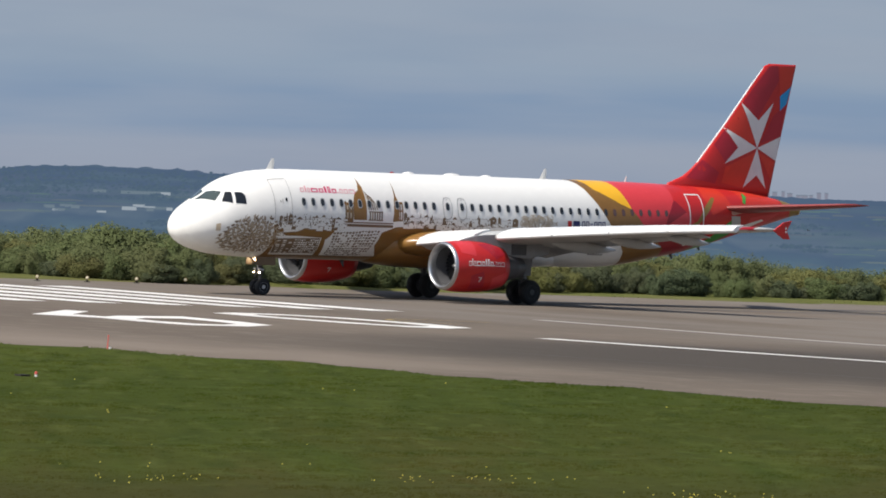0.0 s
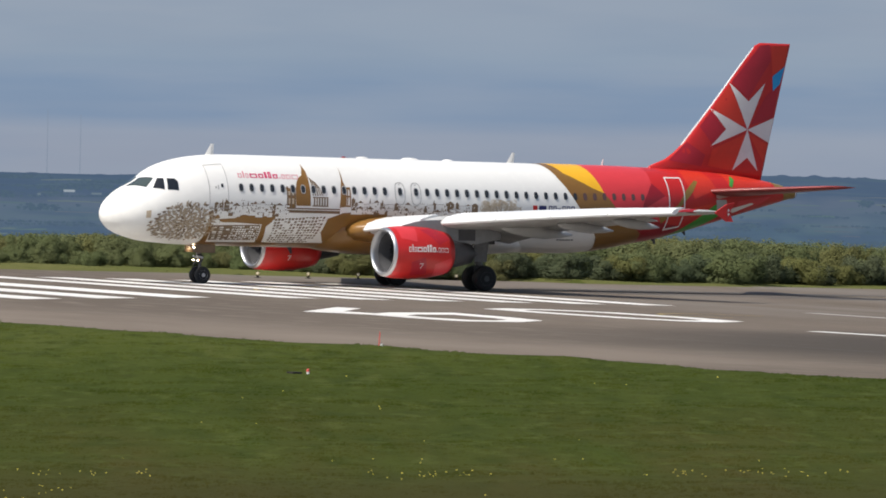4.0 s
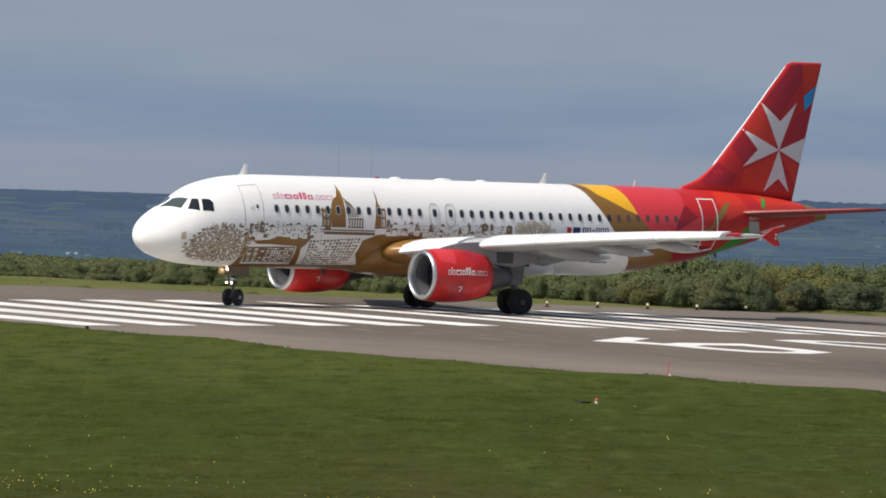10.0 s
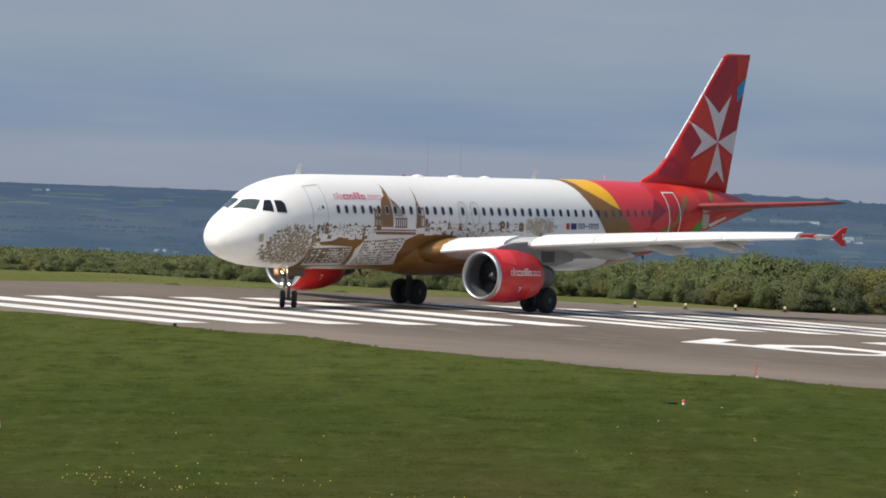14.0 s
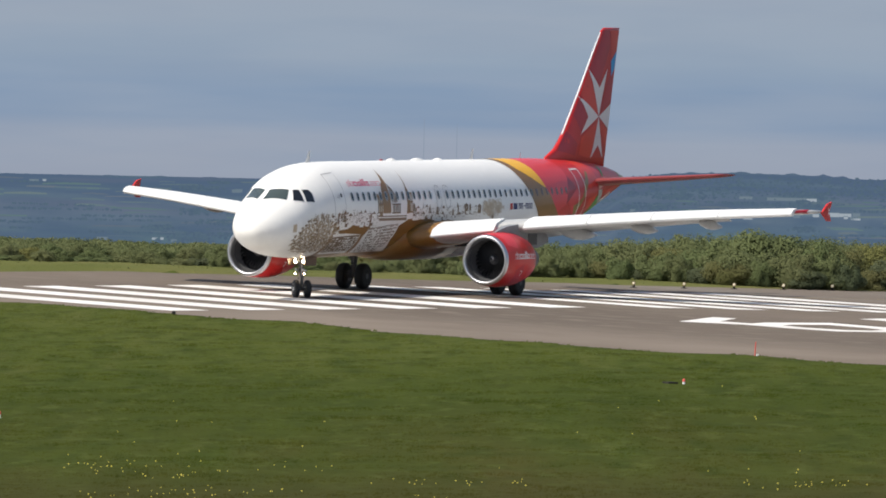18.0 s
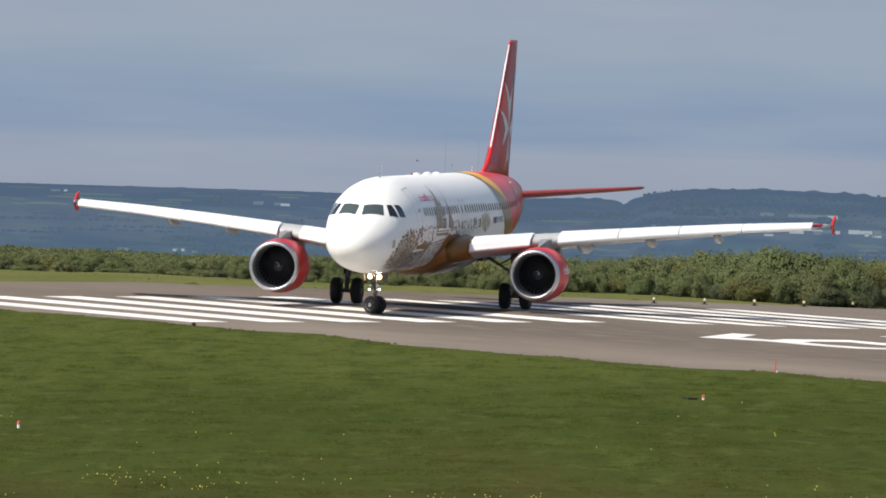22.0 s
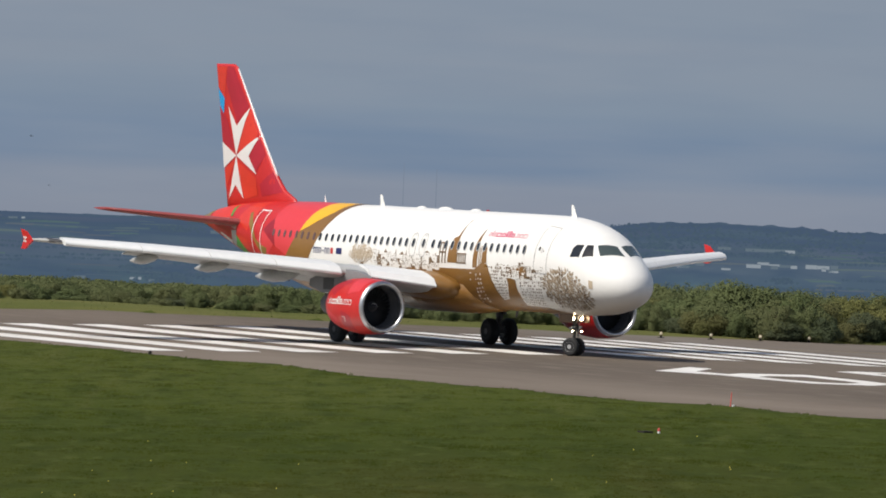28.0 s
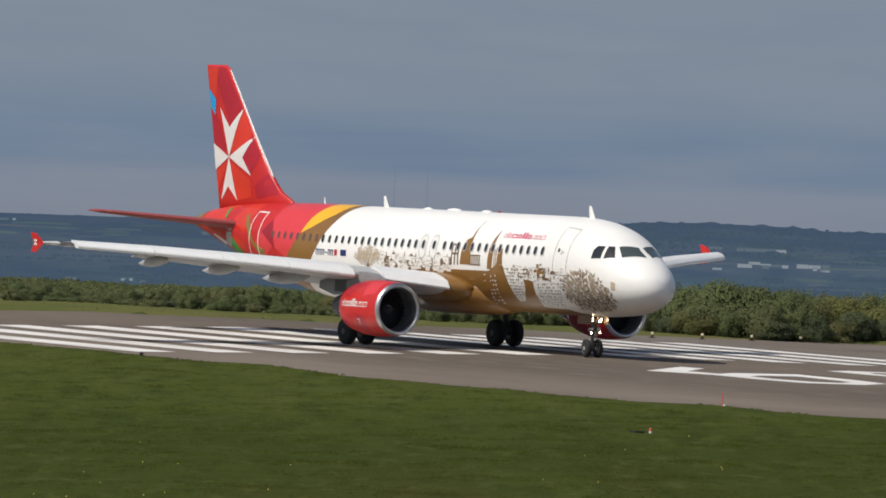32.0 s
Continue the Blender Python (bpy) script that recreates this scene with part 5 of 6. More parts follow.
def elevated_light():
    root = tagged(new("approach_light"), "small elevated light on a stem beside the tarmac", "airfield light", "threshold wing bar lights")
    part("base_plate", loft([circle_ring((0, 0, z), (0, 0, 1), 0.16, 10) for z in (-0.02, 0.03)]), LAMP_DARK, root)
    part("bracket", box(bmesh.new(), -0.16, 0.04, -0.05, 0.05, 0.03, 0.12), LAMP_DARK, root)
    part("stem", tube((0, 0, 0), (0, 0, 0.16), 0.045), LAMP_DARK, root)
    part("housing", lathe_x([(-0.16, 0.03), (-0.13, 0.075), (0.05, 0.1), (0.1, 0.095)], (0, 0, 0.22), 14, True), LAMP_BODY, root, "ochre lamp housing")
    part("hood", loft([[(x, 0.105 * math.cos(q), 0.22 + 0.105 * math.sin(q)) for q in (math.pi * k / 8 for k in range(9))] for x in (0.04, 0.15)], closed=False, caps=False), LAMP_BODY, root)
    part("lens", lathe_x([(0.101, 0.075), (0.13, 0.055), (0.145, 0.02)], (0, 0, 0.22), 12, True), AMBERLAMP, root, "pale warm lens")
    return root


first = elevated_light()
spots = [(-38.5 - 1.0 * k, 21.9 + 3.35 * k) for k in range(5)]
first.matrix_basis = pose(*spots[0], ground_z(*spots[0]), 0, 0, -30)
for x, y in spots[1:]:
    copy_thing(first, pose(x, y, ground_z(x, y), 0, 0, -30))


def stake(x, y, h, label):
    root = tagged(new("marker_stake"), label, "marker")
    z = land_z(x, y)
    root.location = (x, y, z + 0.08)
    part("rod", loft([circle_ring((0, 0, -0.05), (0, 0, 1), 0.025, 8), circle_ring((0.02, 0.03, h), (0, 0, 1), 0.018, 8)]), STAKE_RED, root, "red painted rod")
    part("foot", box(bmesh.new(), 0.06, 0.13, 0.03, 0.1, 0.0, 0.11), STAKE_WHITE, root, "small white lamp block")
    return root


stake(52.1, -23.5, 0.55, "thin red marker stake with a white lamp at the tarmac edge")


def marker(x, y, label, dark):
    root = tagged(new("ground_marker"), label, "marker", "markers in the grass")
    root.location = (x, y, land_z(x, y) + 0.05)
    part("post", loft([circle_ring((0, 0, z), (0, 0, 1), r, 10) for z, r in ((0, 0.05), (0.15, 0.045))]), STAKE_WHITE, root, "white post")
    part("cap", loft([circle_ring((0, 0, z), (0, 0, 1), r, 10) for z, r in ((0.15, 0.055), (0.22, 0.045), (0.25, 0.015))]), STAKE_RED, root, "red cap")
    if dark:
        part("slab", box(bmesh.new(), -0.55, -0.12, -0.5, -0.15, -0.05, 0.13), LAMP_DARK, root, "dark drain cover")


marker(74.9, -39.3, "small red and white marker beside a dark cover in grass", True)
marker(91.4, -71.75, "small red and white marker in the grass", False)


def edge_fitting(x, y, size):
    root = tagged(new("edge_light"), "small dark edge light fitting at the grass verge", "airfield light", "edge lights")
    root.location, root.scale = (x, y, land_z(x, y) + 0.02), (size, size, size)
    part("stem", tube((0, 0, 0), (0, 0, 0.14), 0.04), LAMP_DARK, root)
    part("housing", loft([circle_ring((0, 0, z), (0, 0, 1), r, 12) for z, r in ((0.14, 0.09), (0.24, 0.085), (0.28, 0.04))]), LAMP_DARK, root)


edge_fitting(7.1, -24.9, 0.9)
edge_fitting(15.6, -24.6, 0.55)

# tyre rubber on the turn from the taxiway
def streak(name, pts, width, mat, lift):
    left, right = [], []
    for i, (x, y) in enumerate(pts):
        a, b = pts[max(0, i - 1)], pts[min(len(pts) - 1, i + 1)]
        d = Vector((b[0] - a[0], b[1] - a[1])).normalized()
        w = width * 0.5
        left.append((x - d.y * w, y + d.x * w))
        right.append((x + d.y * w, y - d.x * w))
    bm = bmesh.new()
    n = len(pts)
    vs = [bm.verts.new((x, y, ground_z(x, y) + lift)) for x, y in left + right]
    for i in range(n - 1):
        bm.faces.new((vs[i], vs[i + 1], vs[n + i + 1], vs[n + i]))
    bmesh.ops.recalc_face_normals(bm, faces=bm.faces)
    return part(name, bm, mat, runway)


def arc(cx, cy, r, a0, a1, n=24):
    return [(cx + r * math.cos(radians(a0 + (a1 - a0) * k / n)), cy + r * math.sin(radians(a0 + (a1 - a0) * k / n))) for k in range(n + 1)]


for dx in (-3.8, 3.8):
    streak("tyre_streak", [(-24.6 + dx + 0.3 * math.sin(k), 150.0 - 5.0 * k) for k in range(25)], 1.1, SKID, 0.003)
    streak("tyre_streak", [(-26.6 + dx + 0.02 * (k - 8) ** 2, 130.0 - 4.0 * k) for k in range(24)], 0.6, SKID, 0.004)
streak("lead_in_line", [(-25.0, 150.0 - 4 * k) for k in range(31)] + arc(-5.0, 26.0, 20.0, 180, 270), 0.22, YELLOWLINE, 0.005)
streak("lead_in_curl", arc(16.5, 14.0, 3.0, 120, 330), 0.25, YELLOWLINE, 0.007)

# seams between the paver's lanes
SEAMLINE = material("asphalt_seam", (0.075, 0.068, 0.062), 0.9)
for y in (-15.0, -7.5, 0.3, 7.6, 15.1, 22.4):
    streak("paving_seam", [(-45.0 + 8 * k, y + 0.03 * math.sin(k)) for k in range(24)], 0.07, SEAMLINE, 0.003)


def thin_leaf(m, c, share):
    """Let part of the light through, as leaves and blades do."""
    t = m.node_tree
    thin, both = t.nodes.new("ShaderNodeBsdfTranslucent"), t.nodes.new("ShaderNodeMixShader")
    both.inputs[0].default_value = share
    t.links.new(c, thin.inputs[0])
    t.links.new(t.nodes["Principled BSDF"].outputs[0], both.inputs[1])
    t.links.new(thin.outputs[0], both.inputs[2])
    t.links.new(both.outputs[0], t.nodes["Material Output"].inputs[0])


# ---- grass blades on the verge and the meadow, one stand of them ----
def build_blades():
    r = np.random.RandomState(3)
    n = 230000
    az = np.radians(r.uniform(144.8, 156.3, n))
    w = np.sqrt(r.uniform(196.0 ** 2, 385.0 ** 2, n))
    x, y = EYE.x + w * np.cos(az), EYE.y + w * np.sin(az)
    keep = y < np.array([near_edge(v) + 0.15 for v in x])
    x, y = x[keep], y[keep]
    n = len(x)
    # tufts stand thicker and taller in patches
    patch = np.array([noise.noise(Vector((a * 0.3, b * 0.3, 5.0))) * 0.6 + 0.6 * noise.noise(Vector((a * 1.1, b * 1.1, 8.0))) for a, b in zip(x, y)])
    z = np.array([land_z(a, b) + turf(a, b) for a, b in zip(x, y)]) + 0.085
    hgt = (0.022 + 0.05 * np.clip(patch + 0.2, 0, 1.2) + 0.07 * np.clip(patch - 0.12, 0, 0.6)) * r.uniform(0.6, 1.4, n)
    verts, faces = [], []
    count = 3
    vs = np.zeros((n, count * 3, 3))
    for k in range(count):
        t = np.radians(r.uniform(-75, 15, n))  # combed by the wind
        lean = r.uniform(0.0, 0.03, n)
        wd = r.uniform(0.015, 0.04, n)
        ox, oy = r.uniform(-0.06, 0.06, n), r.uniform(-0.06, 0.06, n)
        vs[:, 3 * k, 0], vs[:, 3 * k, 1], vs[:, 3 * k, 2] = x + ox + wd * np.sin(t), y + oy - wd * np.cos(t), z
        vs[:, 3 * k + 1, 0], vs[:, 3 * k + 1, 1], vs[:, 3 * k + 1, 2] = x + ox - wd * np.sin(t), y + oy + wd * np.cos(t), z
        vs[:, 3 * k + 2, 0], vs[:, 3 * k + 2, 1], vs[:, 3 * k + 2, 2] = x + ox - lean * np.cos(t), y + oy - lean * np.sin(t), z + hgt * r.uniform(0.6, 1.0, n)
    vs = vs.reshape(-1, 3)
    me = bpy.data.meshes.new("grass")
    me.vertices.add(len(vs))
    me.vertices.foreach_set("co", vs.ravel())
    tri = len(vs) // 3
    me.loops.add(tri * 3)
    me.loops.foreach_set("vertex_index", np.arange(tri * 3))
    me.polygons.add(tri)
    me.polygons.foreach_set("loop_start", np.arange(tri) * 3)
    me.update(calc_edges=True)
    # a stand of blades takes the light like the turf that it covers
    up = np.stack([r.normal(0, 0.22, len(vs)), r.normal(0, 0.22, len(vs)), np.ones(len(vs))], axis=1)
    me.polygons.foreach_set("use_smooth", np.ones(tri, bool))
    me.normals_split_custom_set_from_vertices(up / np.linalg.norm(up, axis=1)[:, None])
    m = material("grass_blades", (0.08, 0.12, 0.02), 0.9, spec=0.02)
    geo = m.node_tree.nodes.new("ShaderNodeNewGeometry")
    base = mix_colors(m, (0.045, 0.061, 0.0102), (0.060, 0.075, 0.0142), geo.outputs["Random Per Island"])
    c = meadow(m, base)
    paint(m, c)
    thin_leaf(m, c, 0.06)
    me.materials.append(m)
    tagged(new("grass", me), "short uneven airfield grass blades, green with dry tips", "grass", kind="stuff")


build_blades()


def build_far_verge():
    """The unmown, drier strip past the runway's end."""
    r = random.Random(14)
    verts, faces = [], []
    for _ in range(9000):
        y = r.uniform(-75, 110)
        x = far_edge(y) - r.uniform(0.0, 1.0) ** 0.8 * 16.0 + 0.4
        z = land_z(x, y) + turf(x, y) + 0.05
        h, t, w = r.uniform(0.04, 0.1), r.uniform(-1.9, -0.4), r.uniform(0.03, 0.07)
        b = len(verts)
        verts += [(x - w * math.sin(t), y + w * math.cos(t), z), (x + w * math.sin(t), y - w * math.cos(t), z), (x + r.uniform(-0.08, 0.08), y + r.uniform(-0.08, 0.08), z + h)]
        faces.append((b, b + 1, b + 2))
    me = bpy.data.meshes.new("rough_grass")
    me.from_pydata(verts, [], faces)
    m = material("rough_grass_blades", (0.13, 0.13, 0.05), 0.9, spec=0.15)
    geo = m.node_tree.nodes.new("ShaderNodeNewGeometry")
    c = mix_colors(m, (0.10, 0.112, 0.034), (0.138, 0.134, 0.05), geo.outputs["Random Per Island"])
    paint(m, mix_colors(m, c, (0.085, 0.098, 0.03), noise_fac(m, 0.2, 0.45, 0.7)))
    me.materials.append(m)
    tagged(new("rough_grass", me), "rough yellowish grass between the tarmac and the scrub", "grass", kind="stuff")


build_far_verge()


def build_flowers():
    r = random.Random(9)
    verts, faces = [], []
    for _ in range(1900):
        az, w = radians(r.uniform(145.5, 156.3)), r.uniform(197, 222) if r.random() < 0.85 else r.uniform(205, 290)
        x, y = EYE.x + w * math.cos(az), EYE.y + w * math.sin(az)
        if y > near_edge(x) - 2 or noise.noise(Vector((x * 0.22, y * 0.22, 1.0))) < (0.1 if az > radians(152.8) else 0.3):
            continue
        z = land_z(x, y) + 0.1 + turf(x, y) + r.uniform(0.08, 0.18)
        q = r.uniform(0.012, 0.024)
        b = len(verts)
        verts += [(x + q, y, z), (x - q, y, z), (x, y + q, z), (x, y - q, z), (x, y, z + q), (x, y, z - q)]
        faces += [(b, b + 2, b + 4), (b + 2, b + 1, b + 4), (b + 1, b + 3, b + 4), (b + 3, b, b + 4), (b + 2, b, b + 5), (b + 1, b + 2, b + 5), (b + 3, b + 1, b + 5), (b, b + 3, b + 5)]
    me = bpy.data.meshes.new("buttercups")
    me.from_pydata(verts, [], faces)
    me.materials.append(material("yellow_petals", (0.62, 0.50, 0.05), 0.6))
    tagged(new("buttercups", me), "scattered yellow buttercups in the meadow grass", "flowers", kind="stuff")


build_flowers()


# ---- scrub behind the runway ----
def leaf_material(name, a, b, dead):
    m = material(name, a, 0.85, spec=0.06)
    geo, info = m.node_tree.nodes.new("ShaderNodeNewGeometry"), m.node_tree.nodes.new("ShaderNodeObjectInfo")
    c = mix_colors(m, a, b, geo.outputs["Random Per Island"])
    half = m.node_tree.nodes.new("ShaderNodeMath")
    half.operation = "MULTIPLY"
    half.inputs[1].default_value = 0.75
    m.node_tree.links.new(info.outputs["Random"], half.inputs[0])
    c = mix_colors(m, c, dead, half.outputs[0])
    c = mix_colors(m, c, tuple(v * 0.72 for v in a), noise_fac(m, 0.25, 0.45, 0.7))
    paint(m, c)
    thin_leaf(m, c, 0.42)
    return m


LEAF = leaf_material("scrub_leaves", (0.125, 0.160, 0.069), (0.149, 0.181, 0.078), (0.166, 0.171, 0.082))
LEAF_DARK = leaf_material("dark_scrub_leaves", (0.091, 0.117, 0.065), (0.108, 0.134, 0.073), (0.119, 0.127, 0.073))
LEAF_GOLD = leaf_material("yellowish_scrub_leaves", (0.166, 0.175, 0.063), (0.197, 0.194, 0.073), (0.149, 0.145, 0.069))
BARK = material("bark", (0.10, 0.075, 0.05), 0.9)
paint(BARK, mix_colors(BARK, (0.12, 0.09, 0.06), (0.06, 0.045, 0.03), noise_fac(BARK, 8.0)))


def leaf_spray(r, cx, cy, z0, rx, rz, count, size):
    """Small leaves over several lobes that together make an uneven crown: their corners and their normals."""
    n = 30
    a, q = r.uniform(0, 6.283, n), np.sqrt(r.uniform(0, 1, n))
    high = r.uniform(0.12, 0.86, n)
    girth = 0.86 * np.sqrt(1.0 - ((high - 0.42) / 0.62) ** 2)
    lobes = np.concatenate([np.stack([cx + rx * q * girth * np.cos(a), cy + rx * q * girth * np.sin(a), z0 + rz * high, r.uniform(0.10, 0.30, n)], axis=1), [[cx, cy, z0 + rz * 0.36, 0.6]]])
    lobe = lobes[r.choice(n + 1, count, p=np.append(lobes[:-1, 3] ** 1.5, 0.9) / (np.sum(lobes[:-1, 3] ** 1.5) + 0.9))]
    way = r.normal(0, 1, (count, 3)) + (0, 0, 0.15)
    way /= np.linalg.norm(way, axis=1)[:, None]
    d = way * (0.74 + 0.42 * r.rand(count) ** 1.6)[:, None]
    q = lobe[:, 3]
    c = np.stack([lobe[:, 0] + d[:, 0] * rx * q, lobe[:, 1] + d[:, 1] * rx * q, np.maximum(z0 + 0.02 * rz, lobe[:, 2] + d[:, 2] * rz * q * 0.8)], axis=1)
    lean = way + r.normal(0, 0.3, (count, 3)) + (0, 0, 0.15)
    lean /= np.linalg.norm(lean, axis=1)[:, None]
    u = np.cross(lean, r.normal(0, 1, (count, 3)))
    u /= np.linalg.norm(u, axis=1)[:, None]
    v = np.cross(lean, u)
    s = (size * r.uniform(0.6, 1.4, count))[:, None]
    # the dense heart of each lobe
    heart, bent = [], []
    for lx, ly, lz, lq in lobes[-1:]:
        for k in range(8):
            for a0, a1 in ((-1.57, -0.5), (-0.5, 0.5), (0.5, 1.57)):
                quad = [(k, a0), (k + 1, a0), (k + 1, a1), (k, a1)]
                for tri in (((0, 1, 2), (0, 2, 3)) if abs(a0) < 1 and abs(a1) < 1 else (((0, 1, 2),) if a1 > 1 else ((0, 2, 3),))):
                    for e in tri:
                        f, g = quad[e][0] * math.pi / 4, quad[e][1]
                        n = (math.cos(f) * math.cos(g), math.sin(f) * math.cos(g), math.sin(g))
                        heart.append((lx + 0.8 * lq * rx * n[0], ly + 0.8 * lq * rx * n[1], max(z0, lz + 0.6 * lq * rz * n[2])))
                        bent.append((n[0] * 0.6 + 0.5 * (heart[-1][0] - cx) / rx, n[1] * 0.6 + 0.5 * (heart[-1][1] - cy) / rx, n[2] * 0.6 + 0.4))
    bent = np.array(bent)
    bent /= np.linalg.norm(bent, axis=1)[:, None]
    corners = np.stack([c - u * s, c + u * s * 0.6 - v * s * 0.75, c + u * s * 0.6 + v * s * 0.75], axis=1).reshape(-1, 3)
    # the light falls on the crown as a whole, then on the lobe
    whole = np.stack([(c[:, 0] - cx) / rx, (c[:, 1] - cy) / rx, (c[:, 2] - z0) / rz - 0.2], axis=1)
    soft = 0.55 * way + 0.7 * whole + r.normal(0, 0.12, (count, 3)) + (0, 0, 0.35)
    soft /= np.linalg.norm(soft, axis=1)[:, None]
    return np.concatenate([corners, heart]), np.concatenate([np.repeat(soft, 3, axis=0), bent])


def leaf_mesh(name, corners, normals, mat):
    me = bpy.data.meshes.new(name)
    n = len(corners) // 3
    me.vertices.add(n * 3)
    me.vertices.foreach_set("co", corners.ravel())
    me.loops.add(n * 3)
    me.loops.foreach_set("vertex_index", np.arange(n * 3))
    me.polygons.add(n)
    me.polygons.foreach_set("loop_start", np.arange(n) * 3)
    me.update(calc_edges=True)
    me.materials.append(mat)
    me.polygons.foreach_set("use_smooth", np.ones(n, bool))
    me.normals_split_custom_set_from_vertices(normals)
    return me


def build_shrub(seed, leaf, label):
    r = random.Random(seed)
    root = tagged(new("shrub"), label, "bush", "scrub bushes behind the runway")
    crown = new("crown", leaf_mesh("crown", *leaf_spray(np.random.RandomState(seed), 0, 0, 0.0, 1.0, 1.0, 9400, 0.029), leaf))
    crown.parent = root
    bm = bmesh.new()
    for k in range(4):
        a = 2 * math.pi * k / 4 + r.random()
        tip = Vector((0.4 * math.cos(a), 0.4 * math.sin(a), 0.7))
        ring = [circle_ring(p, Vector((0, 0, 1)), q, 5) for p, q in ((Vector((0.06 * math.cos(a), 0.06 * math.sin(a), -0.1)), 0.035), (tip * 0.5, 0.022), (tip, 0.008))]
        vs = [[bm.verts.new(p) for p in rg] for rg in ring]
        for i in range(2):
            for j in range(5):
                bm.faces.new((vs[i][j], vs[i][(j + 1) % 5], vs[i + 1][(j + 1) % 5], vs[i + 1][j]))
    part("trunk", bm, BARK, root)
    return root


def between(rows, x):
    """A value read off a row of (place, value) pairs."""
    for (a, p), (b, q) in zip(rows, rows[1:]):
        if x <= b:
            f = max(0.0, (x - a) / (b - a))
            return p + (q - p) * f
    return rows[-1][1]


# along the compass: the tilt at which the scrub's tops and its foot stand
TOPS = [(143.0, -1.22), (145.5, -1.20), (145.85, -1.14), (146.5, -1.155), (147.4, -1.13), (149.4, -1.105), (149.8, -1.10), (150.0, -1.08), (150.5, -1.11), (151.2, -1.165), (152.4, -1.19), (153.6, -1.22), (154.3, -1.245), (157.0, -1.25)]
FEET = [(143.0, -1.405), (145.6, -1.412), (147.4, -1.421), (149.8, -1.428), (150.5, -1.414), (151.25, -1.398), (152.3, -1.392), (153.5, -1.375), (154.3, -1.36), (157.0, -1.357)]


def crown_tilt(az):
    return between(TOPS, az) - 0.012 * math.sin(az * 23.0) * math.sin(az * 9.7)


def scrub_foot(az):
    """How far off the scrub begins: where the ray at its foot's tilt meets the land."""
    c, s, k = math.cos(radians(az)), math.sin(radians(az)), math.tan(radians(between(FEET, az)))
    w = 405.0
    while w < 464.0 and EYE.z + w * k > land_z(EYE.x + w * c, EYE.y + w * s) + 0.1:
        w += 0.5
    return w


def build_scrub():
    r = random.Random(21)
    kinds = [build_shrub(k, LEAF, "dense green scrub bush behind the runway") for k in range(4)] + [build_shrub(7, LEAF_DARK, "dark green scrub bush behind the runway"), build_shrub(8, LEAF_GOLD, "yellowish spring scrub bush behind the runway")]
    used = set()
    count = 190
    for k in range(count):
        az = 143.6 + 13.2 * (k + r.uniform(-0.5, 0.5)) / count
        front = k % 2 == 0
        w = scrub_foot(az) + (r.uniform(0.5, 3.0) if front else r.uniform(5.0, 14.0))
        x, y = EYE.x + w * math.cos(radians(az)), EYE.y + w * math.sin(radians(az))
        z = land_z(x, y) - 0.02
        top = EYE.z + w * math.tan(radians(crown_tilt(az))) - z
        h = max(0.35, top * (r.uniform(0.35, 0.72) if front else r.uniform(0.7, 1.0)))
        which = 4 if front and r.random() < (0.42 if az < 151.3 else 0.2) else (5 if r.random() < (0.34 if az < 149.5 else 0.16) else r.randrange(4))
        kind = kinds[which]
        wide = max(h * r.uniform(0.7, 1.35), 0.8)
        m = pose(x, y, z, 0, 0, r.uniform(0, 360))
        if kind.name not in used:
            used.add(kind.name)
            ob = kind
            ob.matrix_basis = m
        else:
            ob = copy_thing(kind, m)
        ob.scale = (wide, wide, h * 1.08)
    # the thicket that stands behind, not to be told apart
    sprays, rs = [], np.random.RandomState(22)
    for k in range(1000):
        az = 143.2 + 14.0 * (k + r.uniform(-0.5, 0.5)) / 1000
        w = scrub_foot(az) + r.uniform(12.0, 60.0)
        x, y = EYE.x + w * math.cos(radians(az)), EYE.y + w * math.sin(radians(az))
        z = land_z(x, y)
        top = EYE.z + w * math.tan(radians(crown_tilt(az) - r.uniform(0.0, 0.055))) - z
        h = max(0.6, top)
        body = min(h, 2.6)
        sprays.append(leaf_spray(rs, x, y, z + h - body, r.uniform(0.8, 2.0), body * 1.08, 900, 0.058))
    me = leaf_mesh("thicket", np.concatenate([a for a, _ in sprays]), np.concatenate([b for _, b in sprays]), LEAF)
    tagged(new("thicket", me), "dense green thicket falling away behind the airfield", "bushes", kind="stuff")


build_scrub()


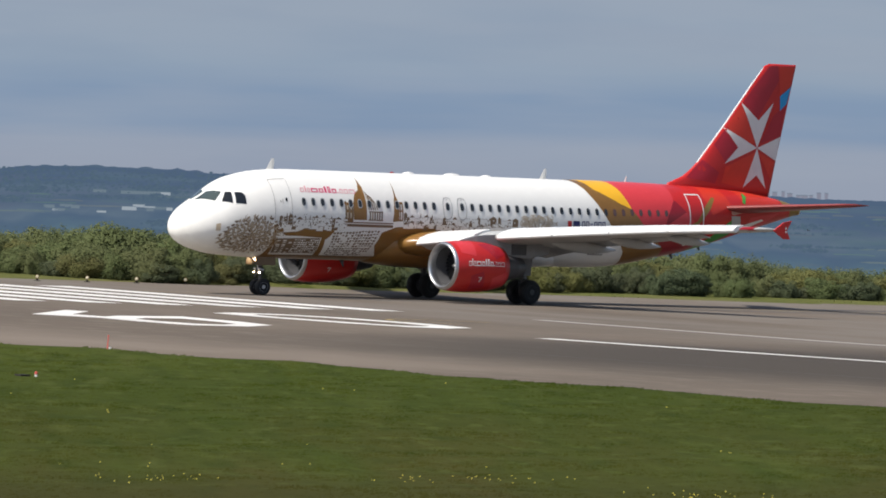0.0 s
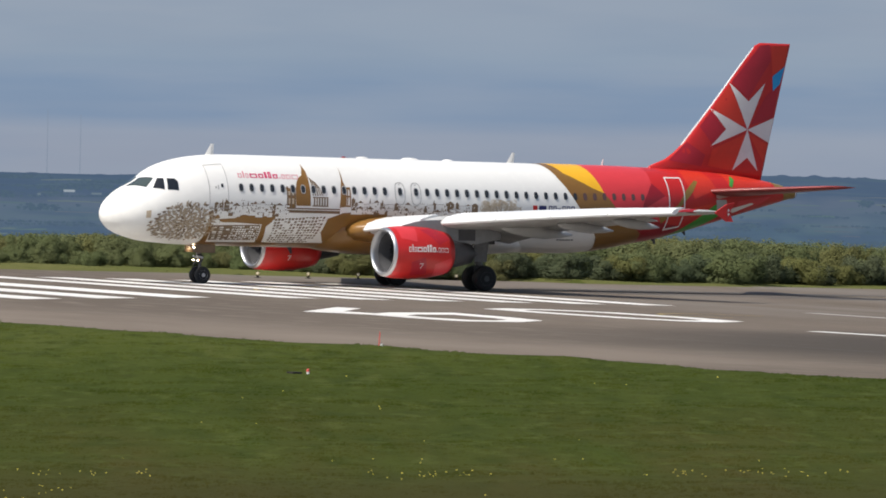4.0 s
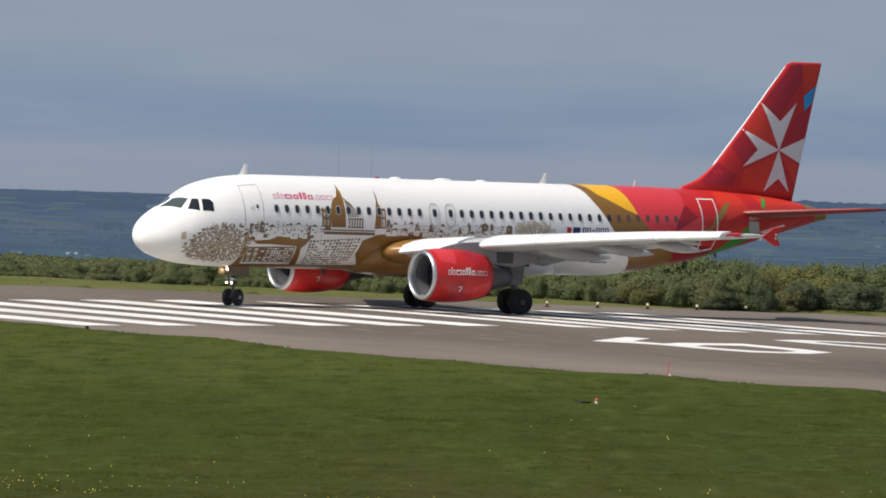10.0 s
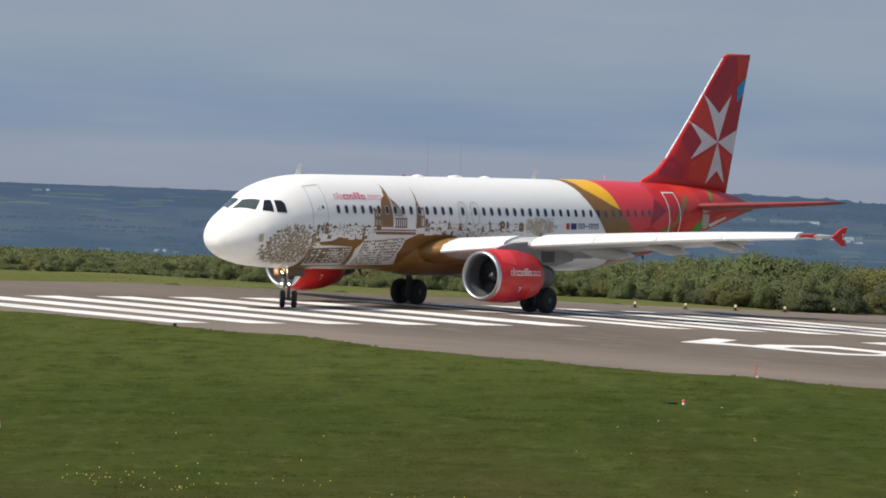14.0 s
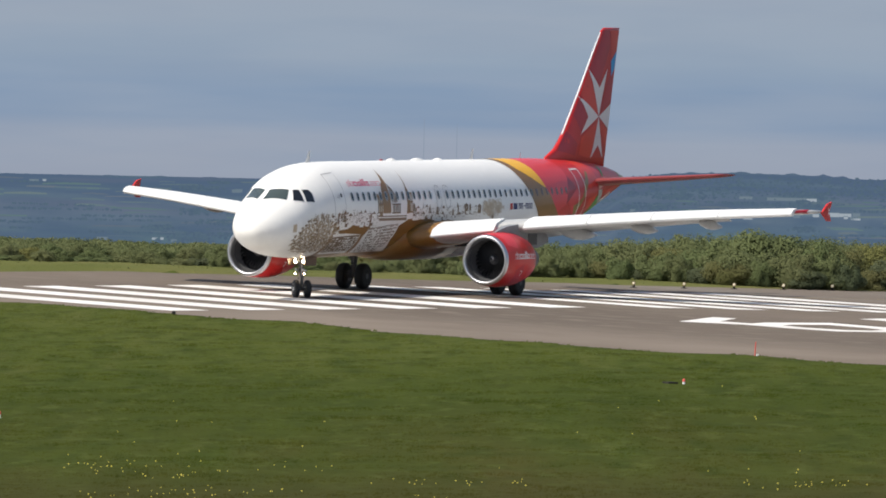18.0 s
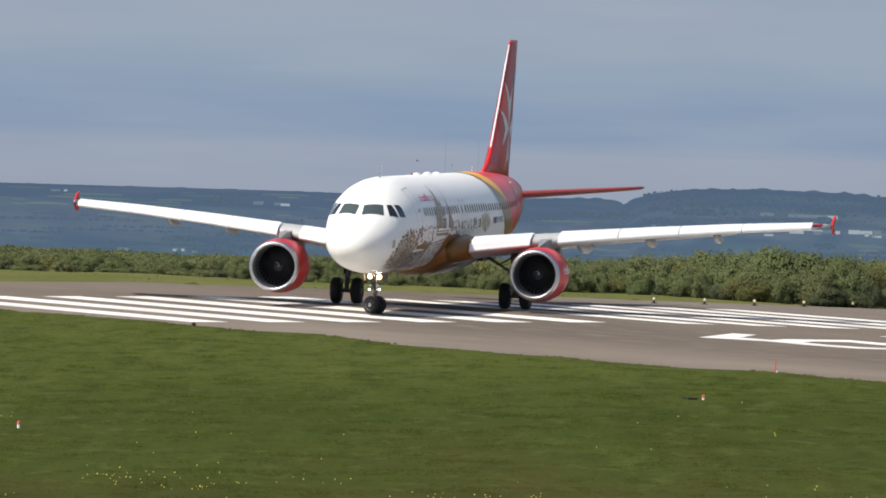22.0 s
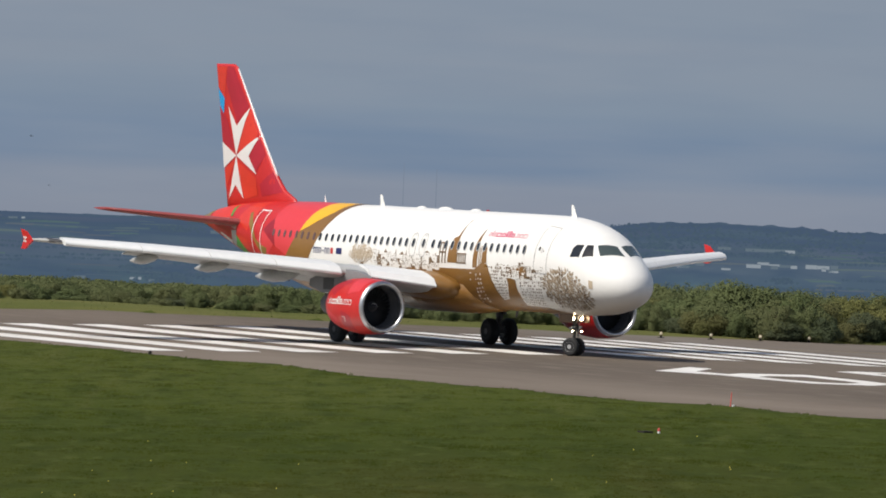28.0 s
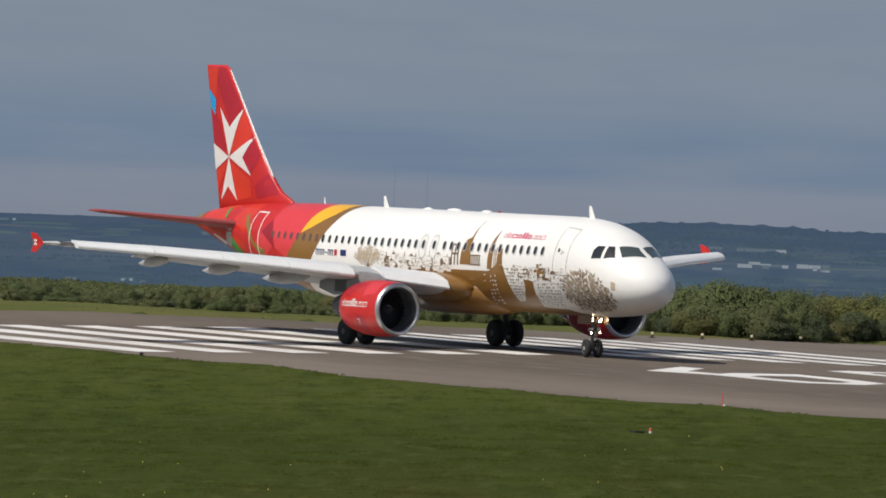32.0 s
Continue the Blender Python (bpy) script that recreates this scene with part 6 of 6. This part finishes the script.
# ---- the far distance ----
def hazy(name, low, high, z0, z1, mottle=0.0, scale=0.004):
    """A glowing surface with haze painted into its colour, which follows the height."""
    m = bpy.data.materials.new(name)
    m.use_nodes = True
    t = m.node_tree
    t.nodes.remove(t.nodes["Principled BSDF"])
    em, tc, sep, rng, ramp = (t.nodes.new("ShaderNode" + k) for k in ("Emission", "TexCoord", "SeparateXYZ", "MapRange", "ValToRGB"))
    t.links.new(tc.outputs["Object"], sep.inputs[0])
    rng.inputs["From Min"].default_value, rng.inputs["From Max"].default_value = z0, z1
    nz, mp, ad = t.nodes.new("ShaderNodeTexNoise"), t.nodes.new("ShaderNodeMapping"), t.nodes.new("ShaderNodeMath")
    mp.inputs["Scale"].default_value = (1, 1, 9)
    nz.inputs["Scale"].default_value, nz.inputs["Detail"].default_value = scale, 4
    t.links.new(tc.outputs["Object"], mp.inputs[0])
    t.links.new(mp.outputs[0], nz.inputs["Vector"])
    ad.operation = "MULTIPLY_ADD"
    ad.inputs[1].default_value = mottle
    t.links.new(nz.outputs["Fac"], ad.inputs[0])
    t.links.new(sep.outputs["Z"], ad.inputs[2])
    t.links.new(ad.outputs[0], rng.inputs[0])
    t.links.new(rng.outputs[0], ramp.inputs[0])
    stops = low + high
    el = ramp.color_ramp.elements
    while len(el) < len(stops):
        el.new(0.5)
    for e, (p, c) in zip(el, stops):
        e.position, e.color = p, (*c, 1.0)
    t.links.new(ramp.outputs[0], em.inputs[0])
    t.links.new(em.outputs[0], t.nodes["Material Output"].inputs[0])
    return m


SKYHAZE = hazy("horizon_haze", [(0.0, (0.268, 0.308, 0.390)), (0.28, (0.288, 0.328, 0.410)), (0.38, (0.280, 0.326, 0.414))], [(0.47, (0.212, 0.288, 0.408)), (0.66, (0.215, 0.294, 0.414)), (0.80, (0.266, 0.336, 0.430)), (1.0, (0.290, 0.350, 0.434))], -60, 45, 17.0, 0.0022)
haze_em = next(n for n in SKYHAZE.node_tree.nodes if n.type == "EMISSION")
for tone, size, low, high, tall in (((0.315, 0.366, 0.445), 0.006, 0.44, 1.25, 8.0), ((0.215, 0.285, 0.395), 0.007, 0.46, 1.3, 6.0), ((0.312, 0.355, 0.428), 0.003, 0.46, 1.1, 14.0)):
    f = noise_fac(SKYHAZE, size, low, high, 3.5, (1, 1, tall))
    SKYHAZE.node_tree.links.new(mix_colors(SKYHAZE, haze_em.inputs[0].links[0].from_socket, tone, f), haze_em.inputs[0])


def ring_wall(name, radius, z0, z1, mat, label):
    bm = bmesh.new()
    n = 96
    vs = [[bm.verts.new((EYE.x + radius * math.cos(2 * math.pi * k / n), EYE.y + radius * math.sin(2 * math.pi * k / n), z)) for k in range(n)] for z in (z0, z1)]
    for k in range(n):
        bm.faces.new((vs[0][k], vs[0][(k + 1) % n], vs[1][(k + 1) % n], vs[1][k]))
    return tagged(mesh_object(name, bm, mat), label, "backdrop", kind="structure")


ring_wall("backdrop", 4700.0, -140.0, 420.0, SKYHAZE, "hazy blue-grey spring sky over a distant estuary")


CREST = [(140.0, -0.72), (145.4, -0.735), (145.9, -0.717), (147.0, -0.69), (149.4, -0.689), (149.6, -0.672), (150.2, -0.662), (150.64, -0.675), (150.93, -0.715), (151.01, -0.748), (151.09, -0.8), (151.15, -0.764), (151.4, -0.757), (151.9, -0.777), (153.5, -0.768), (160.0, -0.77)]


def hill_top(az):
    """The skyline: open fields to the west, a wooded hill to the north-west, tree by tree."""
    wood = 1.0 if az < 151.6 else 0.3
    tree = max(0.0, noise.noise(Vector((az * 9.0, 3.0, 0)))) * 0.03 + max(0.0, noise.noise(Vector((az * 28.0, 5.0, 0)))) * 0.012
    return between(CREST, az) - 0.006 + wood * tree


def ridge(name, radius, depth, mat, label, az0=139.0, az1=161.0):
    """A far ridge: a strip of land with an uneven skyline."""
    bm = bmesh.new()
    uv = bm.loops.layers.uv.new("UVMap")
    prev = None
    n = 1000
    steps = (0.0, 0.04, 0.35, 0.7, 1.0)
    for k in range(n + 1):
        az = az0 + (az1 - az0) * k / n
        a = radians(az)
        crest, plain = (EYE.z + radius * math.tan(radians(t)) for t in (hill_top(az), between(CREST, az)))
        col = []
        for f in steps:
            r = radius - depth * f
            col.append(bm.verts.new((EYE.x + r * math.cos(a), EYE.y + r * math.sin(a), crest if f == 0.0 else plain - f * f * 46.0)))
        if prev:
            for j in range(len(steps) - 1):
                face = bm.faces.new((prev[j], prev[j + 1], col[j + 1], col[j]))
                for loop, (u, v) in zip(face.loops, ((k - 1, j), (k - 1, j + 1), (k, j + 1), (k, j))):
                    loop[uv].uv = ((az0 + (az1 - az0) * u / n) * 2.64, steps[v] * 1.65)
        prev = col
    return tagged(mesh_object(name, bm, mat, smooth=True), label, "hills", kind="structure")


def add_fields(m, light, scale, low, high, stretch=(0.6, 3.6, 1)):
    """Paler fields and clearings in the haze, drawn out sideways."""
    t = m.node_tree
    em = next(n for n in t.nodes if n.type == "EMISSION")
    old = em.inputs[0].links[0].from_socket
    f = noise_fac(m, scale, low, high, 6.0, stretch, "UV")
    t.links.new(mix_colors(m, old, light, f), em.inputs[0])


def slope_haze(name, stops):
    """A glowing far slope, haze painted into its colour from its brow down to the vale."""
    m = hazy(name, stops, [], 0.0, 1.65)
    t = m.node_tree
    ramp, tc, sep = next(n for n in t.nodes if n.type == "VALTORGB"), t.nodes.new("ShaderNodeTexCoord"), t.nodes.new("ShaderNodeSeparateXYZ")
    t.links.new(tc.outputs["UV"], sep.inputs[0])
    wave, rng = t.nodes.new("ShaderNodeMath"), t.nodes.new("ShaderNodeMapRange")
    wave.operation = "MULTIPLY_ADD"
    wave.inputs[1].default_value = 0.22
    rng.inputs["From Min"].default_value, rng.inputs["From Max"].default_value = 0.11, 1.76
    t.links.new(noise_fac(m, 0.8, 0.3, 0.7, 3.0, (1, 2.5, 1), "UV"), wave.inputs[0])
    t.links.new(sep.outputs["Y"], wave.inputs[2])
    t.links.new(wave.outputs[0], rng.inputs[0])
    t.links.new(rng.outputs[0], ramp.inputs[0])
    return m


# the hills glow by themselves, with the haze put into these colours
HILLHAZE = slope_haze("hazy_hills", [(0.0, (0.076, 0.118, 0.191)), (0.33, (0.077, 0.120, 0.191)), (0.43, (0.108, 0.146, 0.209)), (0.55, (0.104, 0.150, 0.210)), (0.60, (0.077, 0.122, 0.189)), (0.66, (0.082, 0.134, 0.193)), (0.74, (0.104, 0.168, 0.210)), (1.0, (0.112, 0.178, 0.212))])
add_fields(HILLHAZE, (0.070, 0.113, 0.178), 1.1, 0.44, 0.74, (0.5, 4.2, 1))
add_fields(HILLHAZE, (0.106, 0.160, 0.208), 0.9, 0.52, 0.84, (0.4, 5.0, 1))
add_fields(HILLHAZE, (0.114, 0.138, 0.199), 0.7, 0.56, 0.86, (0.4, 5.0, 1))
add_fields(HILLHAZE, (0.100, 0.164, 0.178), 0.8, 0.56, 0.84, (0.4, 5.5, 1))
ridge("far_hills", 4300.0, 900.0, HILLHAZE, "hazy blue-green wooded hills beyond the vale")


def on_ridge(az, tilt):
    """Where the eye's ray at this tilt meets the far ridge, and how far off."""
    crest, f = EYE.z + 4300.0 * math.tan(radians(between(CREST, az))), 0.0
    while f < 1.0 and math.degrees(math.atan2(crest - f * f * 46.0 - EYE.z, 4300.0 - 900.0 * f)) > tilt:
        f += 0.005
    radius = 4300.0 - 900.0 * f
    return Vector((EYE.x + radius * math.cos(radians(az)), EYE.y + radius * math.sin(radians(az)), crest - f * f * 46.0)), radius


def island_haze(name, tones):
    """Far surfaces glowing in haze-painted colours, each piece in one of several tones."""
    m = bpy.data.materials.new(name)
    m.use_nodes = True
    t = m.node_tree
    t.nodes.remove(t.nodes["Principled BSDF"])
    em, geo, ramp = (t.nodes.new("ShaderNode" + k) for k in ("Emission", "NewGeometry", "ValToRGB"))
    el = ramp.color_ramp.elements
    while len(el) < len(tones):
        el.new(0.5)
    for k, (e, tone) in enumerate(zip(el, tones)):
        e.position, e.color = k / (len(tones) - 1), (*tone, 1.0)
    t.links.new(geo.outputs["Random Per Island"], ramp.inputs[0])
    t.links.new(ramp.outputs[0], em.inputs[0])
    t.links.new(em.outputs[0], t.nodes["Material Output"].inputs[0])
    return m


def build_far_fields():
    """Fields of the vale, narrow in the low view: meadow, fallow, hedged pasture."""
    r = random.Random(41)
    verts, faces = [], []
    for _ in range(300):
        az, tilt = r.uniform(142.0, 160.0), r.uniform(-1.2, -0.8)
        if 149.3 < az < 151.1 and tilt > -0.84:
            continue
        span, high, lean = r.uniform(0.06, 0.42), r.uniform(0.004, 0.014), r.uniform(-0.006, 0.006)
        b, n = len(verts), 5
        for k in range(n + 1):
            for e in (0.0, 1.0):
                p, _ = on_ridge(az + span * k / n, tilt + lean * k / n + high * e * (0.4 + 0.6 * math.sin(math.pi * (k + 0.6) / (n + 1.2))))
                verts.append(p + Vector((0, 0, 0.25)))
        faces += [(b + 2 * k, b + 2 * k + 2, b + 2 * k + 3, b + 2 * k + 1) for k in range(n)]
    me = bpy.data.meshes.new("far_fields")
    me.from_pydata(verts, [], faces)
    # fields glow, the haze already in their tones
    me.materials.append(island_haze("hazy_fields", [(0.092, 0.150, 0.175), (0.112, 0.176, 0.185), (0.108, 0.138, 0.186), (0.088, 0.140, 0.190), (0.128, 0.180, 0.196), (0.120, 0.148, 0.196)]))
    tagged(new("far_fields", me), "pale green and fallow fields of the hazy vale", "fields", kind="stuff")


def build_far_woods():
    """Hedgerows and small woods on the far slopes, tree by tree."""
    r = random.Random(43)
    spots = []
    for _ in range(85):
        az, tilt, span, lean = r.uniform(142.0, 160.0), r.uniform(-1.2, -0.77), r.uniform(0.15, 1.1), r.uniform(-0.012, 0.012)
        n = int(span / 0.011)
        spots += [(az + span * (k + r.random()) / n, tilt + lean * k / n + r.uniform(-0.002, 0.002), r.uniform(0.25, 0.8)) for k in range(n) if noise.noise(Vector((k * 0.3, az, tilt * 50))) > -0.25]
    for _ in range(90):
        az, tilt, span, high = r.uniform(142.0, 160.0), r.uniform(-1.2, -0.8), r.uniform(0.06, 0.3), r.uniform(0.004, 0.022)
        spots += [(az + r.gauss(0, 0.4) * span, tilt + r.uniform(-1, 1) * high, r.uniform(0.3, 0.95)) for _ in range(int(40 + span * 260))]
    # the wooded brow of the hill
    spots += [(r.uniform(149.2, 151.0), -0.69 - 0.15 * r.random(), r.uniform(0.3, 0.9)) for _ in range(700)]
    verts, faces = [], []
    for az, tilt, q in spots:
        p, _ = on_ridge(az, max(-1.25, tilt))
        b, a0 = len(verts), r.uniform(0, 6.28)
        verts += [p + Vector((q * 1.3 * math.cos(a0 + k * 1.256) * r.uniform(0.7, 1.2), q * 1.3 * math.sin(a0 + k * 1.256) * r.uniform(0.7, 1.2), q * r.uniform(0.1, 0.6))) for k in range(5)]
        verts += [p + Vector((0, 0, q * r.uniform(0.8, 1.3))), p - Vector((0, 0, 0.6))]
        for k in range(5):
            faces += [(b + k, b + (k + 1) % 5, b + 5), (b + (k + 1) % 5, b + k, b + 6)]
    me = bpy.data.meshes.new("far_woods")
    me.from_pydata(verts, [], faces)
    # trees glow too, in blue tones that hold the haze
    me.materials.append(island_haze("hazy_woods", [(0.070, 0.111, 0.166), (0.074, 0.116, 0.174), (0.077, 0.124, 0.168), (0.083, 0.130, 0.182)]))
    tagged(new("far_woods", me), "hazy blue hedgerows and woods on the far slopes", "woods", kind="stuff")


build_far_fields()
build_far_woods()


# pale sheds and terraces of the far town; walls glow with haze painted in
FARWHITE = hazy("far_white_walls", [(0.0, (0.28, 0.34, 0.39))], [(1.0, (0.31, 0.36, 0.41))], -90, -50)
FARPALE = hazy("far_pale_walls", [(0.0, (0.13, 0.18, 0.225))], [(1.0, (0.145, 0.195, 0.24))], -90, -50)
FARGREY = hazy("far_grey_walls", [(0.0, (0.115, 0.165, 0.21))], [(1.0, (0.13, 0.18, 0.225))], -90, -50)
FARMAUVE = hazy("far_mauve_walls", [(0.0, (0.19, 0.205, 0.26))], [(1.0, (0.215, 0.225, 0.285))], -90, -50)


def far_house(az, tilt, width, height, mat):
    """A long low building on the ridge, where the eye's ray at this tilt meets it."""
    p, radius = on_ridge(az, tilt)
    x, y, z = p - Vector((2.0 * math.cos(radians(az)), 2.0 * math.sin(radians(az)), 0.0))
    root = tagged(new("far_building"), "pale long low building in the hazy distance", "building", "far town buildings")
    root.matrix_basis = pose(x, y, z, 0, 0, az + 90)
    part("wall", box(bmesh.new(), -width / 2, width / 2, 0, 3, -0.5, height), mat, root)
    bm = loft([[(e, -0.1, height), (e, 1.5, height + 0.25), (e, 3.1, height)] for e in (-width / 2 - 0.1, width / 2 + 0.1)])
    part("roof", bm, FARGREY, root)


r = random.Random(31)
for az, tilt, n, spread, drop in ((149.62, -0.955, 3, 0.28, 0.012), (149.85, -0.925, 3, 0.15, 0.01), (150.6, -0.94, 4, 0.4, 0.012), (150.0, -0.97, 4, 0.5, 0.03), (154.87, -0.817, 2, 0.05, 0.004), (153.47, -0.861, 4, 0.14, 0.006), (154.3, -1.195, 4, 0.35, 0.012), (146.2, -0.93, 5, 0.5, 0.03), (146.1, -1.045, 2, 0.1, 0.006), (148.3, -0.95, 6, 0.7, 0.03), (152.3, -0.9, 4, 0.6, 0.06)):
    for _ in range(n):
        shade = r.random()
        far_house(az + r.uniform(-spread, spread), tilt + r.uniform(-drop, drop), r.uniform(1.2, 5.5), r.uniform(0.3, 0.75), FARWHITE if shade < 0.22 else (FARPALE if shade < 0.75 else FARGREY))
# the long pale sheds under the hill
for az, tilt, width, height, mat in ((149.86, -0.838, 19.0, 0.75, FARPALE), (149.70, -0.839, 4.5, 0.9, FARWHITE), (150.14, -0.834, 6.0, 0.6, FARPALE), (149.94, -0.946, 6.5, 1.1, FARWHITE), (149.80, -0.947, 3.2, 0.8, FARPALE), (149.67, -0.943, 2.8, 0.9, FARWHITE), (149.555, -0.938, 5.0, 1.3, FARWHITE), (149.475, -0.938, 5.6, 1.0, FARWHITE), (149.40, -0.936, 3.5, 1.0, FARPALE), (150.30, -0.945, 4.0, 0.8, FARPALE)):
    far_house(az, tilt, width, height, mat)
for k in range(9):
    far_house(145.28 + 0.05 * k + r.uniform(-0.01, 0.01), -0.7, r.uniform(1.6, 3.4), r.uniform(1.0, 2.8), FARMAUVE)


# two slender masts against the haze, glowing in a painted haze tone
MASTHAZE = hazy("hazy_far_mast", [(0.0, (0.215, 0.26, 0.33))], [(1.0, (0.215, 0.265, 0.34))], -90, -10)
for az, low, high in ((152.3, -0.78, -0.35), (152.08, -0.78, -0.38)):
    a = radians(az)
    z0, z1 = (EYE.z + 4280.0 * math.tan(radians(t)) for t in (low, high))
    mast = tagged(new("radio_mast"), "slender hazy radio mast on the far hills", "mast", "far radio masts")
    mast.location = (EYE.x + 4280.0 * math.cos(a), EYE.y + 4280.0 * math.sin(a), z0 - 0.5)
    part("shaft", tube((0, 0, 0), (0, 0, z1 - z0 + 0.5), 0.24, 0.12, 6), MASTHAZE, mast)

# a dark bird that crosses the sky
FEATHER = material("dark_feathers", (0.045, 0.042, 0.042), 0.8)


def build_bird(label, size):
    root = tagged(new("bird"), label, "bird")
    rings = [circle_ring((x * size, 0, 0), (1, 0, 0), q * size, 8) for x, q in ((-0.5, 0.02), (-0.3, 0.07), (-0.05, 0.12), (0.2, 0.1), (0.36, 0.07), (0.5, 0.015))]
    part("body", loft(rings), FEATHER, root, smooth=True)
    for side in (-1, 1):
        wing = [[(x * size, side * y * size, z * size + d) for x, y, z in ((0.2, 0.05, 0.05), (0.24, 0.45, 0.3), (0.02, 0.95, 0.34), (-0.06, 0.5, 0.26), (-0.16, 0.06, 0.05))] for d in (-0.01, 0.01)]
        part("wing", loft(wing), FEATHER, root)
    part("tail", loft([[(-0.42 * size, y, d) for y in (-0.04, 0.04)] + [(-0.75 * size, y, d) for y in (0.1, -0.1)] for d in (-0.008, 0.008)]), FEATHER, root)
    return root


birds = [build_bird("small dark bird flying over the airfield", 0.17), build_bird("faint dark bird flying lower over the airfield", 0.12)]
FLIGHTS = [
    [(0.0, 145.4, -0.95), (12.0, 149.3, -0.8), (20.0, 151.85, -0.66), (22.0, 152.49, -0.547), (22.5, 152.65, -0.545), (23.0, 152.79, -0.503), (23.5, 152.92, -0.465), (24.0, 153.07, -0.42), (24.5, 153.26, -0.403), (26.5, 154.07, -0.40), (27.0, 154.32, -0.37), (27.5, 154.57, -0.315), (28.0, 154.8, -0.268), (32.0, 156.6, 0.0)],
    [(0.0, 143.0, -1.0), (20.0, 151.4, -0.85), (26.5, 154.06, -0.663), (27.0, 154.25, -0.64), (28.0, 154.67, -0.592), (32.0, 156.3, -0.4)]]


# ---- what moves ----
def taxi_pose(x, y, heading):
    """The airliner standing with its three legs on the ground at this place."""
    h = radians(heading)
    fx, fy = math.cos(h), math.sin(h)
    zn = ground_z(x + 12.73 * fx, y + 12.73 * fy)
    zl, zr = ground_z(x - 3.85 * fy, y + 3.85 * fx), ground_z(x + 3.85 * fy, y - 3.85 * fx)
    zm = 0.5 * (zl + zr)
    return pose(x, y, zm, math.degrees(math.atan2(zl - zr, 7.7)), -math.degrees(math.atan2(zn - zm, 12.73)), heading)


def bird_pose(az, tilt):
    a, w = radians(az), 640.0
    return pose(EYE.x + w * math.cos(a), EYE.y + w * math.sin(a), EYE.z + w * math.tan(radians(tilt)), 20, 0, az + 75.0)


def motions():
    for bird, flight in zip(birds, FLIGHTS):
        walk(bird, [(t, bird_pose(az, tilt)) for t, az, tilt in flight])
    walk(airliner, [(t, taxi_pose(x, y, h)) for t, x, y, h in TAXI])
    # the nose wheels point the way the nose goes
    steer, roll, nose_roll = [], [0.0], [0.0]
    for i, (t, x, y, h) in enumerate(TAXI):
        a, b = TAXI[max(0, i - 1)], TAXI[min(len(TAXI) - 1, i + 1)]

        def nose(row):
            return Vector((row[1] + 12.73 * math.cos(radians(row[3])), row[2] + 12.73 * math.sin(radians(row[3]))))
        d = nose(b) - nose(a)
        turn = math.degrees(math.atan2(d.y, d.x)) - h
        turn = (turn + 180.0) % 360.0 - 180.0
        turn = turn if d.length > 0.15 else (steer[-1][1] if steer else 0.0)
        steer.append((t, max(-72.0, min(72.0, turn))))
        if i:
            p = TAXI[i - 1]
            fwd = Vector((x - p[1], y - p[2])).dot(Vector((math.cos(radians(h)), math.sin(radians(h)))))
            roll.append(roll[-1] + fwd)
            nose_roll.append(nose_roll[-1] + (nose(TAXI[i]) - nose(p)).length)
    walk(bogie, [(t, pose(station(5.07), 0, 0, 0, 0, a)) for t, a in steer])
    for wheels, way in ((WHEELS, roll), (NOSE_WHEELS, nose_roll)):
        for tyre, radius in wheels:
            place = tyre.location.copy()
            rows = []
            for i in range(len(TAXI) - 1):
                t0, t1 = TAXI[i][0], TAXI[i + 1][0]
                a0, a1 = (math.degrees(way[k] / radius) for k in (i, i + 1))
                n = max(1, math.ceil(abs(a1 - a0) / 80.0))
                rows += [(t0 + (t1 - t0) * k / n, pose(*place, 0, (a0 + (a1 - a0) * k / n) % 360.0, 0)) for k in range(n)]
            rows.append((TAXI[-1][0], pose(*place, 0, math.degrees(way[-1] / radius) % 360.0, 0)))
            walk(tyre, rows)


motions()
